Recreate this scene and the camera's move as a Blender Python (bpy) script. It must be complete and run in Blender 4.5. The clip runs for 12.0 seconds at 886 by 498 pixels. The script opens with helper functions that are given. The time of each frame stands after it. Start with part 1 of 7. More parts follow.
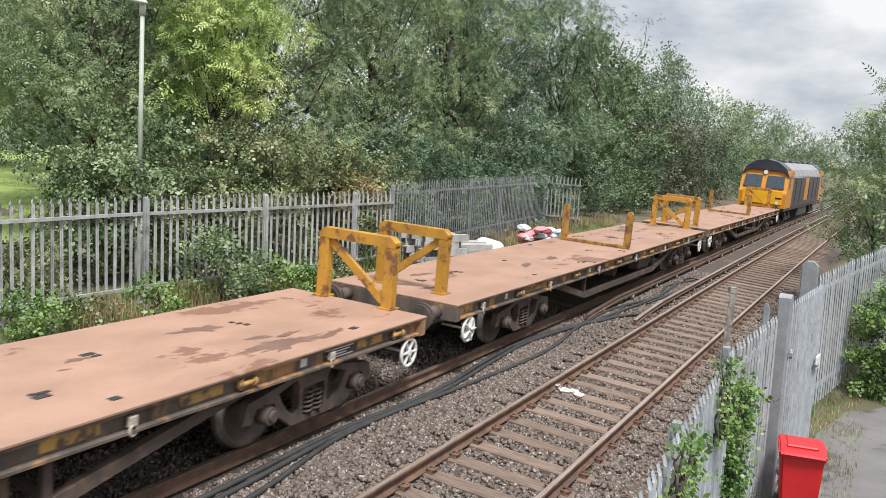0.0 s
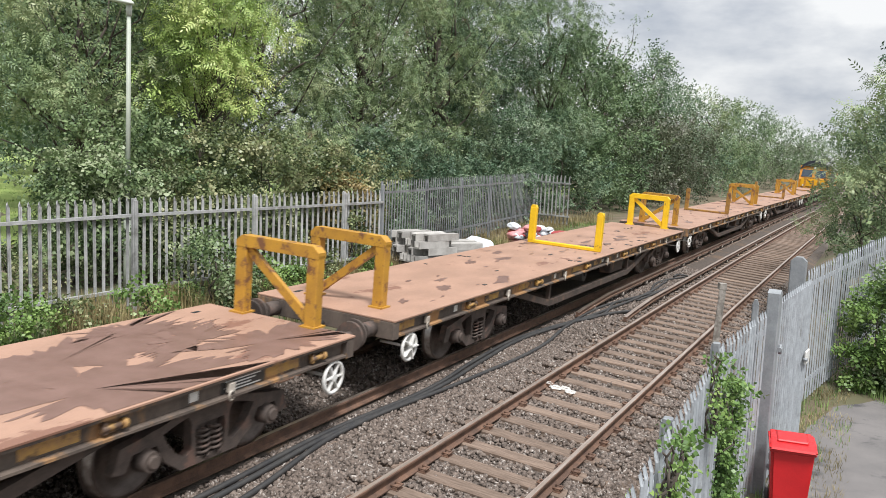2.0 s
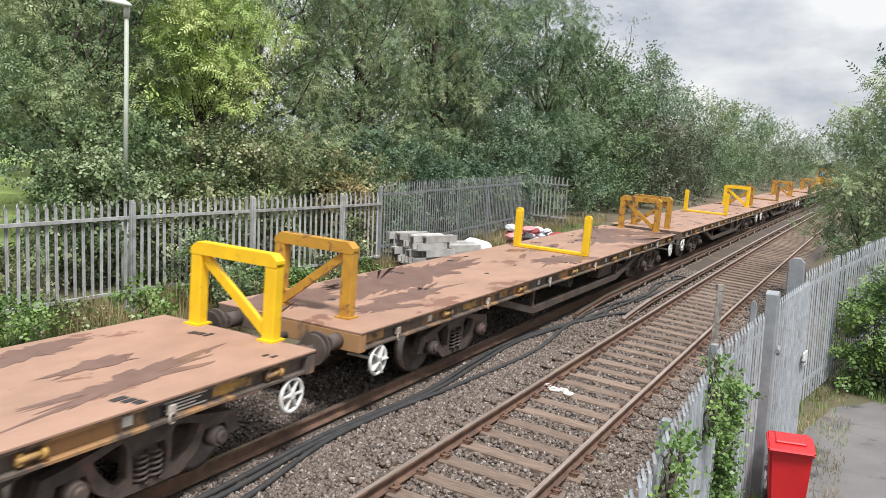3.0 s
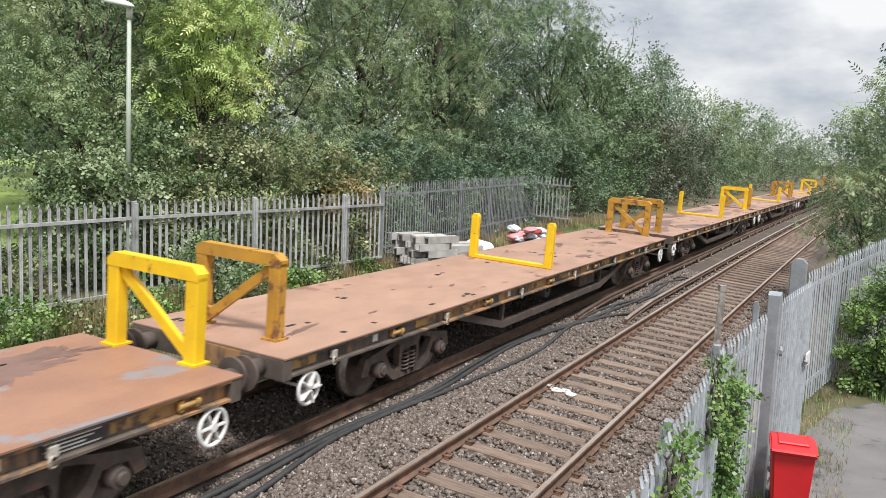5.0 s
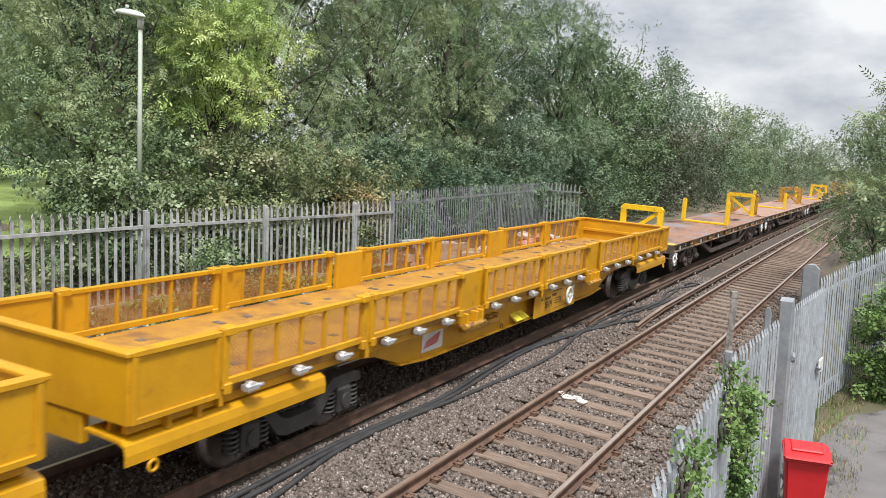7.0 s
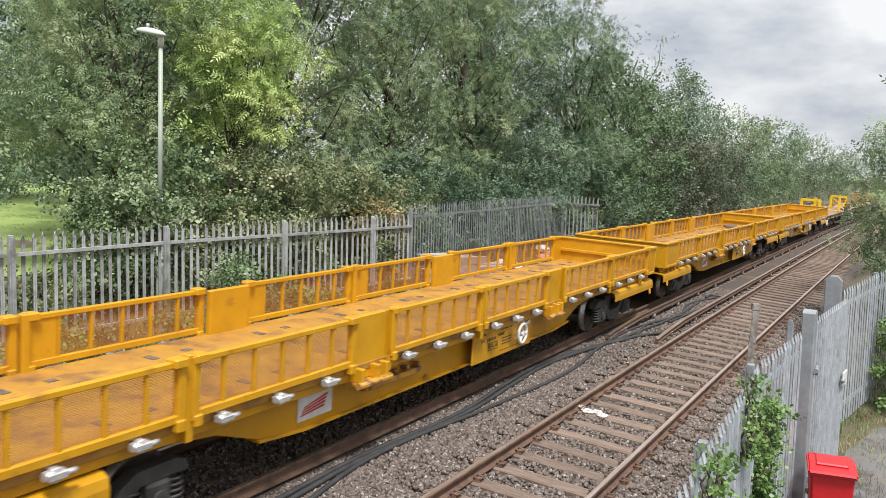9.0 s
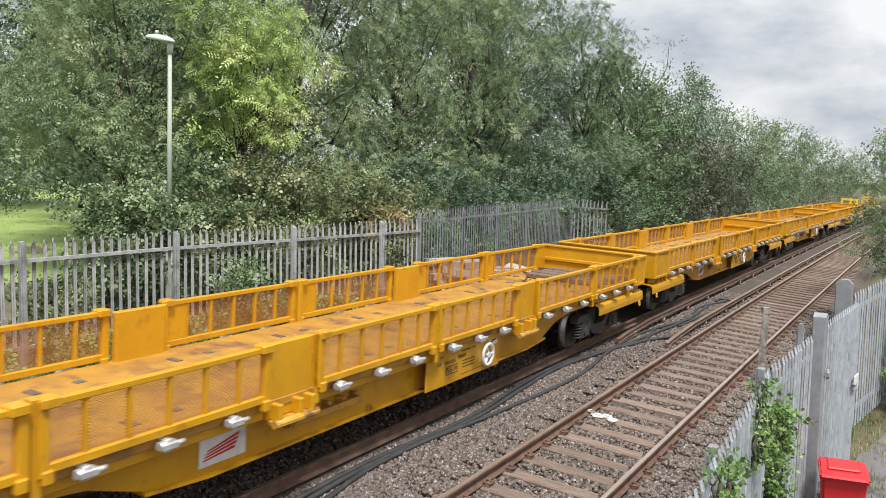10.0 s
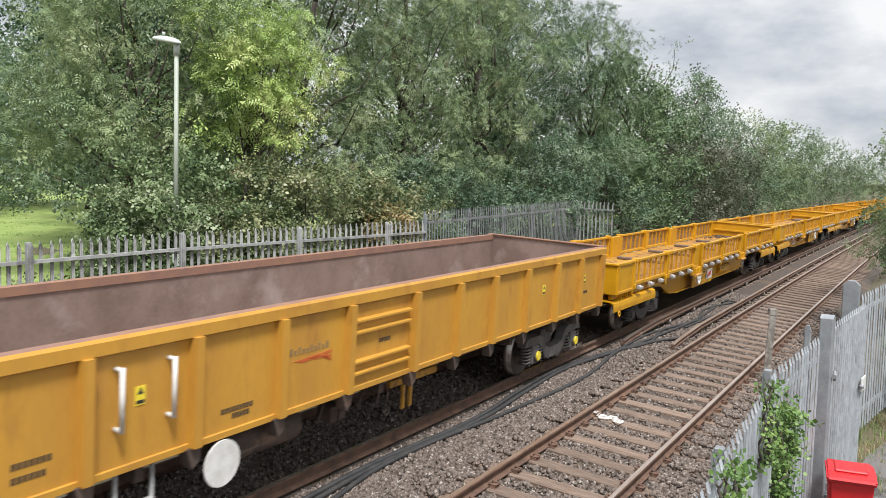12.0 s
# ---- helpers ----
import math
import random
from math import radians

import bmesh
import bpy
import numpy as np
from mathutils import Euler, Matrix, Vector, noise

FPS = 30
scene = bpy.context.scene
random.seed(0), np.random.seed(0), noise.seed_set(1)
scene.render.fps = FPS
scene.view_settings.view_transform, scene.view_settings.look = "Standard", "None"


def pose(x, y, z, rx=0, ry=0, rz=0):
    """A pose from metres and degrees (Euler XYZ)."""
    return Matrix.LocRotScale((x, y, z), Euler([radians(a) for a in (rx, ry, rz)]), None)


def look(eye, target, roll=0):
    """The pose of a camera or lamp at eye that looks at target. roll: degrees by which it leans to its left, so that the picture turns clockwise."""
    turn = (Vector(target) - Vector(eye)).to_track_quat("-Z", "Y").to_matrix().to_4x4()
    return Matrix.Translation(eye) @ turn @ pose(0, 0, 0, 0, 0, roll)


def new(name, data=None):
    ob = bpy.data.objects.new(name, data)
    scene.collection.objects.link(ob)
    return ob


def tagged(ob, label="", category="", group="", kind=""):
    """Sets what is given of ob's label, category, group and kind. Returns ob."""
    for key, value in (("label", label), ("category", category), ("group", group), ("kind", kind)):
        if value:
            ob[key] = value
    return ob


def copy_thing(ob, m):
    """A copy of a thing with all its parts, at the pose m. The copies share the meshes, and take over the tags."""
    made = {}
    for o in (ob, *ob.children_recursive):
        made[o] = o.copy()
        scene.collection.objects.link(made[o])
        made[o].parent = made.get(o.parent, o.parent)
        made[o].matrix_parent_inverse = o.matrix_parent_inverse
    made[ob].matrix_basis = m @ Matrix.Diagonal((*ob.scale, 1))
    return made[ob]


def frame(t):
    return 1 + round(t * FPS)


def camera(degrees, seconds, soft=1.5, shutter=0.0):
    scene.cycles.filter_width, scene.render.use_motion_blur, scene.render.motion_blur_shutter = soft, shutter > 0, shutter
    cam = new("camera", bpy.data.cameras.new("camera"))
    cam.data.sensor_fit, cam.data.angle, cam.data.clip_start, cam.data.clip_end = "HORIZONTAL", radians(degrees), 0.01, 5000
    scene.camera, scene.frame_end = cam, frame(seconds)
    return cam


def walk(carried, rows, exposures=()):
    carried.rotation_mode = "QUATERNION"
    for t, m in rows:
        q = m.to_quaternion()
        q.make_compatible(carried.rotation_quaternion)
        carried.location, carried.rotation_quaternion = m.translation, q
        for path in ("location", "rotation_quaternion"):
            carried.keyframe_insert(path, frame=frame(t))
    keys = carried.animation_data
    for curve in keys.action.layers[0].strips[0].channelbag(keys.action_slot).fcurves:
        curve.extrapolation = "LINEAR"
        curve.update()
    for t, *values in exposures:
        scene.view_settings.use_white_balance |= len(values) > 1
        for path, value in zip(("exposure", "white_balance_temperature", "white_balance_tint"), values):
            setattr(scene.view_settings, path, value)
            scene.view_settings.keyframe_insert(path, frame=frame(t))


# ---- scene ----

EYE = (3.953, 0.0, 3.813)


def aim(yaw, pitch, roll):
    """The camera's pose at EYE: yaw to the left of +y, pitch up, roll."""
    a, b = radians(yaw), radians(pitch)
    ahead = Vector((-math.sin(a) * math.cos(b), math.cos(a) * math.cos(b), math.sin(b)))
    return look(EYE, Vector(EYE) + ahead, roll)


cam = camera(55.441, 12.0, soft=0.7, shutter=0.07)
# seconds, yaw, pitch, roll of the hand-held camera
TURNS = [
    (0, 27.817, -6.882, 2.883),
    (0.5, 27.611, -6.836, 2.795),
    (1, 27.394, -6.838, 2.707),
    (1.5, 27.251, -6.903, 2.530),
    (2, 27.140, -6.920, 2.422),
    (2.5, 27.053, -6.873, 2.398),
    (3, 27.015, -6.799, 2.375),
    (5, 27.165, -6.756, 2.349),
    (5.5, 27.276, -6.772, 2.297),
    (6, 27.396, -6.720, 2.175),
    (6.5, 27.596, -6.566, 2.095),
    (7, 27.873, -6.292, 2.018),
    (9, 29.156, -5.395, 1.509),
    (9.5, 29.453, -5.231, 1.343),
    (10, 29.751, -5.098, 1.242),
    (10.5, 30.031, -5.005, 1.135),
    (11, 30.214, -4.940, 1.064),
    (11.5, 30.246, -4.928, 1.079),
    (12, 30.146, -5.024, 1.232),
]
walk(cam, [(t, aim(y, p, r)) for t, y, p, r in TURNS])

# ---- light: bright overcast, sun behind thin cloud ----
world = bpy.data.worlds.new("world")
scene.world = world
world.use_nodes = True
wn, wl = world.node_tree.nodes, world.node_tree.links
wn.clear()
sky = wn.new("ShaderNodeTexSky")
sky.sky_type = "NISHITA"
sky.sun_disc = False
sky.sun_elevation, sky.sun_rotation = radians(60), radians(134)
sky.air_density, sky.dust_density = 1.0, 3.0
coord = wn.new("ShaderNodeTexCoord")
stretch = wn.new("ShaderNodeMapping")
stretch.inputs["Scale"].default_value = (1.0, 1.0, 2.4)
clouds = wn.new("ShaderNodeTexNoise")
clouds.inputs["Scale"].default_value, clouds.inputs["Detail"].default_value = 3.4, 7.0
clouds.inputs["Roughness"].default_value = 0.55
ramp = wn.new("ShaderNodeValToRGB")
ramp.color_ramp.elements[0].position, ramp.color_ramp.elements[0].color = 0.38, (6.2, 6.7, 7.6, 1)
ramp.color_ramp.elements[1].position, ramp.color_ramp.elements[1].color = 0.57, (12.0, 12.1, 12.2, 1)
height = wn.new("ShaderNodeSeparateXYZ")
zenith = wn.new("ShaderNodeMapRange")        # an overcast sky is brighter overhead
zenith.inputs["From Min"].default_value, zenith.inputs["From Max"].default_value = 0.25, 1.0
zenith.inputs["To Min"].default_value, zenith.inputs["To Max"].default_value = 1.0, 1.7
overcast = wn.new("ShaderNodeVectorMath")
overcast.operation = "SCALE"
blend = wn.new("ShaderNodeMixRGB")
blend.inputs[0].default_value = 0.88
background = wn.new("ShaderNodeBackground")
background.inputs["Strength"].default_value = 0.075
wout = wn.new("ShaderNodeOutputWorld")
wl.new(coord.outputs["Generated"], stretch.inputs["Vector"])
wl.new(stretch.outputs["Vector"], clouds.inputs["Vector"])
wl.new(clouds.outputs["Fac"], ramp.inputs["Fac"])
wl.new(sky.outputs["Color"], blend.inputs[1])
wl.new(coord.outputs["Generated"], height.inputs[0])
wl.new(height.outputs["Z"], zenith.inputs["Value"])
wl.new(ramp.outputs["Color"], overcast.inputs[0])
wl.new(zenith.outputs["Result"], overcast.inputs["Scale"])
wl.new(overcast.outputs["Vector"], blend.inputs[2])
wl.new(blend.outputs["Color"], background.inputs["Color"])
wl.new(background.outputs["Background"], wout.inputs["Surface"])

sun = new("sun", bpy.data.lights.new("sun", "SUN"))
sun.data.energy, sun.data.angle, sun.data.color = 4.2, radians(12), (1.0, 0.985, 0.97)
sun.matrix_world = look((0, 0, 0), (-0.36, 0.34, -0.87))
scene.view_settings.exposure = 0.20


# ---- materials ----
def mat(name, base, second=None, rough=0.7, metal=0.0, scale=6.0, fine=60.0, bump=0.15, spread=(0.35, 0.65), stain=None, stain_scale=1.5, stain_at=(0.55, 0.65), vary=0.0, stretch=(1, 1, 1), dist=0.01):
    """A procedural surface: two colours mixed by noise at two scales, an optional third as stains, a relief."""
    m = bpy.data.materials.new(name)
    m.use_nodes = True
    n, l = m.node_tree.nodes, m.node_tree.links
    bsdf = n["Principled BSDF"]
    bsdf.inputs["Roughness"].default_value, bsdf.inputs["Metallic"].default_value = rough, metal
    second = second or tuple(c * 0.75 for c in base)
    tc = n.new("ShaderNodeTexCoord")
    mp = n.new("ShaderNodeMapping")
    mp.inputs["Scale"].default_value = stretch
    l.new(tc.outputs["Object"], mp.inputs["Vector"])
    vec = mp.outputs["Vector"]
    info = n.new("ShaderNodeObjectInfo")
    shift = n.new("ShaderNodeVectorMath")
    shift.operation = "MULTIPLY_ADD"
    shift.inputs[1].default_value = (37.0, 21.0, 53.0)
    l.new(info.outputs["Random"], shift.inputs[0])
    l.new(vec, shift.inputs[2])
    vec = shift.outputs[0]

    def noisy(s, d=5.0, r=0.6):
        t = n.new("ShaderNodeTexNoise")
        t.inputs["Scale"].default_value, t.inputs["Detail"].default_value, t.inputs["Roughness"].default_value = s, d, r
        l.new(vec, t.inputs["Vector"])
        return t.outputs["Fac"]

    def ramped(fac, a, b):
        r = n.new("ShaderNodeMapRange")
        r.inputs["From Min"].default_value, r.inputs["From Max"].default_value = a, b
        l.new(fac, r.inputs["Value"])
        return r.outputs["Result"]

    big, small = noisy(scale), noisy(fine, 3.0)
    add = n.new("ShaderNodeMath")
    add.operation = "MULTIPLY_ADD"
    l.new(small, add.inputs[0])
    add.inputs[1].default_value = 0.35
    l.new(big, add.inputs[2])
    mix = n.new("ShaderNodeMixRGB")
    l.new(ramped(add.outputs[0], spread[0] + 0.175, spread[1] + 0.175), mix.inputs[0])
    mix.inputs[1].default_value, mix.inputs[2].default_value = (*base, 1), (*second, 1)
    colour = mix.outputs[0]
    if stain:
        over = n.new("ShaderNodeMixRGB")
        l.new(ramped(noisy(stain_scale, 6.0, 0.65), *stain_at), over.inputs[0])
        l.new(colour, over.inputs[1])
        over.inputs[2].default_value = (*stain, 1)
        colour = over.outputs[0]
    if vary:
        hsv = n.new("ShaderNodeHueSaturation")
        spreadv = n.new("ShaderNodeMapRange")
        spreadv.inputs["To Min"].default_value, spreadv.inputs["To Max"].default_value = 1 - vary, 1 + vary
        l.new(info.outputs["Random"], spreadv.inputs["Value"])
        l.new(spreadv.outputs["Result"], hsv.inputs["Value"])
        l.new(colour, hsv.inputs["Color"])
        colour = hsv.outputs["Color"]
    l.new(colour, bsdf.inputs["Base Color"])
    rr = n.new("ShaderNodeMapRange")
    rr.inputs["To Min"].default_value, rr.inputs["To Max"].default_value = max(rough - 0.12, 0.05), min(rough + 0.12, 1)
    l.new(small, rr.inputs["Value"])
    l.new(rr.outputs["Result"], bsdf.inputs["Roughness"])
    if bump:
        b = n.new("ShaderNodeBump")
        b.inputs["Strength"].default_value, b.inputs["Distance"].default_value = bump, dist
        l.new(add.outputs[0], b.inputs["Height"])
        l.new(b.outputs["Normal"], bsdf.inputs["Normal"])
    return m


def leaf_mat(name, dark, light, pale, field=0.6):
    """Leaves: colour by leaf, patches of the crown coloured like lit and shaded masses, a little light shining through.
    """
    m = bpy.data.materials.new(name)
    m.use_nodes = True
    n, l = m.node_tree.nodes, m.node_tree.links
    bsdf, out = n["Principled BSDF"], n["Material Output"]
    bsdf.inputs["Roughness"].default_value = 0.42
    bsdf.inputs["Specular IOR Level"].default_value = 0.4
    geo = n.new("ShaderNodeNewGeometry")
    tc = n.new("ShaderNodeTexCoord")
    # noise tints broad patches lighter and darker, painting lit and shaded leaf masses
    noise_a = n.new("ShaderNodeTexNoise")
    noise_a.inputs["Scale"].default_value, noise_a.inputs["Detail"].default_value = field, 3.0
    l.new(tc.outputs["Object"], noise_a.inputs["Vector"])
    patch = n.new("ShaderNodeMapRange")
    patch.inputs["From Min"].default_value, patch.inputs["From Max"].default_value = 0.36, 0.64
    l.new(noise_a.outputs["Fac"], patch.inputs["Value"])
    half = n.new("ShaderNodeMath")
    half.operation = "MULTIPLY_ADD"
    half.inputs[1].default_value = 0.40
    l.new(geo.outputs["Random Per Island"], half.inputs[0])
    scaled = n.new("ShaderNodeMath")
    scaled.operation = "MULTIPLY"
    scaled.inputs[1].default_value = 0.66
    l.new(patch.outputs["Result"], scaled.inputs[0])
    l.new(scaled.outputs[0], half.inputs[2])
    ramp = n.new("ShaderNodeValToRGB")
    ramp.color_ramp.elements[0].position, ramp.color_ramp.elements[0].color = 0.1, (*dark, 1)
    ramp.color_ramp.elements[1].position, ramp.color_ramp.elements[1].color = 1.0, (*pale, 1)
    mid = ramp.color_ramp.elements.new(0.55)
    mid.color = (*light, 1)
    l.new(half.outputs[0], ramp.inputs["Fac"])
    l.new(ramp.outputs["Color"], bsdf.inputs["Base Color"])
    tr = n.new("ShaderNodeBsdfTranslucent")
    l.new(ramp.outputs["Color"], tr.inputs["Color"])
    mixs = n.new("ShaderNodeMixShader")
    mixs.inputs[0].default_value = 0.18
    l.new(bsdf.outputs[0], mixs.inputs[1])
    l.new(tr.outputs[0], mixs.inputs[2])
    l.new(mixs.outputs[0], out.inputs["Surface"])
    return m


M_BALLAST = mat("ballast_stone", (0.105, 0.083, 0.068), (0.038, 0.030, 0.025), rough=0.9, scale=30, fine=120, bump=0.6, stain=(0.11, 0.075, 0.05), stain_scale=0.8, vary=0.25)
M_STONE = mat("ballast_chip", (0.205, 0.162, 0.136), (0.060, 0.046, 0.038), rough=0.88, scale=19, fine=90, bump=0.2, stain=(0.38, 0.345, 0.315), stain_scale=16, stain_at=(0.57, 0.63))
M_SLEEPER = mat("weathered_sleeper", (0.235, 0.170, 0.130), (0.125, 0.088, 0.066), rough=0.85, scale=4, fine=70, bump=0.4, stretch=(1, 8, 1), vary=0.2)
M_RAIL = mat("rusty_rail", (0.165, 0.092, 0.060), (0.085, 0.050, 0.036), rough=0.8, scale=5, fine=60, bump=0.2)
M_RAILTOP = mat("worn_rail_head", (0.62, 0.52, 0.45), (0.45, 0.34, 0.27), rough=0.33, metal=0.85, scale=3, fine=40, bump=0.03, stretch=(8, 0.4, 1))
M_GALV = mat("galvanised_steel", (0.45, 0.455, 0.45), (0.31, 0.315, 0.31), rough=0.55, metal=0.2, scale=7, fine=60, bump=0.06, stain=(0.17, 0.165, 0.155), stain_scale=3, stain_at=(0.54, 0.72), vary=0.16)
M_TARMAC = mat("worn_tarmac", (0.175, 0.163, 0.158), (0.125, 0.118, 0.116), rough=0.9, scale=1.2, fine=140, bump=0.35, stain=(0.06, 0.058, 0.06), stain_scale=0.9, stain_at=(0.50, 0.58))
M_SOIL = mat("dry_soil", (0.16, 0.12, 0.08), (0.09, 0.075, 0.045), rough=0.95, scale=2, fine=50, bump=0.5, stain=(0.10, 0.095, 0.05), stain_scale=0.6, stain_at=(0.45, 0.6))
M_GRASSBASE = mat("meadow_ground", (0.20, 0.29, 0.07), (0.27, 0.33, 0.10), rough=0.95, scale=1.5, fine=60, bump=0.5)
M_DECK = mat("rusty_steel_deck", (0.37, 0.222, 0.158), (0.29, 0.174, 0.123), rough=0.62, scale=1.2, fine=45, bump=0.12, stain=(0.20, 0.10, 0.068), stain_scale=0.62, stain_at=(0.60, 0.625), stretch=(1.5, 0.8, 1))
M_DECKGREY = mat("rusty_deck_with_grey_paint", (0.305, 0.160, 0.100), (0.245, 0.126, 0.082), rough=0.55, scale=1.2, fine=45, bump=0.12, stain=(0.22, 0.19, 0.19), stain_scale=0.5, stain_at=(0.53, 0.56), stretch=(1.5, 0.8, 1))
M_WET = mat("wet_rust", (0.155, 0.088, 0.070), (0.20, 0.118, 0.098), rough=0.38, scale=3, fine=40, bump=0.03)
M_SOLEBAR = mat("dirty_solebar", (0.135, 0.105, 0.085), (0.07, 0.055, 0.047), rough=0.75, scale=3, fine=40, bump=0.15, stain=(0.34, 0.19, 0.085), stain_scale=1.1, stain_at=(0.50, 0.57), stretch=(1, 1, 0.4))
M_OCHRE = mat("faded_yellow_block", (0.50, 0.30, 0.075), (0.33, 0.19, 0.095), rough=0.7, scale=6, fine=60, bump=0.12, stain=(0.11, 0.07, 0.05), stain_scale=4, stain_at=(0.50, 0.58))
M_UNDER = mat("brown_underframe", (0.095, 0.068, 0.055), (0.055, 0.042, 0.036), rough=0.8, scale=3, fine=40, bump=0.15, stain=(0.16, 0.10, 0.07), stain_scale=2.0)
M_BOGIE = mat("brake_dust_brown", (0.110, 0.083, 0.070), (0.058, 0.045, 0.039), rough=0.8, scale=5, fine=50, bump=0.2, stain=(0.15, 0.09, 0.07), stain_scale=3)
M_GREYBOGIE = mat("dusty_grey_bogie", (0.125, 0.118, 0.112), (0.07, 0.064, 0.06), rough=0.78, scale=4, fine=40, bump=0.2, stain=(0.12, 0.085, 0.065), stain_scale=3)
M_BLACK = mat("black_running_gear", (0.035, 0.034, 0.034), (0.06, 0.056, 0.052), rough=0.6, scale=4, fine=40, bump=0.12)
M_TYRE = mat("worn_wheel_steel", (0.16, 0.13, 0.115), (0.09, 0.07, 0.06), rough=0.5, metal=0.6, scale=6, fine=40, bump=0.05)
M_BRIGHT = mat("bright_wheel_tread", (0.46, 0.44, 0.42), (0.25, 0.22, 0.2), rough=0.38, metal=0.9, scale=8, bump=0.02)
M_YELLOW_OLD = mat("worn_yellow_paint", (0.50, 0.265, 0.03), (0.38, 0.19, 0.03), rough=0.5, scale=3, fine=50, bump=0.12, stain=(0.17, 0.075, 0.035), stain_scale=5, stain_at=(0.53, 0.62), vary=0.1)
M_YELLOW_STAN = mat("bright_yellow_stanchion_paint", (0.82, 0.52, 0.012), (0.70, 0.43, 0.012), rough=0.45, scale=3, fine=50, bump=0.08, stain=(0.30, 0.14, 0.03), stain_scale=6, stain_at=(0.64, 0.7), vary=0.08)
M_YELLOW = mat("golden_yellow_paint", (0.59, 0.298, 0.008), (0.50, 0.246, 0.008), rough=0.38, scale=2, fine=30, bump=0.04, stain=(0.27, 0.115, 0.02), stain_scale=3.5, stain_at=(0.58, 0.80))
M_FLOOR = mat("scuffed_yellow_floor", (0.44, 0.226, 0.024), (0.33, 0.158, 0.028), rough=0.62, scale=2.5, fine=30, bump=0.12, stain=(0.17, 0.08, 0.035), stain_scale=1.6, stain_at=(0.50, 0.66))
M_MESHWIRE = mat("rusty_yellow_expanded_mesh", (0.46, 0.20, 0.04), (0.34, 0.14, 0.035), rough=0.6, scale=3, fine=30, bump=0.0)
M_BOXY = mat("faded_orange_yellow_paint", (0.54, 0.285, 0.04), (0.46, 0.232, 0.04), rough=0.45, scale=1.5, fine=25, bump=0.06, stain=(0.30, 0.125, 0.035), stain_scale=2.6, stain_at=(0.56, 0.80), stretch=(1, 1, 0.3))
M_BOXIN = mat("bare_dusty_steel_inside", (0.25, 0.178, 0.148), (0.17, 0.115, 0.095), rough=0.6, scale=1.2, fine=25, bump=0.08, stain=(0.36, 0.29, 0.26), stain_scale=0.9, stain_at=(0.52, 0.7))
M_RUSTRIM = mat("rusted_top_rim", (0.215, 0.120, 0.095), (0.28, 0.15, 0.095), rough=0.75, scale=4, fine=40, bump=0.15)
M_WHITE = mat("white_paint", (0.74, 0.74, 0.72), (0.58, 0.57, 0.54), rough=0.5, scale=6, fine=60, bump=0.04)
M_SILVER = mat("bare_aluminium_clamp", (0.70, 0.70, 0.70), (0.5, 0.5, 0.5), rough=0.4, metal=0.6, scale=8, fine=60, bump=0.05)
M_INK = mat("black_marking", (0.03, 0.03, 0.03), rough=0.6, bump=0)
M_RED = mat("red_paint", (0.55, 0.03, 0.02), rough=0.45, bump=0.03)
M_LOCO = mat("loco_orange_paint", (0.62, 0.255, 0.02), (0.52, 0.205, 0.02), rough=0.35, scale=1.5, fine=20, bump=0.03, stain=(0.40, 0.16, 0.03), stain_scale=2, stain_at=(0.6, 0.8))
M_LOCOY = mat("loco_yellow_end", (0.78, 0.40, 0.015), (0.68, 0.34, 0.015), rough=0.35, scale=2, fine=20, bump=0.03)
M_LOCODK = mat("loco_dark_blue_paint", (0.02, 0.024, 0.04), (0.035, 0.037, 0.05), rough=0.4, scale=2, fine=20, bump=0.04)
M_LOCOROOF = mat("dusty_loco_roof", (0.30, 0.30, 0.31), (0.20, 0.20, 0.21), rough=0.6, scale=1.0, fine=20, bump=0.05)
M_GLASS = mat("dark_cab_glass", (0.05, 0.07, 0.09), rough=0.08, bump=0)
M_TIMBER = mat("old_timber_baulk", (0.20, 0.13, 0.09), (0.11, 0.075, 0.055), rough=0.85, scale=4, fine=60, bump=0.3, stretch=(6, 1, 6))
M_SCRAP = mat("dark_debris", (0.08, 0.06, 0.05), (0.16, 0.12, 0.09), rough=0.9, scale=8, fine=60, bump=0.3)
M_YELLOW_DULL = mat("dull_ochre_paint", (0.36, 0.20, 0.035), (0.25, 0.125, 0.03), rough=0.6, scale=3, fine=50, bump=0.12, stain=(0.13, 0.06, 0.03), stain_scale=5, stain_at=(0.50, 0.6), vary=0.1)
M_FADED = mat("faded_grey_lettering", (0.20, 0.14, 0.07), (0.30, 0.18, 0.06), rough=0.6, scale=20, bump=0)
M_FADERED = mat("faded_red_emblem", (0.50, 0.085, 0.025), (0.52, 0.17, 0.03), rough=0.55, scale=12, bump=0)
M_RINGGREY = mat("dirty_white_ring", (0.52, 0.48, 0.42), (0.30, 0.25, 0.20), rough=0.6, scale=9, fine=60, bump=0.1)
M_WARN = mat("yellow_warning_plate", (0.85, 0.68, 0.05), (0.75, 0.58, 0.05), rough=0.5, scale=5, bump=0.02)


# ---- helpers for building ----
CANT = radians(4.8)                      # both tracks lean into the curve
TILT = Matrix.Rotation(CANT, 4, "Y")
BEND = 1 / 3300.0                        # the line curves gently to the right
FAR_TRACK = -3.235                       # centre of the train's track; the near one is 0


def bend_x(y):
    return BEND * y * y / 2 if y > 0 else 0.0


def mesh_of(name, bm):
    me = bpy.data.meshes.new(name)
    bm.to_mesh(me)
    bm.free()
    return me


def add_mat(me, material):
    for m in material if isinstance(material, (list, tuple)) else [material]:
        me.materials.append(m)


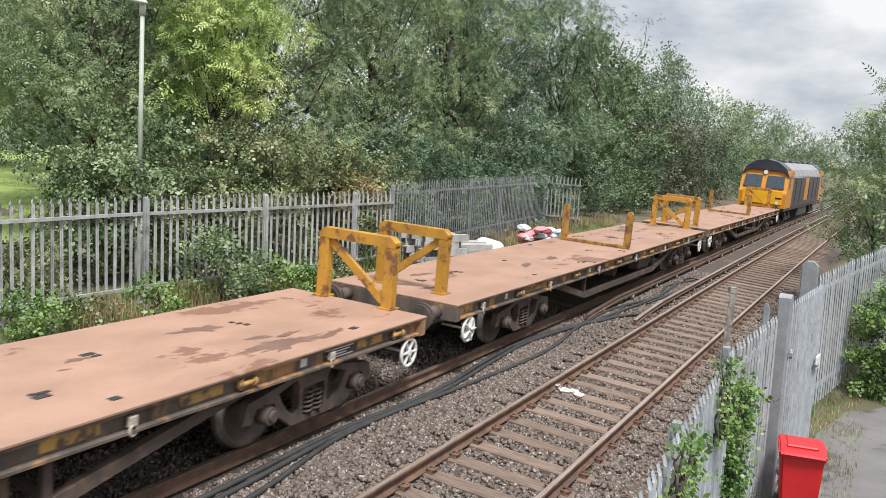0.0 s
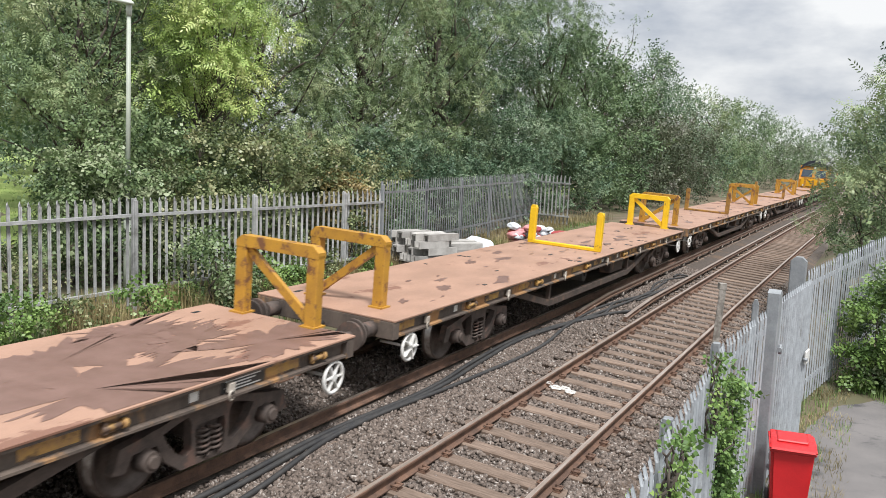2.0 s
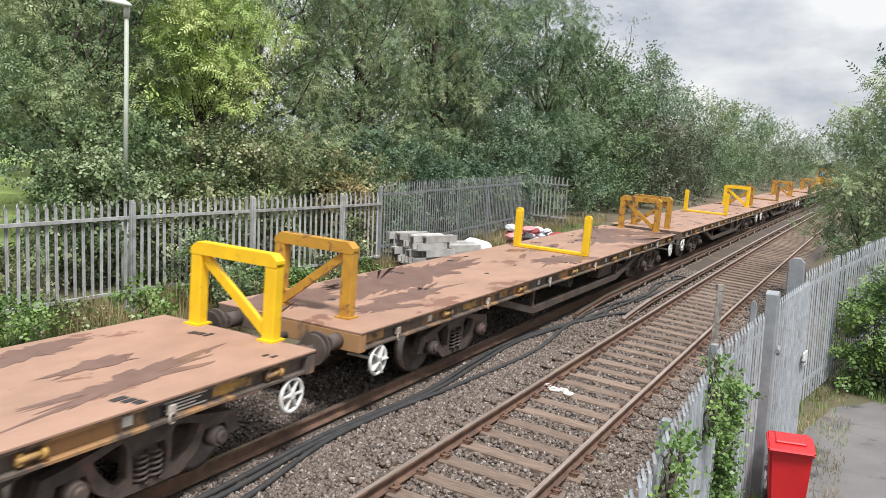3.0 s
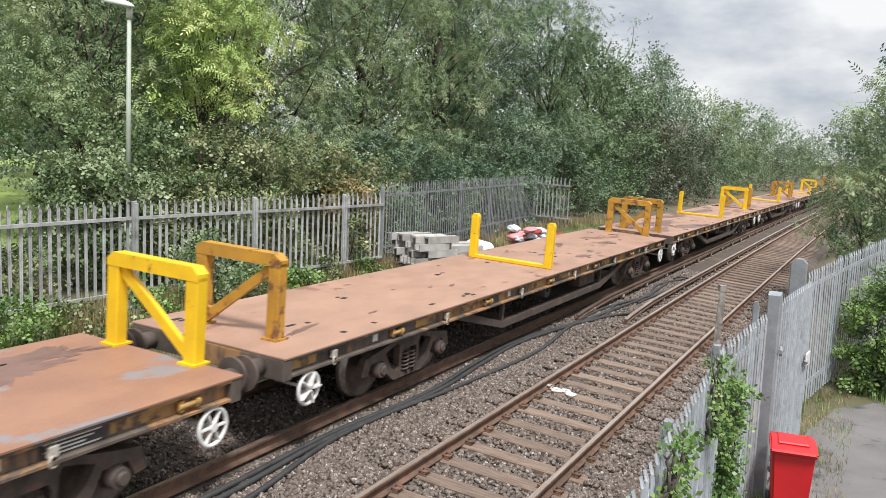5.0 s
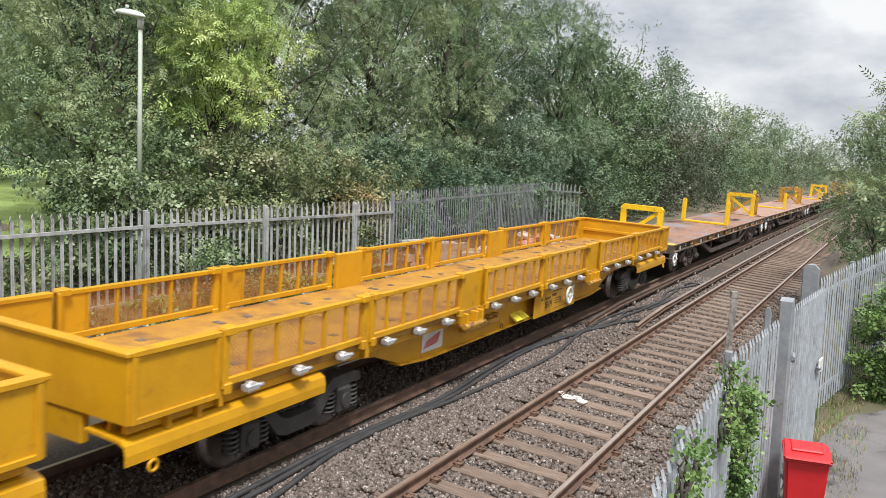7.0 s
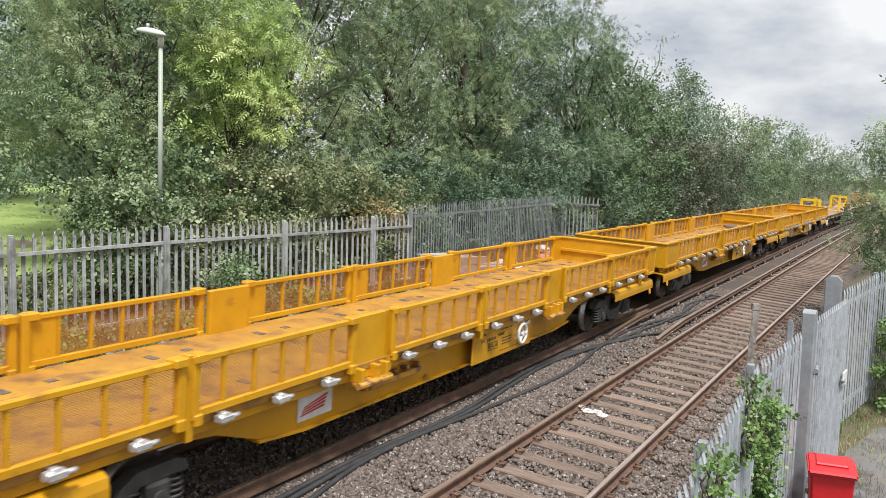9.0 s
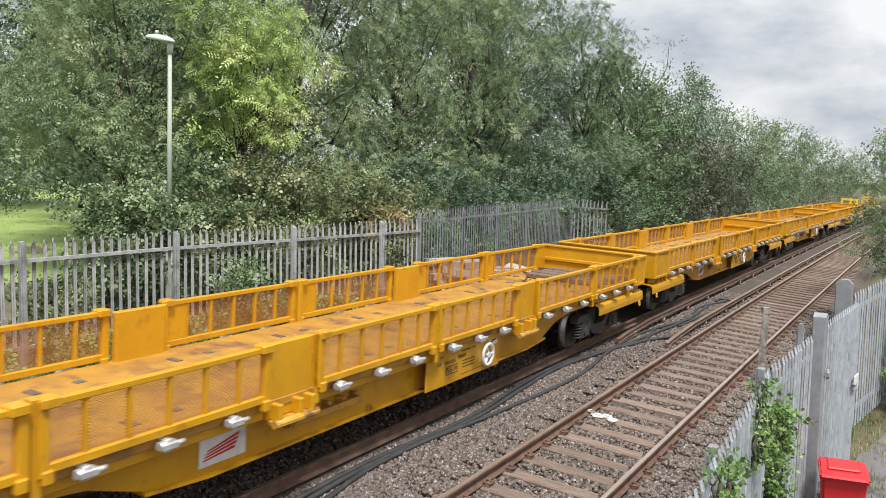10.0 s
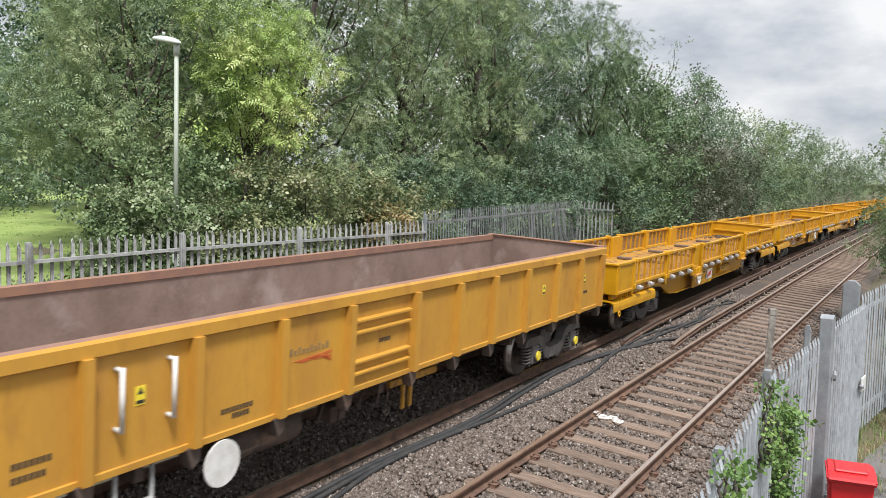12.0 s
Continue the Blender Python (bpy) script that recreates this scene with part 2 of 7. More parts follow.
def part(name, bm, material, parent=None, label="", m=None):
    me = mesh_of(name, bm) if isinstance(bm, bmesh.types.BMesh) else bm
    if not me.materials:
        add_mat(me, material)
    ob = new(name, me)
    if parent:
        ob.parent = parent
    if m is not None:
        ob.matrix_basis = m
    if label:
        ob["label"] = label
    return ob


def thing(name, m, label, category, group="", kind=""):
    ob = new(name)
    ob.matrix_basis = m
    ob.empty_display_size = 0.1
    return tagged(ob, label, category, group, kind)


def box(bm, x0, x1, y0, y1, z0, z1, bevel=0.0, index=0):
    """A box between corners, its edges rounded off."""
    made = bmesh.ops.create_cube(bm, size=1.0)["verts"]
    for v in made:
        v.co = Vector(((x0 + x1) / 2 + v.co.x * (x1 - x0), (y0 + y1) / 2 + v.co.y * (y1 - y0), (z0 + z1) / 2 + v.co.z * (z1 - z0)))
    faces = {f for v in made for f in v.link_faces}
    for f in faces:
        f.material_index = index
    if bevel:
        edges = {e for v in made for e in v.link_edges}
        bmesh.ops.bevel(bm, geom=list(edges), offset=bevel, segments=1, affect="EDGES")
    return bm


def prism(bm, outline, y0, y1, axis="y", index=0):
    """An outline of (u, w) points drawn along an axis: y: (x, z), x: (y, z), z: (x, y)."""
    def at(u, w, s):
        return {"y": (u, s, w), "x": (s, u, w), "z": (u, w, s)}[axis]
    a = [bm.verts.new(at(u, w, y0)) for u, w in outline]
    b = [bm.verts.new(at(u, w, y1)) for u, w in outline]
    n = len(outline)
    faces = [bm.faces.new(a), bm.faces.new(b[::-1])]
    faces += [bm.faces.new((a[i], b[i], b[(i + 1) % n], a[(i + 1) % n])) for i in range(n)]
    for f in faces:
        f.material_index = index
    bmesh.ops.recalc_face_normals(bm, faces=faces)
    return bm


def beam(bm, p, q, w, h, index=0):
    """A square bar from p to q, w across and h high."""
    p, q = Vector(p), Vector(q)
    d = (q - p).normalized()
    side = d.cross((0, 0, 1)) if abs(d.z) < 0.99 else Vector((1, 0, 0))
    side.normalize()
    up = side.cross(d)
    ring = [side * (w / 2) * a + up * (h / 2) * b for a, b in ((-1, -1), (1, -1), (1, 1), (-1, 1))]
    a, b = [bm.verts.new(p + r) for r in ring], [bm.verts.new(q + r) for r in ring]
    faces = [bm.faces.new(a), bm.faces.new(b[::-1])] + [bm.faces.new((a[i], b[i], b[(i + 1) % 4], a[(i + 1) % 4])) for i in range(4)]
    for f in faces:
        f.material_index = index
    bmesh.ops.recalc_face_normals(bm, faces=faces)
    return bm


def rod(bm, p, q, r, sides=10, r2=None, index=0):
    """A round bar or cone from p to q."""
    p, q = Vector(p), Vector(q)
    turn = (q - p).to_track_quat("Z", "Y").to_matrix().to_4x4()
    made = bmesh.ops.create_cone(bm, cap_ends=True, segments=sides, radius1=r, radius2=r if r2 is None else r2, depth=(q - p).length, matrix=Matrix.Translation((p + q) / 2) @ turn)["verts"]
    for f in {f for v in made for f in v.link_faces}:
        f.material_index = index
        f.smooth = len(f.verts) == 4
    return bm


def torus(bm, centre, axis, r, thick, n=20, k=6, index=0):
    turn = Vector(axis).to_track_quat("Z", "Y").to_matrix()
    rings = []
    for i in range(n):
        a = 2 * math.pi * i / n
        rings.append([bm.verts.new(Vector(centre) + turn @ Vector(((r + thick * math.cos(b)) * math.cos(a), (r + thick * math.cos(b)) * math.sin(a), thick * math.sin(b)))) for b in (2 * math.pi * j / k for j in range(k))])
    for i in range(n):
        for j in range(k):
            f = bm.faces.new((rings[i][j], rings[(i + 1) % n][j], rings[(i + 1) % n][(j + 1) % k], rings[i][(j + 1) % k]))
            f.smooth, f.material_index = True, index
    return bm


def sheet(name, xs, ys, height, material):
    """A ground sheet over a grid of x and y."""
    bm = bmesh.new()
    grid = [[bm.verts.new((x, y, height(x, y))) for x in xs] for y in ys]
    for j in range(len(ys) - 1):
        for i in range(len(xs) - 1):
            bm.faces.new((grid[j][i], grid[j][i + 1], grid[j + 1][i + 1], grid[j + 1][i])).smooth = True
    return part(name, bm, material)


# ---- ground ----
def ease(a, b, t):
    t = min(max(t, 0.0), 1.0)
    return a + (b - a) * t * t * (3 - 2 * t)


def ground_z(x, y):
    """Height of the ground: canted track bed, a verge that rises to the fence, the yard beside the line."""
    u = x - bend_x(y)
    bed = -u * math.sin(CANT) - 0.62
    if u < -5.0:
        z = ease(5.0 * math.sin(CANT) - 0.62, 0.92, (-5.0 - u) / 1.1)
        if u < -6.1:
            z = 0.92 + min(-6.1 - u, 30) * 0.02 + 0.06 * noise.noise((x * 0.4, y * 0.4, 0))
    elif u > 1.6:
        z = ease(-1.6 * math.sin(CANT) - 0.62, -0.37, (u - 1.6) / 1.0)
        if y > 15:
            z = ease(z, z + 0.35, (y - 15) / 8)
    else:
        z = bed
    return z


xs = [-900, -300, -120, -60, -40] + [-30 + i * 0.5 for i in range(90)] + [16, 20, 30, 60, 120, 300, 900]
ys = [-300, -120, -40, -20] + [-10 + i * 0.5 for i in range(150)] + [66 + i * 3 for i in range(30)] + [160, 200, 300, 500, 900, 2000]
tagged(sheet("ground", xs, ys, ground_z, M_SOIL), "bare soil and short growth beside the railway", "ground", kind="structure")


# ---- railway: ballast, rails, sleepers ----
def ballast_height(u):
    """Depth of the ballast surface below the rail heads, across the line."""
    if -4.6 < u < 1.3:
        z = -0.20
        if -0.7 < u < 0.7 or -3.95 < u < -2.55:
            z = -0.215
        return z
    far = max(-4.6 - u, u - 1.3, 0.0)
    return -0.20 - min(far, 1.2) * 0.45


def ballast_sheet():
    bm = bmesh.new()
    us = [-5.8 + 0.15 * i for i in range(56)]
    ws = [-6 + 0.25 * i for i in range(200)] + [44 + 2 * i for i in range(60)]
    rows = []
    for y in ws:
        rows.append([bm.verts.new(TILT @ Vector((u + bend_x(y), y, ballast_height(u) + 0.02 * noise.noise((u * 1.3, y * 1.3, 3))))) for u in us])
    for j in range(len(ws) - 1):
        for i in range(len(us) - 1):
            bm.faces.new((rows[j][i], rows[j][i + 1], rows[j + 1][i + 1], rows[j + 1][i])).smooth = True
    return tagged(part("ballast", bm, M_BALLAST), "grey-brown crushed stone ballast under both tracks", "ballast", kind="structure")


ballast_sheet()

RAIL = [(-0.07, -0.155), (0.07, -0.155), (0.07, -0.14), (0.012, -0.12), (0.010, -0.05), (0.036, -0.035), (0.036, -0.008), (0.028, 0.0), (-0.028, 0.0), (-0.036, -0.008), (-0.036, -0.035), (-0.010, -0.05), (-0.012, -0.12), (-0.07, -0.14)]


def rail(name, x, y0, y1, place, parent, dz=0.0, polished=(7,), label="", step=3.0):
    bm = bmesh.new()
    count = max(2, int((y1 - y0) / step))
    rings = []
    for i in range(count + 1):
        y = y0 + (y1 - y0) * i / count
        rings.append([bm.verts.new(place @ Vector((x + bend_x(y) + u, y, w + dz))) for u, w in RAIL])
    n = len(RAIL)
    for i in range(count):
        for j in range(n):
            f = bm.faces.new((rings[i][j], rings[i + 1][j], rings[i + 1][(j + 1) % n], rings[i][(j + 1) % n]))
            f.material_index = 1 if j in polished else 0
    bm.faces.new(rings[0]), bm.faces.new(rings[-1][::-1])
    bmesh.ops.recalc_face_normals(bm, faces=bm.faces)
    return part(name, bm, [M_RAIL, M_RAILTOP], parent, label)


FAR_PLACE = TILT @ Matrix.Translation((FAR_TRACK + 0.7525, 0, 0)) @ Matrix.Rotation(radians(-2.2), 4, "Y") @ Matrix.Translation((-0.7525, 0, 0))


def sleeper_mesh():
    """A sleeper across x with slightly worn edges."""
    bm = bmesh.new()
    box(bm, -1.26, 1.26, -0.125, 0.125, -0.13, 0.0, 0.018)
    for v in bm.verts:
        v.co += Vector((0, 0.006 * noise.noise(v.co * 5), 0.004 * noise.noise(v.co * 3)))
    me = mesh_of("sleeper", bm)
    add_mat(me, M_SLEEPER)
    return me


def clip_mesh():
    """A rail fastening: shoulder plate and a bent spring clip on both sides of the rail."""
    bm = bmesh.new()
    box(bm, -0.15, 0.15, -0.07, 0.07, -0.012, 0.004)
    for s in (1, -1):
        box(bm, min(s * 0.07, s * 0.14), max(s * 0.07, s * 0.14), -0.06, 0.06, -0.01, 0.035, 0.008)
        rod(bm, (s * 0.05, -0.05, 0.035), (s * 0.15, -0.05, 0.045), 0.012, 5)
        rod(bm, (s * 0.05, 0.05, 0.035), (s * 0.15, 0.05, 0.045), 0.012, 5)
        rod(bm, (s * 0.15, -0.06, 0.045), (s * 0.15, 0.06, 0.045), 0.012, 5)
    me = mesh_of("rail_clip", bm)
    add_mat(me, M_RAIL)
    return me


def track(place, label, first, last, clips, sunk=0.0):
    ob = thing("railway_track", pose(0, 0, 0), label, "railway track", "tracks")
    for x in (-0.7525, 0.7525):
        rail("rail", x, -8, 190, place, ob, label="rusty steel running rail with a polished head")
    sleeper, clip = sleeper_mesh(), clip_mesh()
    rng = random.Random(3)
    y = first
    while y < last:
        m = place @ Matrix.Translation((bend_x(y) + rng.uniform(-0.02, 0.02), y, -0.158 - sunk + rng.uniform(-0.004, 0.002))) @ Matrix.Rotation(rng.uniform(-0.008, 0.008) - BEND * max(y, 0), 4, "Z")
        s = part("sleeper", sleeper, M_SLEEPER, ob, m=m)
        if y < clips:
            for x in (-0.7525, 0.7525):
                tagged(part("rail_clip", clip, M_RAIL, s, m=pose(x, 0, 0.008 + sunk)), kind="stuff")
        y += 0.632
    return ob


track(TILT, "near railway track of rusty rails on brown sleepers", 8.06 - 0.632 * 16, 110, 26)
track(FAR_PLACE, "far railway track of rusty rails under the train", 8.06 - 0.632 * 14, 70, -50, 0.05)


def conductor_rail(place, x, y0, y1, label):
    """A third rail on insulators, its end ramped down."""
    ob = thing("conductor_rail", pose(0, 0, 0), label, "conductor rail", "third rails")
    bm = bmesh.new()
    prof = [(-0.055, -0.11), (0.055, -0.11), (0.055, -0.08), (0.02, -0.07), (0.02, -0.045), (0.042, -0.03), (0.042, 0.0), (-0.042, 0.0), (-0.042, -0.03), (-0.02, -0.045), (-0.02, -0.07), (-0.055, -0.08)]
    stops = [y0, y0 + 0.5, y0 + 2.5] + [y0 + 2.5 + (y1 - y0 - 2.5) * i / 30 for i in range(1, 31)]
    rings = [[bm.verts.new(place @ Vector((x + bend_x(y) + u, y, w + (-0.06 if i == 0 else -0.02 if i == 1 else 0.06)))) for u, w in prof] for i, y in enumerate(stops)]
    n = len(prof)
    for a, b in zip(rings, rings[1:]):
        for j in range(n):
            f = bm.faces.new((a[j], b[j], b[(j + 1) % n], a[(j + 1) % n]))
            f.material_index = 1 if j == 6 else 0
    bm.faces.new(rings[0])
    bmesh.ops.recalc_face_normals(bm, faces=bm.faces)
    part("bar", bm, [M_RAIL, M_RAILTOP], ob)
    pot = bmesh.new()
    rod(pot, (0, 0, -0.17), (0, 0, -0.06), 0.075, 10, 0.05)
    pot_me = mesh_of("insulator", pot)
    add_mat(pot_me, M_INSULATOR)
    y = y0 + 1.2
    while y < min(y1, 70):
        part("insulator", pot_me, M_INSULATOR, ob, m=place @ Matrix.Translation((x + bend_x(y), y, 0.0)))
        y += 2.53


M_INSULATOR = mat("glazed_insulator", (0.45, 0.42, 0.38), (0.25, 0.2, 0.17), rough=0.5, scale=8, bump=0.05)
conductor_rail(TILT, -1.12, 19.3, 170, "electric third rail on insulators beside the near track")
conductor_rail(FAR_PLACE, 1.17, 18.6, 170, "electric third rail on insulators beside the train's track")


def ballast_stones():
    """Loose angular stones over the visible bed, each a dented little block."""
    g = np.random.default_rng(11)
    pos = []
    def scatter(n, u0, u1, y0, y1, lift=0.0):
        u, y = g.uniform(u0, u1, n), g.uniform(y0, y1, n)
        z = np.array([ballast_height(a) for a in u]) + lift + g.uniform(0, 0.012, n)
        pos.append(np.stack([u, y, z], 1))
    scatter(12500, -2.35, -0.85, 4.5, 16)
    scatter(6500, -2.35, -0.85, 16, 30)
    scatter(5000, -0.68, 0.68, 5.5, 14, 0.012)
    scatter(3300, -0.68, 0.68, 14, 28, 0.012)
    scatter(9500, 0.84, 2.3, 6, 17)
    scatter(3400, 0.84, 2.3, 17, 30)
    scatter(6000, -3.9, -2.58, 4, 20, 0.006)
    p = np.concatenate(pos)
    keep = np.ones(len(p), bool)
    for lo, hi in ((-1.26, 1.26),):
        k = (p[:, 1] - 8.06) / 0.632
        on = (np.abs(k - np.round(k)) * 0.632 < 0.14) & (p[:, 0] > lo) & (p[:, 0] < hi)
        end = on & (np.abs(p[:, 0]) > 0.97 + 0.06 * np.sin(p[:, 1] * 9))
        p[end, 2] = -0.152 + g.uniform(0, 0.012, int(end.sum()))
        keep &= ~on | end | (g.random(len(p)) < 0.03)
    p = p[keep]
    n = len(p)
    cube = np.array([(x, y, z) for x in (-1, 1) for y in (-1, 1) for z in (-1, 1)], float)
    quads = np.array([(0, 1, 3, 2), (4, 6, 7, 5), (0, 4, 5, 1), (2, 3, 7, 6), (0, 2, 6, 4), (1, 5, 7, 3)])
    size = g.uniform(0.015, 0.036, (n, 1, 1)) * g.uniform(0.6, 1.3, (n, 1, 3))
    v = cube[None] * g.uniform(0.45, 1.1, (n, 8, 3)) * size
    q = g.normal(size=(n, 4))
    q /= np.linalg.norm(q, axis=1, keepdims=True)
    a, b, c, d = q.T
    rot = np.stack([1 - 2 * (c * c + d * d), 2 * (b * c - a * d), 2 * (b * d + a * c), 2 * (b * c + a * d), 1 - 2 * (b * b + d * d), 2 * (c * d - a * b), 2 * (b * d - a * c), 2 * (c * d + a * b), 1 - 2 * (b * b + c * c)], 1).reshape(n, 3, 3)
    v = np.einsum("nij,nkj->nki", rot, v)
    p[:, 0] += BEND * p[:, 1] ** 2 / 2
    v += p[:, None]
    tilt = np.array(TILT.to_3x3())
    v = v.reshape(-1, 3) @ tilt.T
    f = (quads[None] + 8 * np.arange(n)[:, None, None]).reshape(-1, 4)
    me = quick_mesh("ballast_stones", v, f)
    add_mat(me, M_STONE)
    tagged(new("ballast_stones", me), "loose angular grey and brown ballast stones", "stones", kind="stuff")


def quick_mesh(name, v, f):
    """A mesh from arrays of places and of equal-sided faces."""
    me = bpy.data.meshes.new(name)
    k = f.shape[1]
    me.vertices.add(len(v))
    me.vertices.foreach_set("co", np.ascontiguousarray(v, np.float32).ravel())
    me.loops.add(f.size)
    me.loops.foreach_set("vertex_index", np.ascontiguousarray(f, np.int32).ravel())
    me.polygons.add(len(f))
    me.polygons.foreach_set("loop_start", np.arange(0, f.size, k, dtype=np.int32))
    me.update(calc_edges=True)
    return me


ballast_stones()


# ---- fences ----
M_POST = mat("galvanised_post", (0.30, 0.318, 0.33), (0.22, 0.235, 0.25), rough=0.55, metal=0.3, scale=5, fine=50, bump=0.06, vary=0.08)
M_GALVDULL = mat("dull_galvanised_steel", (0.40, 0.43, 0.455), (0.30, 0.32, 0.34), rough=0.55, metal=0.2, scale=7, fine=60, bump=0.06, stain=(0.20, 0.20, 0.195), stain_scale=3, stain_at=(0.56, 0.74), vary=0.14)
M_GALVDARK = mat("weathered_dark_galvanised_steel", (0.25, 0.26, 0.268), (0.17, 0.178, 0.185), rough=0.55, metal=0.25, scale=7, fine=60, bump=0.06, stain=(0.12, 0.12, 0.115), stain_scale=3, stain_at=(0.52, 0.7), vary=0.2)
M_WOODPOST = mat("weathered_concrete_post", (0.34, 0.315, 0.285), (0.13, 0.115, 0.10), rough=0.9, scale=8, fine=60, bump=0.3)


def pale_mesh(height, curl, material=None, slim=1.0):
    """A W-section steel pale with a split, pointed top; curl bends the tips outward."""
    prof = [(-0.031, 0.0), (-0.016, 0.021), (0.0, 0.003), (0.016, 0.021), (0.031, 0.0)]
    prof = [(u * (0.5 + 0.5 * slim), w * slim) for u, w in prof]
    levels = [(0.0, 1.0, 0.0), (height - 0.09, 1.0, 0.0), (height, 0.28, curl)]
    bm = bmesh.new()
    for back in (0, 1):
        rows = []
        for i, (z, w, c) in enumerate(levels):
            rows.append([bm.verts.new((u * w, q - 0.004 * back + c, z if i < 2 else z - abs(u) * 1.2)) for u, q in prof])
        for a, b in zip(rows, rows[1:]):
            for j in range(4):
                vs = (a[j], a[j + 1], b[j + 1], b[j])
                bm.faces.new(vs if not back else vs[::-1])
    me = mesh_of("pale", bm)
    add_mat(me, material or M_GALV)
    return me


def fence_panel(a, b, height, z_a, z_b, label, pales=17, face=1, post_up=-0.02, curl=0.0, first_post=True, material=None, slim=1.0, cache={}):
    """One bay of palisade fence from a to b on the ground: a post, two rails, W pales bolted on."""
    (xa, ya), (xb, yb) = a, b
    length = math.hypot(xb - xa, yb - ya)
    turn = math.atan2(yb - ya, xb - xa)
    ob = thing("palisade_fence", Matrix.Translation((xa, ya, z_a)) @ Matrix.Rotation(turn, 4, "Z"), label, "fence", "palisade fence bays")
    rise = z_b - z_a
    if first_post:
        bm = bmesh.new()
        box(bm, -0.036, 0.036, -0.04 - 0.04 * face, 0.03 - 0.04 * face, -0.3, height + post_up, 0.008)
        box(bm, -0.028, 0.028, -0.02 - 0.1 * face, 0.02 - 0.03 * face, -0.3, height - 0.05, 0.004)
        part("post", bm, M_POST if material else M_GALV, ob, "grey steel fence post")
    for z in (0.32, height - 0.3):
        bm = bmesh.new()
        beam(bm, (0, 0, z), (length, 0, z + rise), 0.05, 0.05)
        part("rail", bm, material or M_GALV, ob)
    key = (height, curl, face, slim)
    if key not in cache:
        cache[key] = pale_mesh(height - 0.03, curl * face, material, slim)
    rng = random.Random(int(xa * 100 + ya * 10))
    for k in range(pales):
        s = (k + 0.5) / pales
        m = Matrix.Translation((length * s, 0.028 * face, 0.03 + rise * s + rng.uniform(-0.012, 0.008))) @ Matrix.Rotation(rng.uniform(-0.012, 0.012), 4, "Y") @ Matrix.Rotation((0 if face > 0 else math.pi) + rng.uniform(-0.06, 0.06), 4, "Z")
        part("pale", cache[key], M_GALV, ob, m=m)
    return ob


FENCE = [(-6.6, -3.9), (-6.75, -1.15), (-6.82, 1.6), (-6.87, 4.4), (-6.87, 7.15), (-6.88, 9.92), (-6.6, 12.58), (-6.33, 15.2), (-6.22, 16.7)]
for a, b in zip(FENCE, FENCE[1:]):
    n = round(math.dist(a, b) / 0.162)
    fence_panel(a, b, 1.84, 0.94, 0.94, "galvanised steel palisade fence bay with pointed pales", n, face=1)
REAR = [(-6.22 + (-7.66 + 6.22) * k / 5, 16.75 + 13.4 * k / 5) for k in range(6)]
for a, b in zip(REAR, REAR[1:]):
    fence_panel(a, b, 1.84, 1.16, 1.14, "galvanised palisade fence bay behind the rubble heap", 17, face=-1, slim=0.4, post_up=-0.12, material=M_GALVDARK)
fence_panel(REAR[-1], (-6.15, 29.8), 1.84, 1.12, 1.1, "short return bay of galvanised palisade fence", 9, face=1)

RIGHT = [(2.95, 1.6), (2.89, 4.0), (2.81, 5.9), (2.70, 8.6)]
for k, (a, b) in enumerate(zip(RIGHT, RIGHT[1:])):
    fence_panel(a, b, 2.36, -0.36, -0.36, "tall galvanised palisade fence bay overgrown with ivy", round(math.dist(a, b) / 0.155), face=-1, curl=0.02, post_up=-0.02, material=M_GALVDULL, slim=0.6)
fence_panel((2.68, 8.65), (2.84, 10.95), 2.36, -0.36, -0.36, "tall galvanised palisade fence bay beside the gate", 15, face=-1, curl=0.02, material=M_GALVDULL, slim=0.6)
for k, (a, b) in enumerate((((3.0, 15.0), (3.45, 17.3)), ((3.45, 17.3), (3.95, 19.8)), ((3.95, 19.8), (4.5, 22.3)))):
    fence_panel(a, b, 2.36, -0.3 + 0.1 * k, -0.2 + 0.1 * k, "galvanised palisade fence bay beside the tarmac yard", 15, face=-1, curl=0.015, material=M_GALVDULL, slim=0.7)


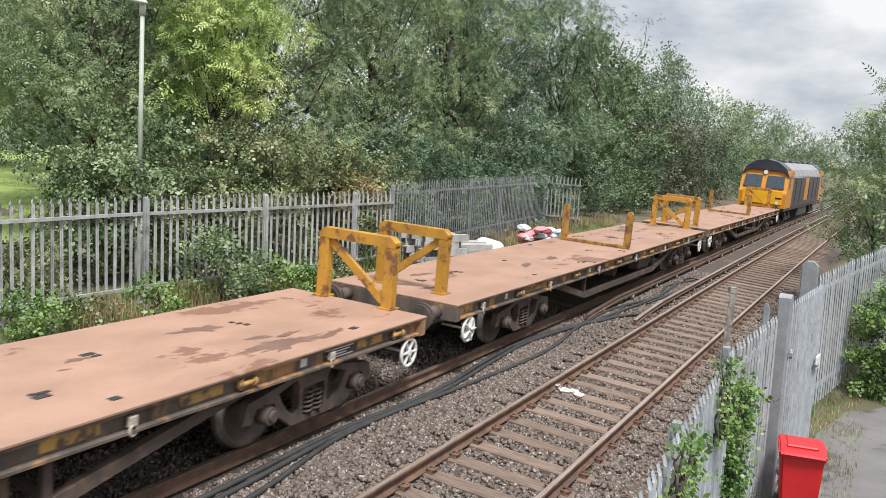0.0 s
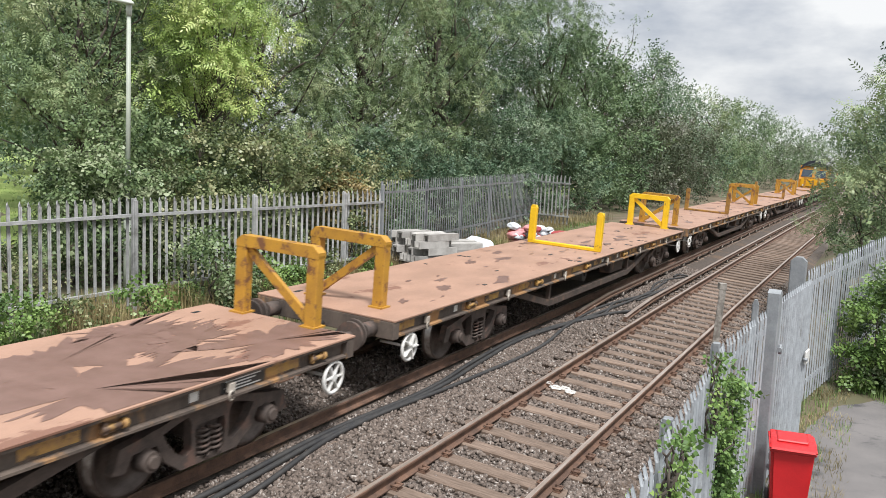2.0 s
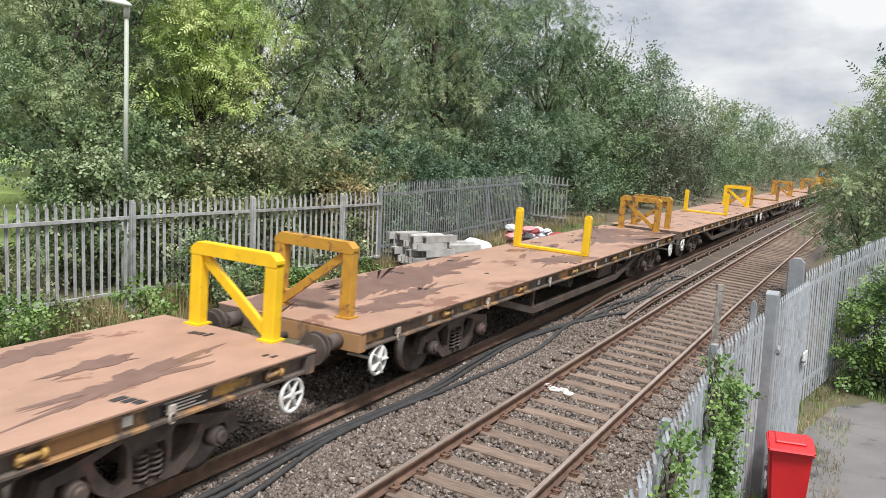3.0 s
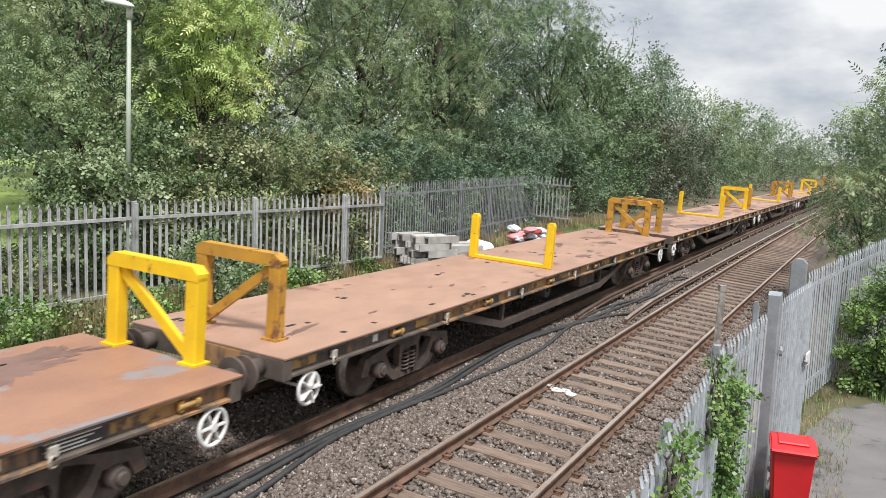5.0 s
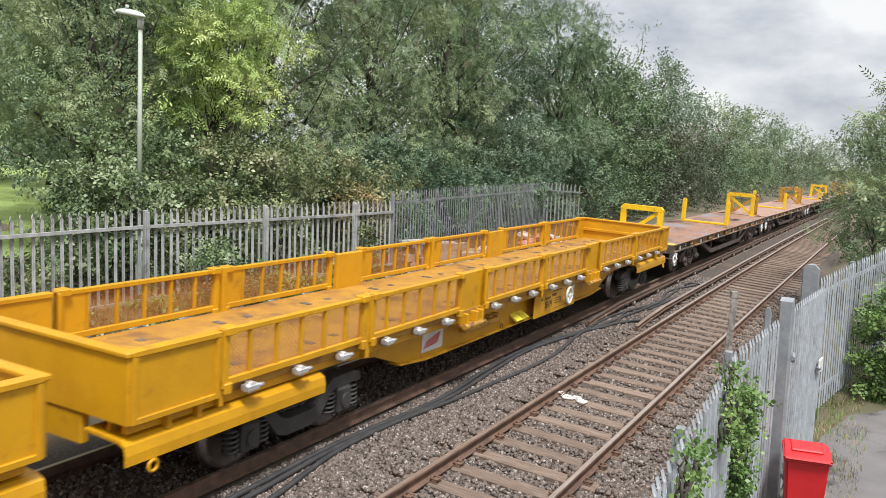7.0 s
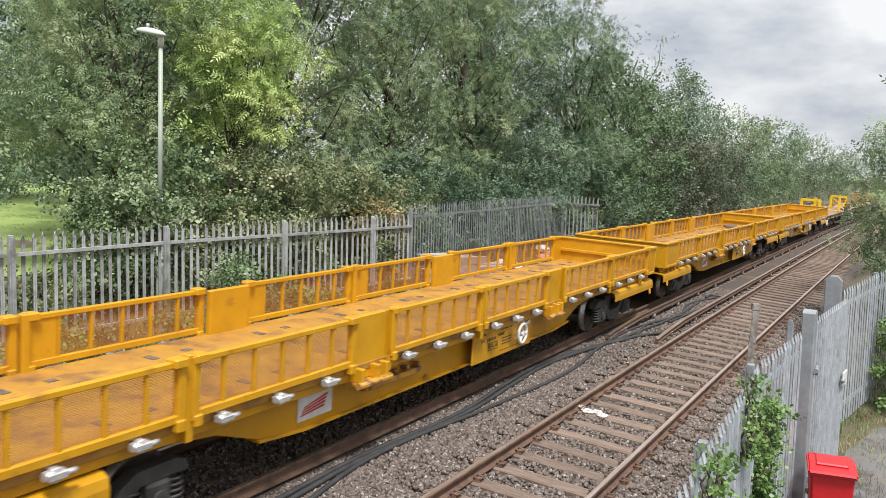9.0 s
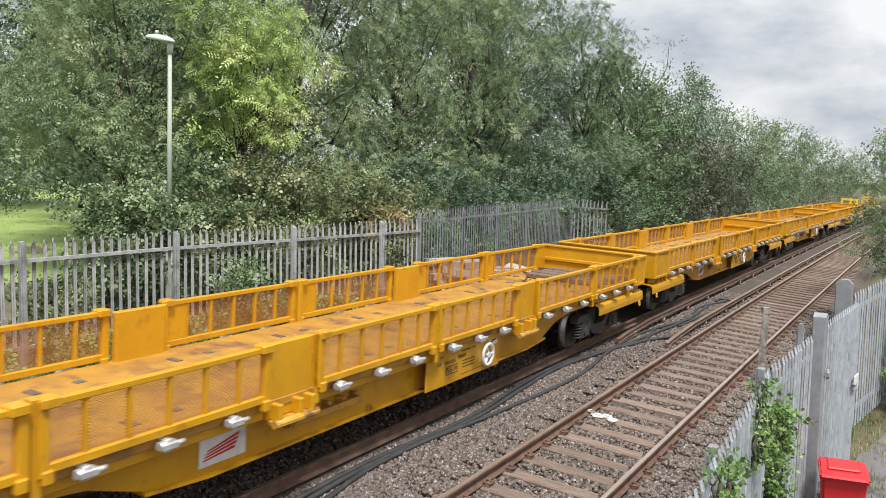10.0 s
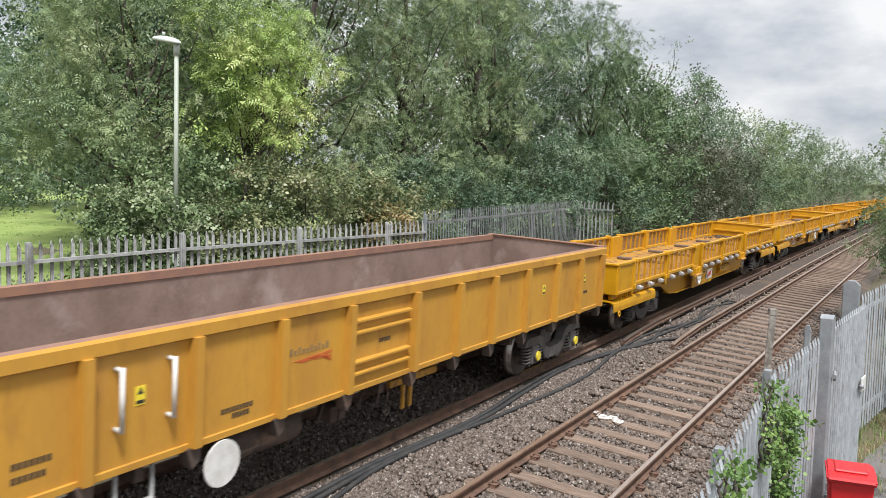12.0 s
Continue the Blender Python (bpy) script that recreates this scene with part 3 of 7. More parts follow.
def gate():
    """A palisade gate leaf, ajar, hung on a heavy post."""
    ob = thing("palisade_gate", pose(2.93, 11.02, -0.36, 0, 0, math.degrees(math.atan2(2.65, 0.24))), "galvanised palisade gate leaf hung on a heavy post", "gate")
    bm = bmesh.new()
    box(bm, -0.075, 0.075, -0.075, 0.075, -0.2, 2.56, 0.01)
    prism(bm, [(-0.075, 2.555), (0.075, 2.555), (0.0, 2.6)], -0.075, 0.075)
    part("gate_post", bm, M_POST, ob, "square steel gate post")
    bm = bmesh.new()
    L = 2.6
    for z in (0.12, 1.2, 2.2):
        box(bm, 0.12, L, -0.025, 0.025, z - 0.03, z + 0.03, 0.004)
    for x in (0.12, L):
        box(bm, x - 0.03, x + 0.03, -0.03, 0.03, 0.08, 2.25, 0.004)
    part("gate_frame", bm, M_POST, ob)
    me = pale_mesh(2.4, -0.015, M_GALVDULL, 0.6)
    for k in range(17):
        part("pale", me, M_GALV, ob, m=pose(0.2 + k * (L - 0.28) / 16, -0.03, 0.08, 0, 0, 180))
    bm = bmesh.new()
    box(bm, 0.1, 0.95, -0.09, -0.06, 0.42, 0.5, 0.006)
    part("kick_plate", bm, M_POST, ob)
    for z in (0.35, 1.85):
        bm = bmesh.new()
        rod(bm, (0.02, -0.1, z), (0.14, -0.1, z), 0.03, 10)
        rod(bm, (0.08, -0.1, z - 0.06), (0.08, -0.1, z + 0.06), 0.02, 8)
        part("hinge", bm, M_POST, ob)
    bm = bmesh.new()
    box(bm, 2.2, 2.48, -0.1, -0.07, 1.22, 1.42, 0.01)
    part("plate", bm, M_WHITE, ob, "small pale lock plate")
    bm = bmesh.new()
    rod(bm, (2.2, -0.06, 1.3), (2.2, -0.12, 1.3), 0.025, 8)
    part("bolt", bm, M_POST, ob)
    return ob


gate()
for x, y, w, h in ((2.90, 14.75, 0.125, 2.58), (2.74, 10.8, 0.04, 2.42)):
    bm = bmesh.new()
    box(bm, -w, w, -w * 0.7, w * 0.7, -0.3, h, 0.015)
    prism(bm, [(-w, h - 0.01), (w, h - 0.01), (w * 0.4, h + 0.06), (-w * 0.4, h + 0.06)], -w * 0.7, w * 0.7)
    post = tagged(part("gate_post", bm, M_POST, m=pose(x, y, -0.36)), "broad galvanised steel post standing at the gate", "post", "gate posts")

bm = bmesh.new()
prism(bm, [(-0.07, -0.05), (0.07, -0.05), (0.07, -0.034), (0.016, -0.025), (0.016, 0.06), (-0.016, 0.06), (-0.016, -0.025), (-0.07, -0.034)], -0.4, 1.55, "z")
box(bm, -0.078, 0.078, -0.058, 0.065, 1.42, 1.56, 0.01)
tagged(part("marker_post", bm, M_WOODPOST, m=TILT @ Matrix.Translation((1.2, 18.0, -0.2)) @ Matrix.Rotation(radians(-2), 4, "Y") @ Matrix.Rotation(radians(30), 4, "Z")), "weathered grey lineside marker post beside the rail", "post")


# ---- street lamp ----
M_LAMPPOLE = mat("grey_green_lamp_paint", (0.40, 0.44, 0.37), (0.32, 0.355, 0.30), rough=0.55, scale=3, fine=40, bump=0.05)
M_LAMPHEAD = mat("pale_lamp_housing", (0.55, 0.60, 0.55), (0.45, 0.5, 0.45), rough=0.45, scale=5, bump=0.03)


def street_lamp():
    ob = thing("street_lamp", pose(-8.2, 11.0, 0.95, 0, 0.8, 0), "slim grey-green street lamp behind the fence", "street lamp")
    bm = bmesh.new()
    rod(bm, (0, 0, -0.3), (0, 0, 1.3), 0.07, 14)
    rod(bm, (0, 0, 1.3), (0, 0, 1.36), 0.07, 14, 0.045)
    rod(bm, (0, 0, 1.36), (0, 0, 4.98), 0.045, 14, 0.038)
    part("pole", bm, M_LAMPPOLE, ob)
    bm = bmesh.new()
    rod(bm, (0, 0, 2.08), (0, 0, 2.2), 0.0475, 14)
    part("band", bm, M_WHITE, ob, "pale number band")
    bm = bmesh.new()
    rod(bm, (0, 0, 5.1), (0, 0, 5.3), 0.055, 12)
    made = bmesh.ops.create_uvsphere(bm, u_segments=16, v_segments=8, radius=1.0)["verts"]
    for v in made:
        v.co = Vector((v.co.x * 0.14, v.co.y * 0.14, v.co.z * 0.09))
        v.co.x = v.co.x * 2.6 - 0.20
        v.co.y -= 0.05
        v.co.z = 5.32 + (v.co.z if v.co.z > 0 else v.co.z * 0.35) - v.co.x * 0.16
    rod(bm, (-0.28, -0.05, 5.46), (-0.28, -0.05, 5.52), 0.03, 10)
    for f in bm.faces:
        f.smooth = True
    part("lantern", bm, M_LAMPHEAD, ob, "pale flat street lamp lantern", m=pose(0, 0, -0.17))
    return ob


street_lamp()


# ---- yard: tarmac, red bin ----
def yard():
    bm = bmesh.new()
    edge = [(2.98, -6), (2.98, 11.2), (3.12, 12.8), (3.3, 14.2), (3.6, 15.6), (4.3, 16.6), (6, 17.2), (14, 18), (14, -6)]
    pts = []
    for (xa, ya), (xb, yb) in zip(edge, edge[1:] + edge[:1]):
        n = max(1, int(math.hypot(xb - xa, yb - ya) / 0.25)) if xa < 7 and xb < 7 else 1
        for i in range(n):
            x, y = xa + (xb - xa) * i / n, ya + (yb - ya) * i / n
            pts.append((x + 0.08 * noise.noise((x * 2, y * 2, 5)), y + 0.08 * noise.noise((x * 2, y * 2, 9))))
    top = [bm.verts.new((x, y, -0.335)) for x, y in pts]
    low = [bm.verts.new((x, y, -0.45)) for x, y in pts]
    bm.faces.new(top)
    for i in range(len(pts)):
        j = (i + 1) % len(pts)
        bm.faces.new((low[i], low[j], top[j], top[i]))
    bmesh.ops.recalc_face_normals(bm, faces=bm.faces)
    return tagged(part("pavement", bm, M_TARMAC), "worn grey tarmac yard with dark damp patches", "tarmac", kind="structure")


yard()
M_BIN = mat("red_bin_plastic", (0.58, 0.018, 0.022), (0.50, 0.014, 0.018), rough=0.38, scale=3, fine=40, bump=0.03)


def wheelie_bin():
    ob = thing("wheelie_bin", pose(3.31, 10.5, -0.33, 0, 0, 8) @ Matrix.Scale(0.86, 4), "red plastic wheelie bin with a closed lid", "bin")
    bm = bmesh.new()
    lower = [(-0.22, -0.24), (0.22, -0.24), (0.22, 0.26), (-0.22, 0.26)]
    upper = [(-0.275, -0.33), (0.275, -0.33), (0.275, 0.34), (-0.275, 0.34)]
    va, vb = [bm.verts.new((x, y, 0.04)) for x, y in lower], [bm.verts.new((x, y, 0.96)) for x, y in upper]
    bm.faces.new(va[::-1]), bm.faces.new(vb)
    for i in range(4):
        bm.faces.new((va[i], va[(i + 1) % 4], vb[(i + 1) % 4], vb[i]))
    bmesh.ops.bevel(bm, geom=[e for e in bm.edges], offset=0.035, segments=2, affect="EDGES")
    box(bm, -0.295, 0.295, -0.35, 0.36, 0.93, 0.975, 0.012)
    part("body", bm, M_BIN, ob)
    bm = bmesh.new()
    prism(bm, [(-0.40, 0.985), (-0.38, 1.0), (-0.1, 1.055), (0.25, 1.045), (0.37, 1.0), (0.37, 0.975), (-0.38, 0.975)], -0.3, 0.3, "x")
    bmesh.ops.bevel(bm, geom=[e for e in bm.edges], offset=0.024, segments=2, affect="EDGES")
    box(bm, -0.2, 0.2, -0.2, 0.22, 1.03, 1.068, 0.015)
    lid = part("lid", bm, M_BIN, ob, "red hinged bin lid")
    bm = bmesh.new()
    rod(bm, (-0.26, 0.42, 0.99), (0.26, 0.42, 0.99), 0.018, 10)
    for x in (-0.24, 0.0, 0.24):
        box(bm, x - 0.03, x + 0.03, 0.34, 0.43, 0.95, 1.01, 0.01)
    part("handle", bm, M_BIN, ob)
    for x in (-0.25, 0.25):
        bm = bmesh.new()
        rod(bm, (x - 0.025, 0.24, 0.1), (x + 0.025, 0.24, 0.1), 0.1, 16)
        part("wheel", bm, M_BLACK, ob)
    return ob


wheelie_bin()


# ---- lineside clutter ----
M_CABLE = mat("black_rubber_cable", (0.028, 0.028, 0.03), (0.05, 0.048, 0.046), rough=0.6, scale=5, fine=30, bump=0.08)


def cable(points, r, name="cable"):
    """A thick cable lying over the stones through points (across, along), sagging and wandering a little."""
    cu = bpy.data.curves.new(name, "CURVE")
    cu.dimensions, cu.bevel_depth, cu.bevel_resolution, cu.resolution_u = "3D", r, 2, 6
    sp = cu.splines.new("BEZIER")
    sp.bezier_points.add(len(points) - 1)
    for bp, (u, y) in zip(sp.bezier_points, points):
        bp.co = TILT @ Vector((u + bend_x(y), y, ballast_height(u) + r + 0.02))
        bp.handle_left_type = bp.handle_right_type = "AUTO"
    cu.materials.append(M_CABLE)
    ob = new(name, cu)
    return tagged(ob, "thick black power cable lying loose on the ballast", "cable", "lineside cables")


cable([(-2.05, 1.0), (-2.1, 4.5), (-2.12, 6.8), (-2.18, 8.8), (-2.06, 11.4), (-2.22, 13.5), (-2.28, 15.4), (-2.02, 17.7), (-1.5, 20.0), (-1.25, 20.6)], 0.036)
cable([(-1.9, 1.0), (-1.92, 4.0), (-2.0, 6.8), (-2.1, 8.8), (-1.98, 11.5), (-2.12, 13.6), (-2.2, 15.5), (-1.94, 18.0), (-1.75, 20.5), (-1.62, 23.0), (-1.7, 26.0)], 0.036)
cable([(-1.6, 1.0), (-1.66, 4.5), (-1.77, 6.8), (-2.05, 8.9), (-1.83, 12.2), (-1.7, 15.3), (-1.93, 17.6), (-2.0, 20.2), (-1.8, 21.8), (-1.55, 23.4), (-1.35, 25.0)], 0.034)
cable([(-1.95, 18.0), (-1.7, 19.4), (-1.9, 21.2), (-1.6, 23.2), (-1.85, 25.5), (-1.5, 27.6)], 0.03)
cable([(-1.55, 22.0), (-1.42, 24.5), (-1.3, 27.0), (-1.62, 27.9), (-1.75, 27.2)], 0.03)

bm = bmesh.new()
for k, (x, y, r) in enumerate(((-0.66, 13.16, 0.07), (-0.52, 13.05, 0.09), (-0.36, 13.12, 0.08), (-0.25, 13.02, 0.075))):
    rings, n = [], 18
    for i in range(n):
        a = 2 * math.pi * i / n
        q = r * (0.85 + 0.6 * noise.noise((math.cos(a) * 2 + k * 7, math.sin(a) * 2, k)))
        w = 0.35 + 0.2 * noise.noise((a * 2, k, 0))
        z = -0.135 + 0.02 * abs(noise.noise((a * 1.5, k * 3, 1)))
        rings.append([bm.verts.new((x + q * f * math.cos(a) * 1.35, y + q * f * math.sin(a), z + dz)) for f, dz in ((1, 0), (1 - w * 0.5, 0.03), (1 - w, 0.004))])
    for i in range(n):
        for m in range(2):
            bm.faces.new((rings[i][m], rings[(i + 1) % n][m], rings[(i + 1) % n][m + 1], rings[i][m + 1]))
bmesh.ops.recalc_face_normals(bm, faces=bm.faces)
litter = part("litter", bm, M_WHITE, m=TILT)
tagged(litter, "crumpled white litter lying across a sleeper", "litter")

M_CONC = mat("pale_concrete", (0.44, 0.425, 0.40), (0.30, 0.285, 0.265), rough=0.85, scale=4, fine=60, bump=0.25, vary=0.25)
M_BAG = mat("white_woven_bag", (0.68, 0.71, 0.73), (0.52, 0.56, 0.60), rough=0.6, scale=4, fine=50, bump=0.2)
M_PALLET = mat("dark_pallet_wood", (0.13, 0.10, 0.08), (0.08, 0.06, 0.05), rough=0.9, scale=5, fine=60, bump=0.3)


def trough_stack(cx, cy, z, turn, layers, across):
    """Concrete cable troughs stacked on pallets."""
    me = bmesh.new()
    prism(me, [(-0.1, 0.0), (0.1, 0.0), (0.1, 0.16), (0.065, 0.16), (0.065, 0.04), (-0.065, 0.04), (-0.065, 0.16), (-0.1, 0.16)], -0.45, 0.45)
    me = mesh_of("concrete_trough", me)
    add_mat(me, M_CONC)
    base = Matrix.Translation((cx, cy, z)) @ Matrix.Rotation(radians(turn), 4, "Z")
    pal = thing("pallet", base, "dark weathered wooden pallets under concrete troughs", "pallet", "pallets")
    for lay in range(2):
        for k in range(6):
            b2 = bmesh.new()
            box(b2, -0.65 + k * 0.24, -0.52 + k * 0.24, -0.6, 0.6, 0.12 * lay + 0.09, 0.12 * lay + 0.115, 0.004)
            part("board", b2, M_PALLET, pal)
        for y in (-0.55, 0.0, 0.55):
            b2 = bmesh.new()
            box(b2, -0.66, 0.66, y - 0.05, y + 0.05, 0.12 * lay, 0.12 * lay + 0.09, 0.004)
            part("bearer", b2, M_PALLET, pal)
    rng = random.Random(int(cx * 50))
    for lay in range(layers):
        for k in range(across):
            flip = lay % 2
            m = base @ Matrix.Translation((-0.1 * across + 0.2 * k + 0.1 + rng.uniform(-0.01, 0.01), rng.uniform(-0.2, 0.2), 0.245 + 0.165 * lay + (0.16 if flip else 0))) @ Matrix.Rotation(math.pi if flip else 0, 4, "Y") @ Matrix.Rotation(rng.uniform(-0.09, 0.09), 4, "Z")
            if lay == layers - 1 and rng.random() < 0.3:
                continue
            tagged(part("concrete_trough", me, M_CONC, m=m), "pale grey concrete cable trough in a stack", "concrete trough", "stacked concrete troughs")


trough_stack(-5.62, 17.55, 0.88, -24, 4, 6)
trough_stack(-5.5, 19.1, 0.88, -38, 2, 6)


def lumpy(name, c, size, seed, material, label, category):
    bm = bmesh.new()
    bmesh.ops.create_icosphere(bm, subdivisions=3, radius=1.0)
    for v in bm.verts:
        d = 1 + 0.28 * noise.noise(v.co * 1.6 + Vector((seed, 0, 0))) + 0.12 * noise.noise(v.co * 4 + Vector((seed, 3, 0)))
        v.co = Vector((v.co.x * d * size[0], v.co.y * d * size[1], max(v.co.z * d, -0.55) * size[2] + 0.5 * size[2]))
    for f in bm.faces:
        f.smooth = True
    return tagged(part(name, bm, material, m=pose(*c)), label, category)


lumpy("bulk_bag", (-5.35, 20.2, 0.88), (0.45, 0.5, 0.42), 2, M_BAG, "slumped white woven bulk bag on the verge", "bag")
M_REDSACK = mat("red_plastic_sack", (0.38, 0.055, 0.055), (0.25, 0.04, 0.04), rough=0.45, scale=5, fine=50, bump=0.2)
M_PINKSACK = mat("faded_pink_sack", (0.62, 0.30, 0.30), (0.50, 0.20, 0.21), rough=0.5, scale=5, fine=50, bump=0.2)
rng = random.Random(17)
for k in range(34):
    material, word = ((M_BAG, "white"), (M_PINKSACK, "faded pink"), (M_BAG, "white"), (M_REDSACK, "red"))[(k * 5 + k // 4) % 4]
    u = rng.uniform(-1.1, 1.1)
    sack = lumpy("plastic_sack", (-5.6 + rng.uniform(-0.3, 0.3) + 0.2 * u, 24.9 + u, 0.88 + 0.13 * (k // 8)), (rng.uniform(0.12, 0.24), rng.uniform(0.16, 0.34), rng.uniform(0.07, 0.14)), 3.7 * k, material, "slumped " + word + " plastic sack in a heap by the fence", "sack")
    tagged(sack, group="heap of sacks")
    sack.rotation_euler = (rng.uniform(-0.2, 0.2), rng.uniform(-0.2, 0.2), rng.uniform(0, 3))
for k in range(5):
    bm = bmesh.new()
    box(bm, -0.06, 0.06, -0.9, 0.9, 0, 0.07, 0.01)
    tagged(part("loose_plank", bm, M_CONC, m=pose(-5.2 + 0.16 * (k % 3), 26.5 + 0.5 * k, 0.9 + 0.06 * (k % 2), 0, 0, 10 + 23 * k)), "pale loose plank lying by the fence", "plank", "loose planks")


# ---- the train ----
FAR_CANT = Matrix.Rotation(radians(-2.2), 4, "Y")   # the train's track leans less than the near one


def on_far(y, x=0.0, z=0.0):
    """A pose on the train's track: y along the line, z above its rails."""
    head = -math.atan(BEND * max(y, 0))
    return TILT @ Matrix.Translation((FAR_TRACK + 0.7525 + bend_x(y), y, 0)) @ FAR_CANT @ Matrix.Translation((x - 0.7525, 0, z)) @ Matrix.Rotation(head, 4, "Z")


TRAIN = []


def wheel_mesh(r, tread=0.14):
    """One wheel, its axle along x: tyre with flange, dished disc, hub; the tread is bright."""
    bm = bmesh.new()
    prof = [(-0.03, 0.10), (-0.05, 0.17), (-0.02, r - 0.1), (-0.06, r - 0.06), (-0.06, r + 0.03), (-0.035, r + 0.03), (-0.02, r), (tread - 0.06, r - 0.006), (tread - 0.06, r - 0.06), (0.02, r - 0.1), (0.0, 0.17), (0.06, 0.11), (0.06, 0.0001)]
    n = 28
    rings = [[bm.verts.new((x, q * math.cos(2 * math.pi * i / n), q * math.sin(2 * math.pi * i / n))) for i in range(n)] for x, q in prof]
    for k in range(len(prof) - 1):
        for i in range(n):
            f = bm.faces.new((rings[k][i], rings[k][(i + 1) % n], rings[k + 1][(i + 1) % n], rings[k + 1][i]))
            f.smooth, f.material_index = True, 1 if k == 6 else 0
    bm.faces.new(rings[0])
    bmesh.ops.recalc_face_normals(bm, faces=bm.faces)
    me = mesh_of("wheel", bm)
    add_mat(me, [M_TYRE, M_BRIGHT])
    return me


def spring_mesh(r, h, material, turns=5):
    bm = bmesh.new()
    rings, n, k = [], turns * 9, 5
    for i in range(n + 1):
        a, z = 2 * math.pi * turns * i / n, h * i / n
        rings.append([bm.verts.new(((r + 0.018 * math.cos(b)) * math.cos(a), (r + 0.018 * math.cos(b)) * math.sin(a), z + 0.018 * math.sin(b))) for b in (2 * math.pi * j / k for j in range(k))])
    for i in range(n):
        for j in range(k):
            bm.faces.new((rings[i][j], rings[i][(j + 1) % k], rings[i + 1][(j + 1) % k], rings[i + 1][j])).smooth = True
    bmesh.ops.recalc_face_normals(bm, faces=bm.faces)
    me = mesh_of("spring", bm)
    add_mat(me, material)
    return me


WHEEL, WHEEL_SMALL = wheel_mesh(0.46), wheel_mesh(0.42)


def frame_plate(outline, holes, x0, x1):
    """A cast side frame: an outline (y, z) with window holes, as thick as x0 to x1."""
    bm = bmesh.new()
    loops = []
    for pts in [outline] + holes:
        vs = [bm.verts.new((x1, y, z)) for y, z in pts]
        loops += [bm.edges.new((vs[i], vs[(i + 1) % len(vs)])) for i in range(len(vs))]
    bmesh.ops.triangle_fill(bm, edges=loops, use_beauty=True)
    made = bmesh.ops.extrude_face_region(bm, geom=list(bm.faces))
    for v in (g for g in made["geom"] if isinstance(g, bmesh.types.BMVert)):
        v.co.x = x0
    bmesh.ops.recalc_face_normals(bm, faces=bm.faces)
    return bm


def cast_bogie(parent, y, name="bogie"):
    """A three-piece cast steel bogie: bolster, two pierced side frames with coil springs, axle boxes, four wheels."""
    bm = bmesh.new()
    box(bm, -0.95, 0.95, -0.2, 0.2, 0.42, 0.72, 0.03)
    box(bm, -0.3, 0.3, -0.3, 0.3, 0.7, 0.84, 0.03)
    for a in (-0.9, 0.9):
        rod(bm, (-0.95, a, 0.46), (0.95, a, 0.46), 0.075, 12)
        box(bm, -0.7, 0.7, a * 0.45 - 0.04, a * 0.45 + 0.04, 0.3, 0.42)
    bogie = part(name, bm, M_BOGIE, parent, m=pose(0, y, 0))
    out = [(-1.3, 0.42), (-1.22, 0.66), (-0.95, 0.70), (-0.62, 0.76), (-0.35, 0.86), (0.35, 0.86), (0.62, 0.76), (0.95, 0.70), (1.22, 0.66), (1.3, 0.42), (1.15, 0.40), (1.06, 0.56), (0.76, 0.56), (0.66, 0.36), (0.42, 0.19), (-0.42, 0.19), (-0.66, 0.36), (-0.76, 0.56), (-1.06, 0.56), (-1.15, 0.40)]
    holes = [[(-0.68, 0.65), (-0.52, 0.70), (-0.34, 0.74), (-0.29, 0.66), (-0.28, 0.36), (-0.36, 0.31), (-0.50, 0.40), (-0.62, 0.54)], [(0.34, 0.74), (0.52, 0.70), (0.68, 0.65), (0.62, 0.54), (0.50, 0.40), (0.36, 0.31), (0.28, 0.36), (0.29, 0.66)], [(-0.2, 0.62), (0.2, 0.62), (0.22, 0.56), (0.21, 0.26), (-0.21, 0.26), (-0.22, 0.56)]]
    side = mesh_of("side_frame", frame_plate(out, holes, 0.0, 0.11))
    add_mat(side, M_BOGIE)
    spring = spring_mesh(0.075, 0.3, M_BOGIE)
    bm = bmesh.new()
    rod(bm, (0, 0, 0), (0.16, 0, 0), 0.13, 14, 0.105)
    rod(bm, (0.16, 0, 0), (0.19, 0, 0), 0.08, 10, 0.06)
    axle_box = mesh_of("axle_box", bm)
    add_mat(axle_box, M_BOGIE)
    for sx in (1, -1):
        flip = Matrix.Rotation(0 if sx > 0 else math.pi, 4, "Z")
        part("side_frame", side, M_BOGIE, bogie, m=Matrix.Translation((sx * 0.93, 0, 0)) @ flip)
        for yy in (-0.09, 0.09):
            part("spring", spring, M_BOGIE, bogie, m=pose(sx * 1.0, yy, 0.25))
        for a in (-0.9, 0.9):
            part("axle_box", axle_box, M_BOGIE, bogie, m=Matrix.Translation((sx * 0.98, a, 0.46)) @ flip)
            part("wheel", WHEEL, M_TYRE, bogie, m=Matrix.Translation((sx * 0.72, a, 0.46)) @ flip)
    return bogie


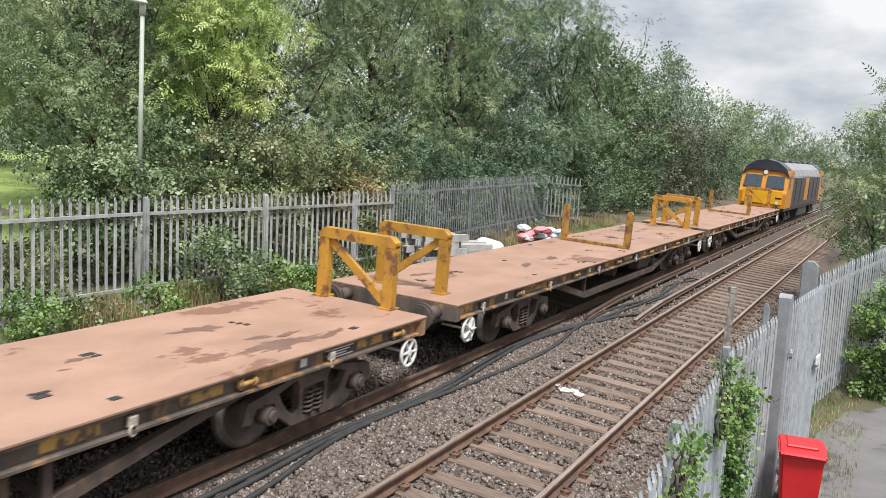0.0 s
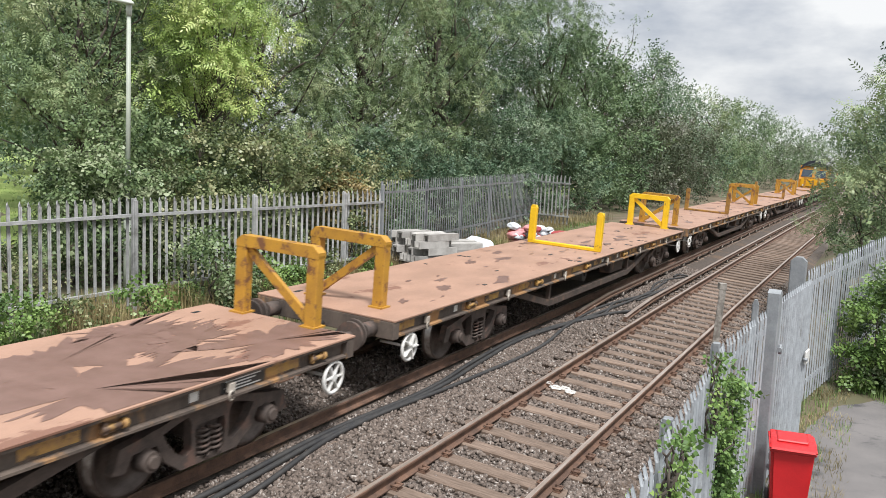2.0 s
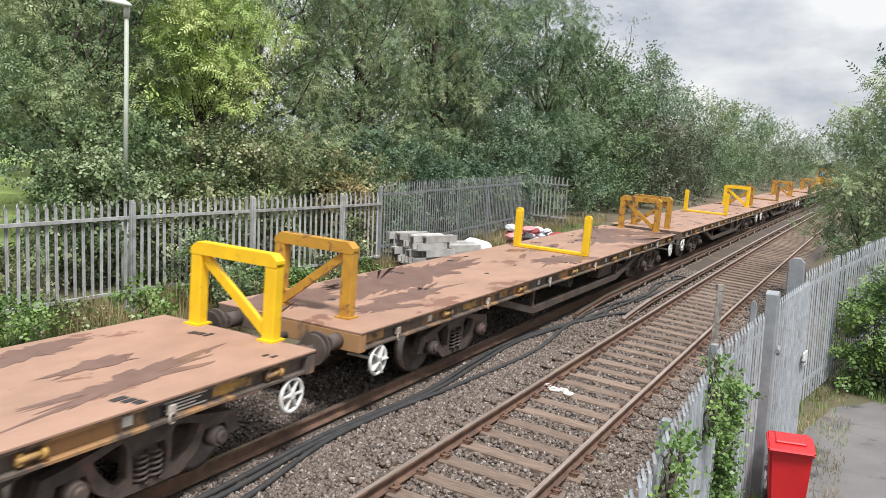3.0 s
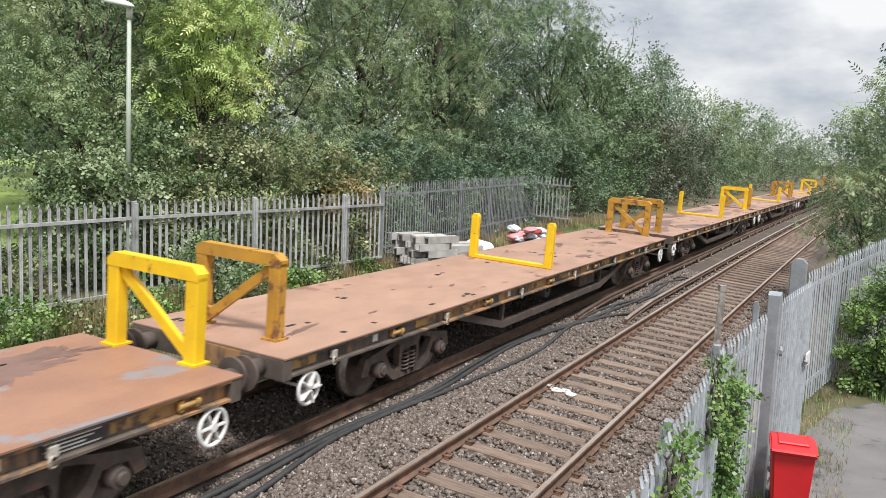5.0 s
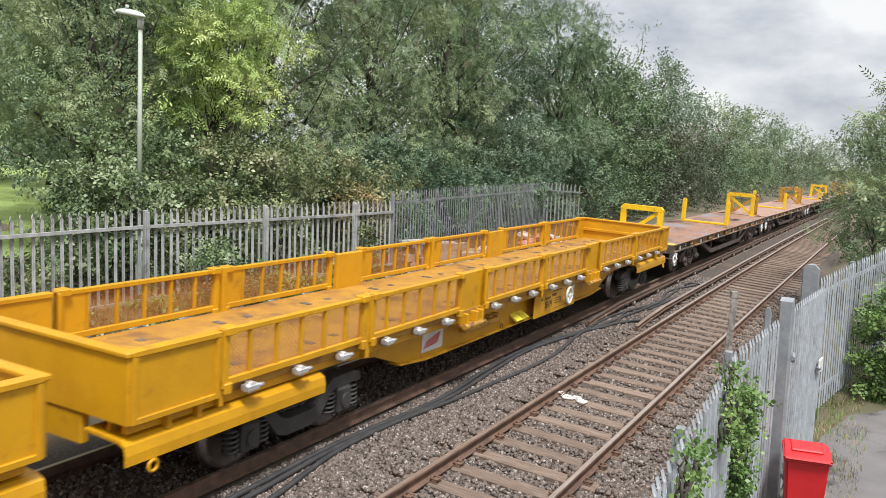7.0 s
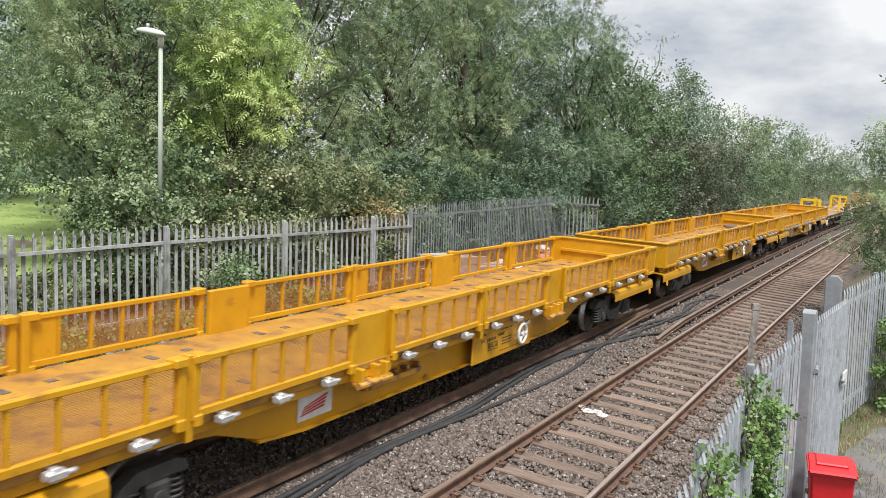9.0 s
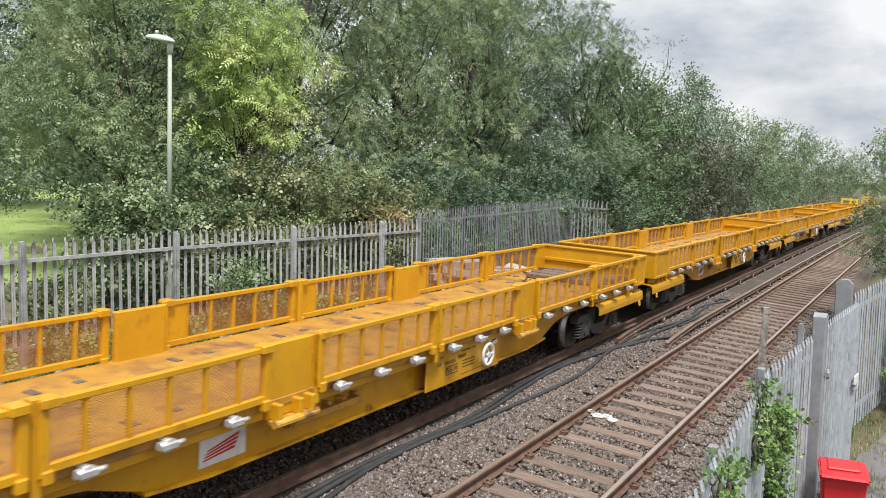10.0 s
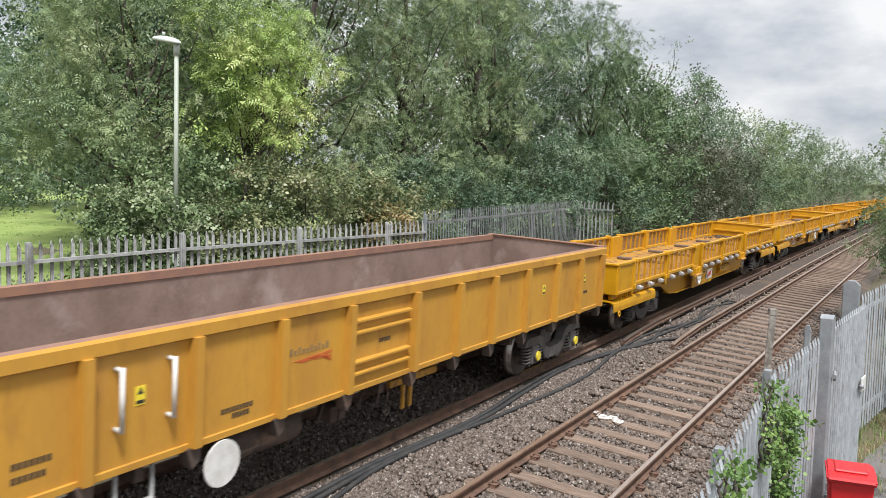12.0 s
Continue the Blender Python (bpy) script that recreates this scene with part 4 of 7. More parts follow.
def fabricated_bogie(parent, y, material, hub=None, name="bogie"):
    """A welded black bogie: dropped side frames, pairs of coil springs beside each axle box."""
    bm = bmesh.new()
    box(bm, -0.9, 0.9, -0.22, 0.22, 0.45, 0.78, 0.03)
    box(bm, -0.32, 0.32, -0.32, 0.32, 0.76, 0.9, 0.03)
    for a in (-0.9, 0.9):
        rod(bm, (-0.95, a, 0.42), (0.95, a, 0.42), 0.075, 12)
    bogie = part(name, bm, material, parent, m=pose(0, y, 0))
    out = [(-1.30, 0.60), (-1.26, 0.72), (-1.12, 0.76), (-0.66, 0.75), (-0.50, 0.66), (-0.36, 0.50), (-0.22, 0.45), (0.22, 0.45), (0.36, 0.50), (0.50, 0.66), (0.66, 0.75), (1.12, 0.76), (1.26, 0.72), (1.30, 0.60), (1.10, 0.61), (0.70, 0.60), (0.56, 0.48), (0.40, 0.30), (0.24, 0.25), (-0.24, 0.25), (-0.40, 0.30), (-0.56, 0.48), (-0.70, 0.60), (-1.10, 0.61)]
    side = mesh_of("side_frame", frame_plate(out, [], 0.0, 0.16))
    add_mat(side, material)
    spring = spring_mesh(0.085, 0.3, material)
    bm = bmesh.new()
    box(bm, 0, 0.2, -0.15, 0.15, -0.16, 0.18, 0.03)
    rod(bm, (0.19, 0, 0), (0.23, 0, 0), 0.1, 12)
    axle_box = mesh_of("axle_box", bm)
    add_mat(axle_box, material)
    for sx in (1, -1):
        flip = Matrix.Rotation(0 if sx > 0 else math.pi, 4, "Z")
        part("side_frame", side, material, bogie, m=Matrix.Translation((sx * 0.9, 0, 0)) @ flip)
        for a in (-0.9, 0.9):
            for b in (-0.25, 0.25):
                part("spring", spring, material, bogie, m=pose(sx * 1.0, a + b, 0.26))
            part("axle_box", axle_box, material, bogie, m=Matrix.Translation((sx * 0.9, a, 0.42)) @ flip)
            part("wheel", WHEEL_SMALL, M_TYRE, bogie, m=Matrix.Translation((sx * 0.72, a, 0.42)) @ flip)
            if hub:
                hb = bmesh.new()
                rod(hb, (0, 0, 0), (0.03, 0, 0), 0.085, 14)
                part("hub_cap", hb, hub, bogie, "yellow round hub cap", m=Matrix.Translation((sx * 1.13, a, 0.42)) @ flip)
    return bogie


def hand_wheel(parent, x, y, z, r, material, spokes=6, disc=False):
    bm = bmesh.new()
    if disc:
        rod(bm, (0, 0, 0), (0.02, 0, 0), r, 24)
        rod(bm, (-0.15, 0, 0), (0, 0, 0), 0.03, 8)
    else:
        torus(bm, (0, 0, 0), (1, 0, 0), r, 0.027, 22, 6)
        rod(bm, (-0.03, 0, 0), (0.03, 0, 0), 0.05, 10)
        for i in range(spokes):
            a = 2 * math.pi * i / spokes
            beam(bm, (0, 0.03 * math.cos(a), 0.03 * math.sin(a)), (0, r * math.cos(a), r * math.sin(a)), 0.11 if spokes == 5 else 0.045, 0.018)
        rod(bm, (-0.5, 0, 0), (-0.02, 0, 0), 0.022, 8)
    return part("brake_wheel", bm, material, parent, "white painted brake handwheel", m=pose(x, y, z))


def portal(parent, y, flip, material):
    """A steel end portal: two posts of channel, a rounded top beam, one diagonal."""
    bm = bmesh.new()
    for x in (-0.60, 0.60):
        box(bm, x - 0.09, x + 0.09, -0.08, 0.08, 1.15, 2.13, 0.012)
        box(bm, x - 0.12, x + 0.12, -0.13, 0.13, 1.15, 1.175)
    prism(bm, [(-0.69, 2.08), (-0.69, 2.16), (-0.60, 2.24), (0.60, 2.24), (0.69, 2.16), (0.69, 2.08)], -0.085, 0.085)
    s = -1 if flip else 1
    beam(bm, (-0.53 * s, 0, 2.06), (0.53 * s, 0, 1.24), 0.07, 0.12)
    prism(bm, [(0.53 * s, 1.17), (0.53 * s, 1.42), (0.33 * s, 1.30)], -0.02, 0.02)
    return part("portal", bm, material, parent, "worn yellow steel portal with a diagonal brace", m=pose(0, y, 0))


def stanchion(parent, y, material):
    """A U-shaped pair of load stanchions on a cross bar."""
    bm = bmesh.new()
    box(bm, -0.98, 0.98, -0.075, 0.075, 1.152, 1.235, 0.012)
    for x in (-0.9, 0.9):
        box(bm, x - 0.085, x + 0.085, -0.075, 0.075, 1.2, 2.08, 0.015)
        prism(bm, [(x - 0.085, 2.075), (x + 0.085, 2.075), (x + 0.05, 2.14), (x - 0.05, 2.14)], -0.07, 0.07)
    return part("stanchion", bm, material, parent, "bright yellow U-shaped load stanchion", m=pose(0, y, 0))


def patches(rng, length, hw, z, count, biggest):
    """Thin ragged puddles and damp marks on a deck, their edges wandering at three scales."""
    bm = bmesh.new()
    for i in range(count):
        cx, cy = rng.uniform(-hw + 0.3, hw - 0.3), rng.uniform(-length + 0.6, -0.6)
        big = biggest * rng.random() ** 3 + 0.05
        n = max(24, int(big * 150))
        off, sx, turn = rng.random() * 100, rng.uniform(0.25, 0.7), rng.uniform(-0.35, 0.35)
        pts = []
        for k in range(n):
            a = 2 * math.pi * k / n
            q = Vector((math.cos(a), math.sin(a), off))
            r = big * max(0.10, 0.78 + 0.5 * noise.noise(q * 1.7 + Vector((off, 0, 0))) + 0.42 * noise.noise(q * 4.5 + Vector((0, off, 0))) + 0.34 * noise.noise(q * 12.0) + 0.2 * noise.noise(q * 27.0))
            u, w = r * math.cos(a) * sx, r * math.sin(a) * 1.7
            x, y = cx + u * math.cos(turn) - w * math.sin(turn), cy + u * math.sin(turn) + w * math.cos(turn)
            pts.append(bm.verts.new((min(max(x, -hw + 0.03), hw - 0.03), min(max(y, -length + 0.03), -0.03), z + 0.0009 * (i % 5))))
        middle = bm.verts.new((cx, cy, z + 0.0009 * (i % 5)))
        for k in range(n):
            bm.faces.new((pts[k], pts[(k + 1) % n], middle))
    return bm


def slot_marks(rng, length, hw, z, count):
    """Small black blocks, slightly raised, painting the dark inside holes in a deck."""
    bm = bmesh.new()
    for i in range(count):
        x, y = rng.choice((-0.95, -0.3, 0.35, 0.95)) + rng.uniform(-0.06, 0.06), rng.uniform(-length + 0.4, -0.4)
        for k in range(rng.choice((1, 1, 2, 3))):
            w, d = rng.uniform(0.02, 0.045), rng.uniform(0.03, 0.09)
            box(bm, x + 0.1 * k - w, x + 0.1 * k + w, y + 0.03 * k - d, y + 0.03 * k + d, z - 0.004, z + 0.004)
    return bm


FLAT = 18.85


def flat_wagon():
    """A trussed bogie flat wagon for rails: steel deck, solebars with rings, queen-post truss, bogies, portals."""
    ob = thing("flat_wagon", pose(0, 0, 0), "bogie flat wagon with rusty brown deck and yellow portals", "wagon", "flat wagons of the train")
    bm = bmesh.new()
    box(bm, -1.25, 1.25, -FLAT, 0, 1.12, 1.15, 0.006)
    part("deck", bm, M_DECK, ob, "rust-brown steel deck with dark damp patches")
    for sx in (1, -1):
        bm = bmesh.new()
        prism(bm, [(sx * 1.235, 1.12), (sx * 1.235, 1.09), (sx * 1.15, 1.085), (sx * 1.15, 0.92), (sx * 1.235, 0.912), (sx * 1.235, 0.885), (sx * 1.12, 0.885), (sx * 1.12, 1.12)], -FLAT + 0.02, -0.02)
        part("solebar", bm, M_SOLEBAR, ob, "dirty steel side channel with yellow patches")
    for y0, y1 in ((-0.16, 0.0), (-FLAT, -FLAT + 0.16)):
        bm = bmesh.new()
        box(bm, -1.24, 1.24, y0, y1, 0.86, 1.118, 0.01)
        part("headstock", bm, M_SOLEBAR, ob)
    bm = bmesh.new()
    for sx in (0.35, -0.35):
        box(bm, sx - 0.07, sx + 0.07, -FLAT + 0.2, -0.2, 0.72, 1.1)
    for k in range(9):
        y = -1.2 - k * (FLAT - 2.4) / 8
        box(bm, -1.1, 1.1, y - 0.05, y + 0.05, 0.9, 1.08)
    part("centre_sill", bm, M_UNDER, ob)
    for sx in (1, -1):
        x = sx * 1.08
        bm = bmesh.new()
        knots = [(-3.75, 0.90), (-6.2, 0.42), (-12.2, 0.42), (-14.2, 0.90)]
        for (ya, za), (yb, zb) in zip(knots, knots[1:]):
            beam(bm, (x, ya, za), (x, yb, zb), 0.10, 0.13)
        part("truss", bm, M_UNDER, ob, "brown steel truss bar under the deck")
        for y in (-6.2, -12.2):
            bm = bmesh.new()
            beam(bm, (x, y, 0.45), (x, y, 0.9), 0.07, 0.09)
            beam(bm, (x, y, 0.5), (0.3 * sx, y, 0.62), 0.06, 0.08)
            part("queen_post", bm, M_UNDER, ob)
    bm = bmesh.new()
    rod(bm, (-0.2, -9.6, 0.72), (1.0, -9.6, 0.72), 0.17, 16)
    rod(bm, (1.0, -9.6, 0.72), (1.04, -9.6, 0.72), 0.05, 8)
    part("brake_cylinder", bm, M_BLACK, ob)
    bm = bmesh.new()
    box(bm, 0.75, 1.05, -7.6, -6.5, 0.52, 0.80, 0.02)
    part("equipment_box", bm, M_UNDER, ob)
    ring_bm = bmesh.new()
    torus(ring_bm, (0.02, 0, -0.09), (1, 0.25, 0), 0.055, 0.014, 14, 5)
    box(ring_bm, -0.03, 0.03, -0.05, 0.05, -0.06, 0.05, 0.01)
    ring_me = mesh_of("lashing_ring", ring_bm)
    add_mat(ring_me, M_RINGGREY)
    bolt_bm = bmesh.new()
    rod(bolt_bm, (0, -0.13, 0), (0, 0.13, 0), 0.033, 10)
    rod(bolt_bm, (0, 0.10, 0), (0, 0.15, 0), 0.05, 10)
    box(bolt_bm, -0.05, 0.02, -0.12, -0.06, -0.06, 0.06, 0.01)
    bolt_me = mesh_of("winch", bolt_bm)
    add_mat(bolt_me, M_OCHRE)
    plate_bm = bmesh.new()
    box(plate_bm, 0, 0.006, -0.3, 0.3, -0.055, 0.055)
    plate_me = mesh_of("painted_panel", plate_bm)
    add_mat(plate_me, M_OCHRE)
    white_bm = bmesh.new()
    box(white_bm, 0, 0.006, -0.06, 0.06, -0.05, 0.05)
    white_me = mesh_of("white_mark", white_bm)
    add_mat(white_me, M_WHITE)
    for k in range(12):
        y = -0.75 - k * 1.55
        for sx in (1, -1):
            m = Matrix.Translation((sx * 1.2, y, 1.0)) @ Matrix.Rotation(0 if sx > 0 else math.pi, 4, "Z")
            part("winch" if k % 2 == 0 else "lashing_ring", bolt_me if k % 2 == 0 else ring_me, M_OCHRE, ob, m=m)
            if k % 3 != 1:
                part("painted_panel", plate_me, M_OCHRE, ob, m=Matrix.Translation((sx * 0.0, -0.62, 0)) @ Matrix.Translation((sx * 1.151, y, 1.0)) @ Matrix.Rotation(0 if sx > 0 else math.pi, 4, "Z"))
            elif sx > 0:
                part("white_mark", white_me, M_WHITE, ob, m=pose(1.152, y - 0.5, 1.0))
    # data panel with unreadable lettering
    bm = bmesh.new()
    box(bm, 0, 0.005, -0.35, 0.35, -0.075, 0.075)
    panel = part("data_panel", bm, M_BLACK, ob, "black data panel with pale lettering", m=pose(1.151, -2.05, 1.0))
    bm = bmesh.new()
    for r in range(4):
        box(bm, 0.005, 0.008, -0.3 + 0.05 * (r % 2), 0.28 - 0.08 * (r % 3), 0.055 - r * 0.035 - 0.016, 0.055 - r * 0.035)
    part("lettering", bm, M_WHITE, panel)
    bm = bmesh.new()
    for r in range(6):
        box(bm, 0.0, 0.004, -0.24 + r * 0.08, -0.19 + r * 0.08, -0.035, 0.035)
    part("lettering", bm, M_WHITE, ob, m=pose(1.152, -8.9, 1.0))
    cast_bogie(ob, -2.4)
    cast_bogie(ob, -(FLAT - 3.3))
    hand_wheel(ob, 1.2, -0.38, 0.66, 0.2, M_WHITE)
    hand_wheel(ob, 1.2, -FLAT + 0.55, 0.66, 0.2, M_WHITE, 5)
    for x in (-0.87, 0.87):
        for y, d in ((0.0, 1), (-FLAT, -1)):
            bm = bmesh.new()
            rod(bm, (x, y, 0.98), (x, y + d * 0.26, 0.98), 0.11, 14)
            rod(bm, (x, y + d * 0.26, 0.98), (x, y + d * 0.44, 0.98), 0.075, 12)
            rod(bm, (x, y + d * 0.44, 0.98), (x, y + d * 0.48, 0.98), 0.21, 20)
            part("buffer", bm, M_BOGIE, ob)
    bm = bmesh.new()
    for d, y in ((1, 0), (-1, -FLAT)):
        rod(bm, (0, y, 0.9), (0, y + d * 0.54, 0.86), 0.05, 8)
        rod(bm, (0.3, y, 0.85), (0.22, y + d * 0.5, 0.62), 0.025, 6)
    part("coupling", bm, M_BLACK, ob)
    portal(ob, -0.06, False, M_YELLOW_OLD)
    portal(ob, -FLAT + 0.6, True, M_YELLOW_OLD)
    stanchion(ob, -8.42, M_YELLOW_STAN)
    for x, material in ((0.3, M_RED), (-0.3, M_WHITE)):
        bm = bmesh.new()
        rod(bm, (x, -0.05, 0.96), (x, 0.16, 1.0), 0.035, 8)
        rod(bm, (x, 0.16, 1.0), (x * 1.2, 0.3, 0.86), 0.03, 8)
        rod(bm, (x * 1.2, 0.3, 0.86), (x * 1.1, 0.46, 0.80), 0.03, 8)
        box(bm, x - 0.05, x + 0.05, 0.1, 0.2, 0.97, 1.07, 0.012)
        part("brake_hose", bm, material, ob, "short brake hose with a painted cock")
    return ob


first = flat_wagon()
rng = random.Random(4)
flats = [first] + [copy_thing(first, pose(0, 0, 0)) for i in range(7)]
for i, w in zip(range(-2, 6), flats):
    TRAIN.append((w, i * 19.95 - (0.4 if i == 5 else 0.1)))
    spots = {0: (26, 0.35), 1: (60, 0.3), 2: (34, 1.9), 3: (34, 1.2), 4: (30, 0.3), 5: (26, 1.0)}.get(i, (30, 0.3))
    tagged(part("damp_mark", patches(rng, FLAT, 1.25, 1.152, *spots), M_WET, w, "dark damp stains on the deck"), kind="stuff")
    tagged(part("deck_slot", slot_marks(rng, FLAT, 1.25, 1.1535, 22), M_INK, w, "small black marks painting the dark of holes in the deck"), kind="stuff")
    for c in w.children:
        if c.name.startswith("stanchion") and i in (0, 4):
            c.matrix_basis = pose(0, -9.45, 0)
        if c.name.startswith("portal") and i in (1, 3) and c.matrix_basis.translation.y > -1:
            c.data = c.data.copy()
            c.data.materials[0] = M_YELLOW_STAN
    if i <= 0:
        for c in w.children:
            if c.name.startswith("stanchion"):
                c.data = c.data.copy()
                c.data.materials[0] = M_YELLOW_DULL
    if i == 5:
        for c in w.children:
            if c.name.startswith("deck"):
                c.data = c.data.copy()
                c.data.materials[0] = M_DECKGREY
            if c.name.startswith("portal"):
                c.data = c.data.copy()
                c.data.materials[0] = M_YELLOW_STAN
        for x0, x1 in ((-1.24, -0.42), (-0.40, 0.40), (0.42, 1.24)):
            bm = bmesh.new()
            box(bm, x0, x1, -FLAT + 0.01, -FLAT + 0.52 - 0.1 * (x0 > 0), 1.149, 1.1585, 0.003)
            part("edge_plate", bm, M_YELLOW_STAN, w, "scuffed yellow plate along the deck end")
        tagged(w, "bogie flat wagon, orange rust and grey paint on its deck")


# ---- yellow side-wall wagons ----
YEL = 19.75
BAYS = [(-0.60, -3.40), (-3.48, -6.30), (-7.10, -9.70), (-9.78, -12.38), (-13.18, -15.83), (-15.91, -18.55)]


def mesh_panel(length, height):
    """Expanded metal: two crossing sets of thin flat strips, cut off at the panel's edge."""
    verts, faces = [], []
    step, half = 0.046, 0.0044
    lean = 0.62
    for d in (1, -1):
        u = -height / lean
        while u < length + height / lean:
            ya, za, yb, zb = u, 0.0, u + d * height / lean, height
            # cut to the panel
            def cut(y0, z0, y1, z1):
                if y0 > y1:
                    y0, z0, y1, z1 = y1, z1, y0, z0
                if y1 <= 0 or y0 >= length:
                    return None
                if y0 < 0:
                    z0, y0 = z0 + (z1 - z0) * (0 - y0) / (y1 - y0), 0
                if y1 > length:
                    z1, y1 = z0 + (z1 - z0) * (length - y0) / (y1 - y0), length
                return y0, z0, y1, z1
            c = cut(ya, za, yb, zb)
            if c and c[2] - c[0] > 0.02:
                n = len(verts)
                y0, z0, y1, z1 = c
                x = 0.003 * d
                verts += [(x, -y0, z0 - half), (x, -y1, z1 - half), (x, -y1, z1 + half), (x, -y0, z0 + half)]
                faces.append((n, n + 1, n + 2, n + 3))
            u += step
    me = bpy.data.meshes.new("mesh_panel")
    me.from_pydata(verts, [], faces)
    add_mat(me, M_MESHWIRE)
    return me


def side_bay(parent, sx, y0, y1, cache={}):
    """A drop side: rails top and bottom, end posts, thin uprights and a mesh infill."""
    length = y0 - y1
    key = round(length, 2)
    if key not in cache:
        bm = bmesh.new()
        box(bm, -0.035, 0.035, -length, 0, 0.56, 0.62, 0.008)
        box(bm, -0.035, 0.035, -length, 0, 0.02, 0.10, 0.008)
        for y in (0, -length):
            s = -1 if y == 0 else 1
            box(bm, -0.045, 0.05, min(y, y + s * 0.09), max(y, y + s * 0.09), 0.0, 0.63, 0.008)
            box(bm, -0.06, 0.085, min(y + s * 0.01, y + s * 0.17), max(y + s * 0.01, y + s * 0.17), 0.56, 0.65, 0.012)
            box(bm, -0.02, 0.075, min(y + s * 0.02, y + s * 0.12), max(y + s * 0.02, y + s * 0.12), -0.06, 0.06, 0.012)
        n = 6
        for k in range(1, n):
            y = -length * k / n
            box(bm, -0.022, 0.022, y - 0.018, y + 0.018, 0.08, 0.57)
        me = mesh_of("drop_side", bm)
        add_mat(me, M_YELLOW)
        cache[key] = (me, mesh_panel(length - 0.16, 0.47))
    frame_me, wire = cache[key]
    side = part("drop_side", frame_me, M_YELLOW, parent, m=pose(sx * 1.27, y0, 1.19))
    part("mesh_panel", wire, M_MESHWIRE, side, "rusty expanded metal mesh", m=pose(-0.01, -0.08, 0.095))
    return side


def turned_end(bm, turned):
    """Belly gear of the wagon that runs the other way round."""
    if turned:
        for v in bm.verts:
            v.co.y = -20.1 - v.co.y
        bmesh.ops.reverse_faces(bm, faces=bm.faces)


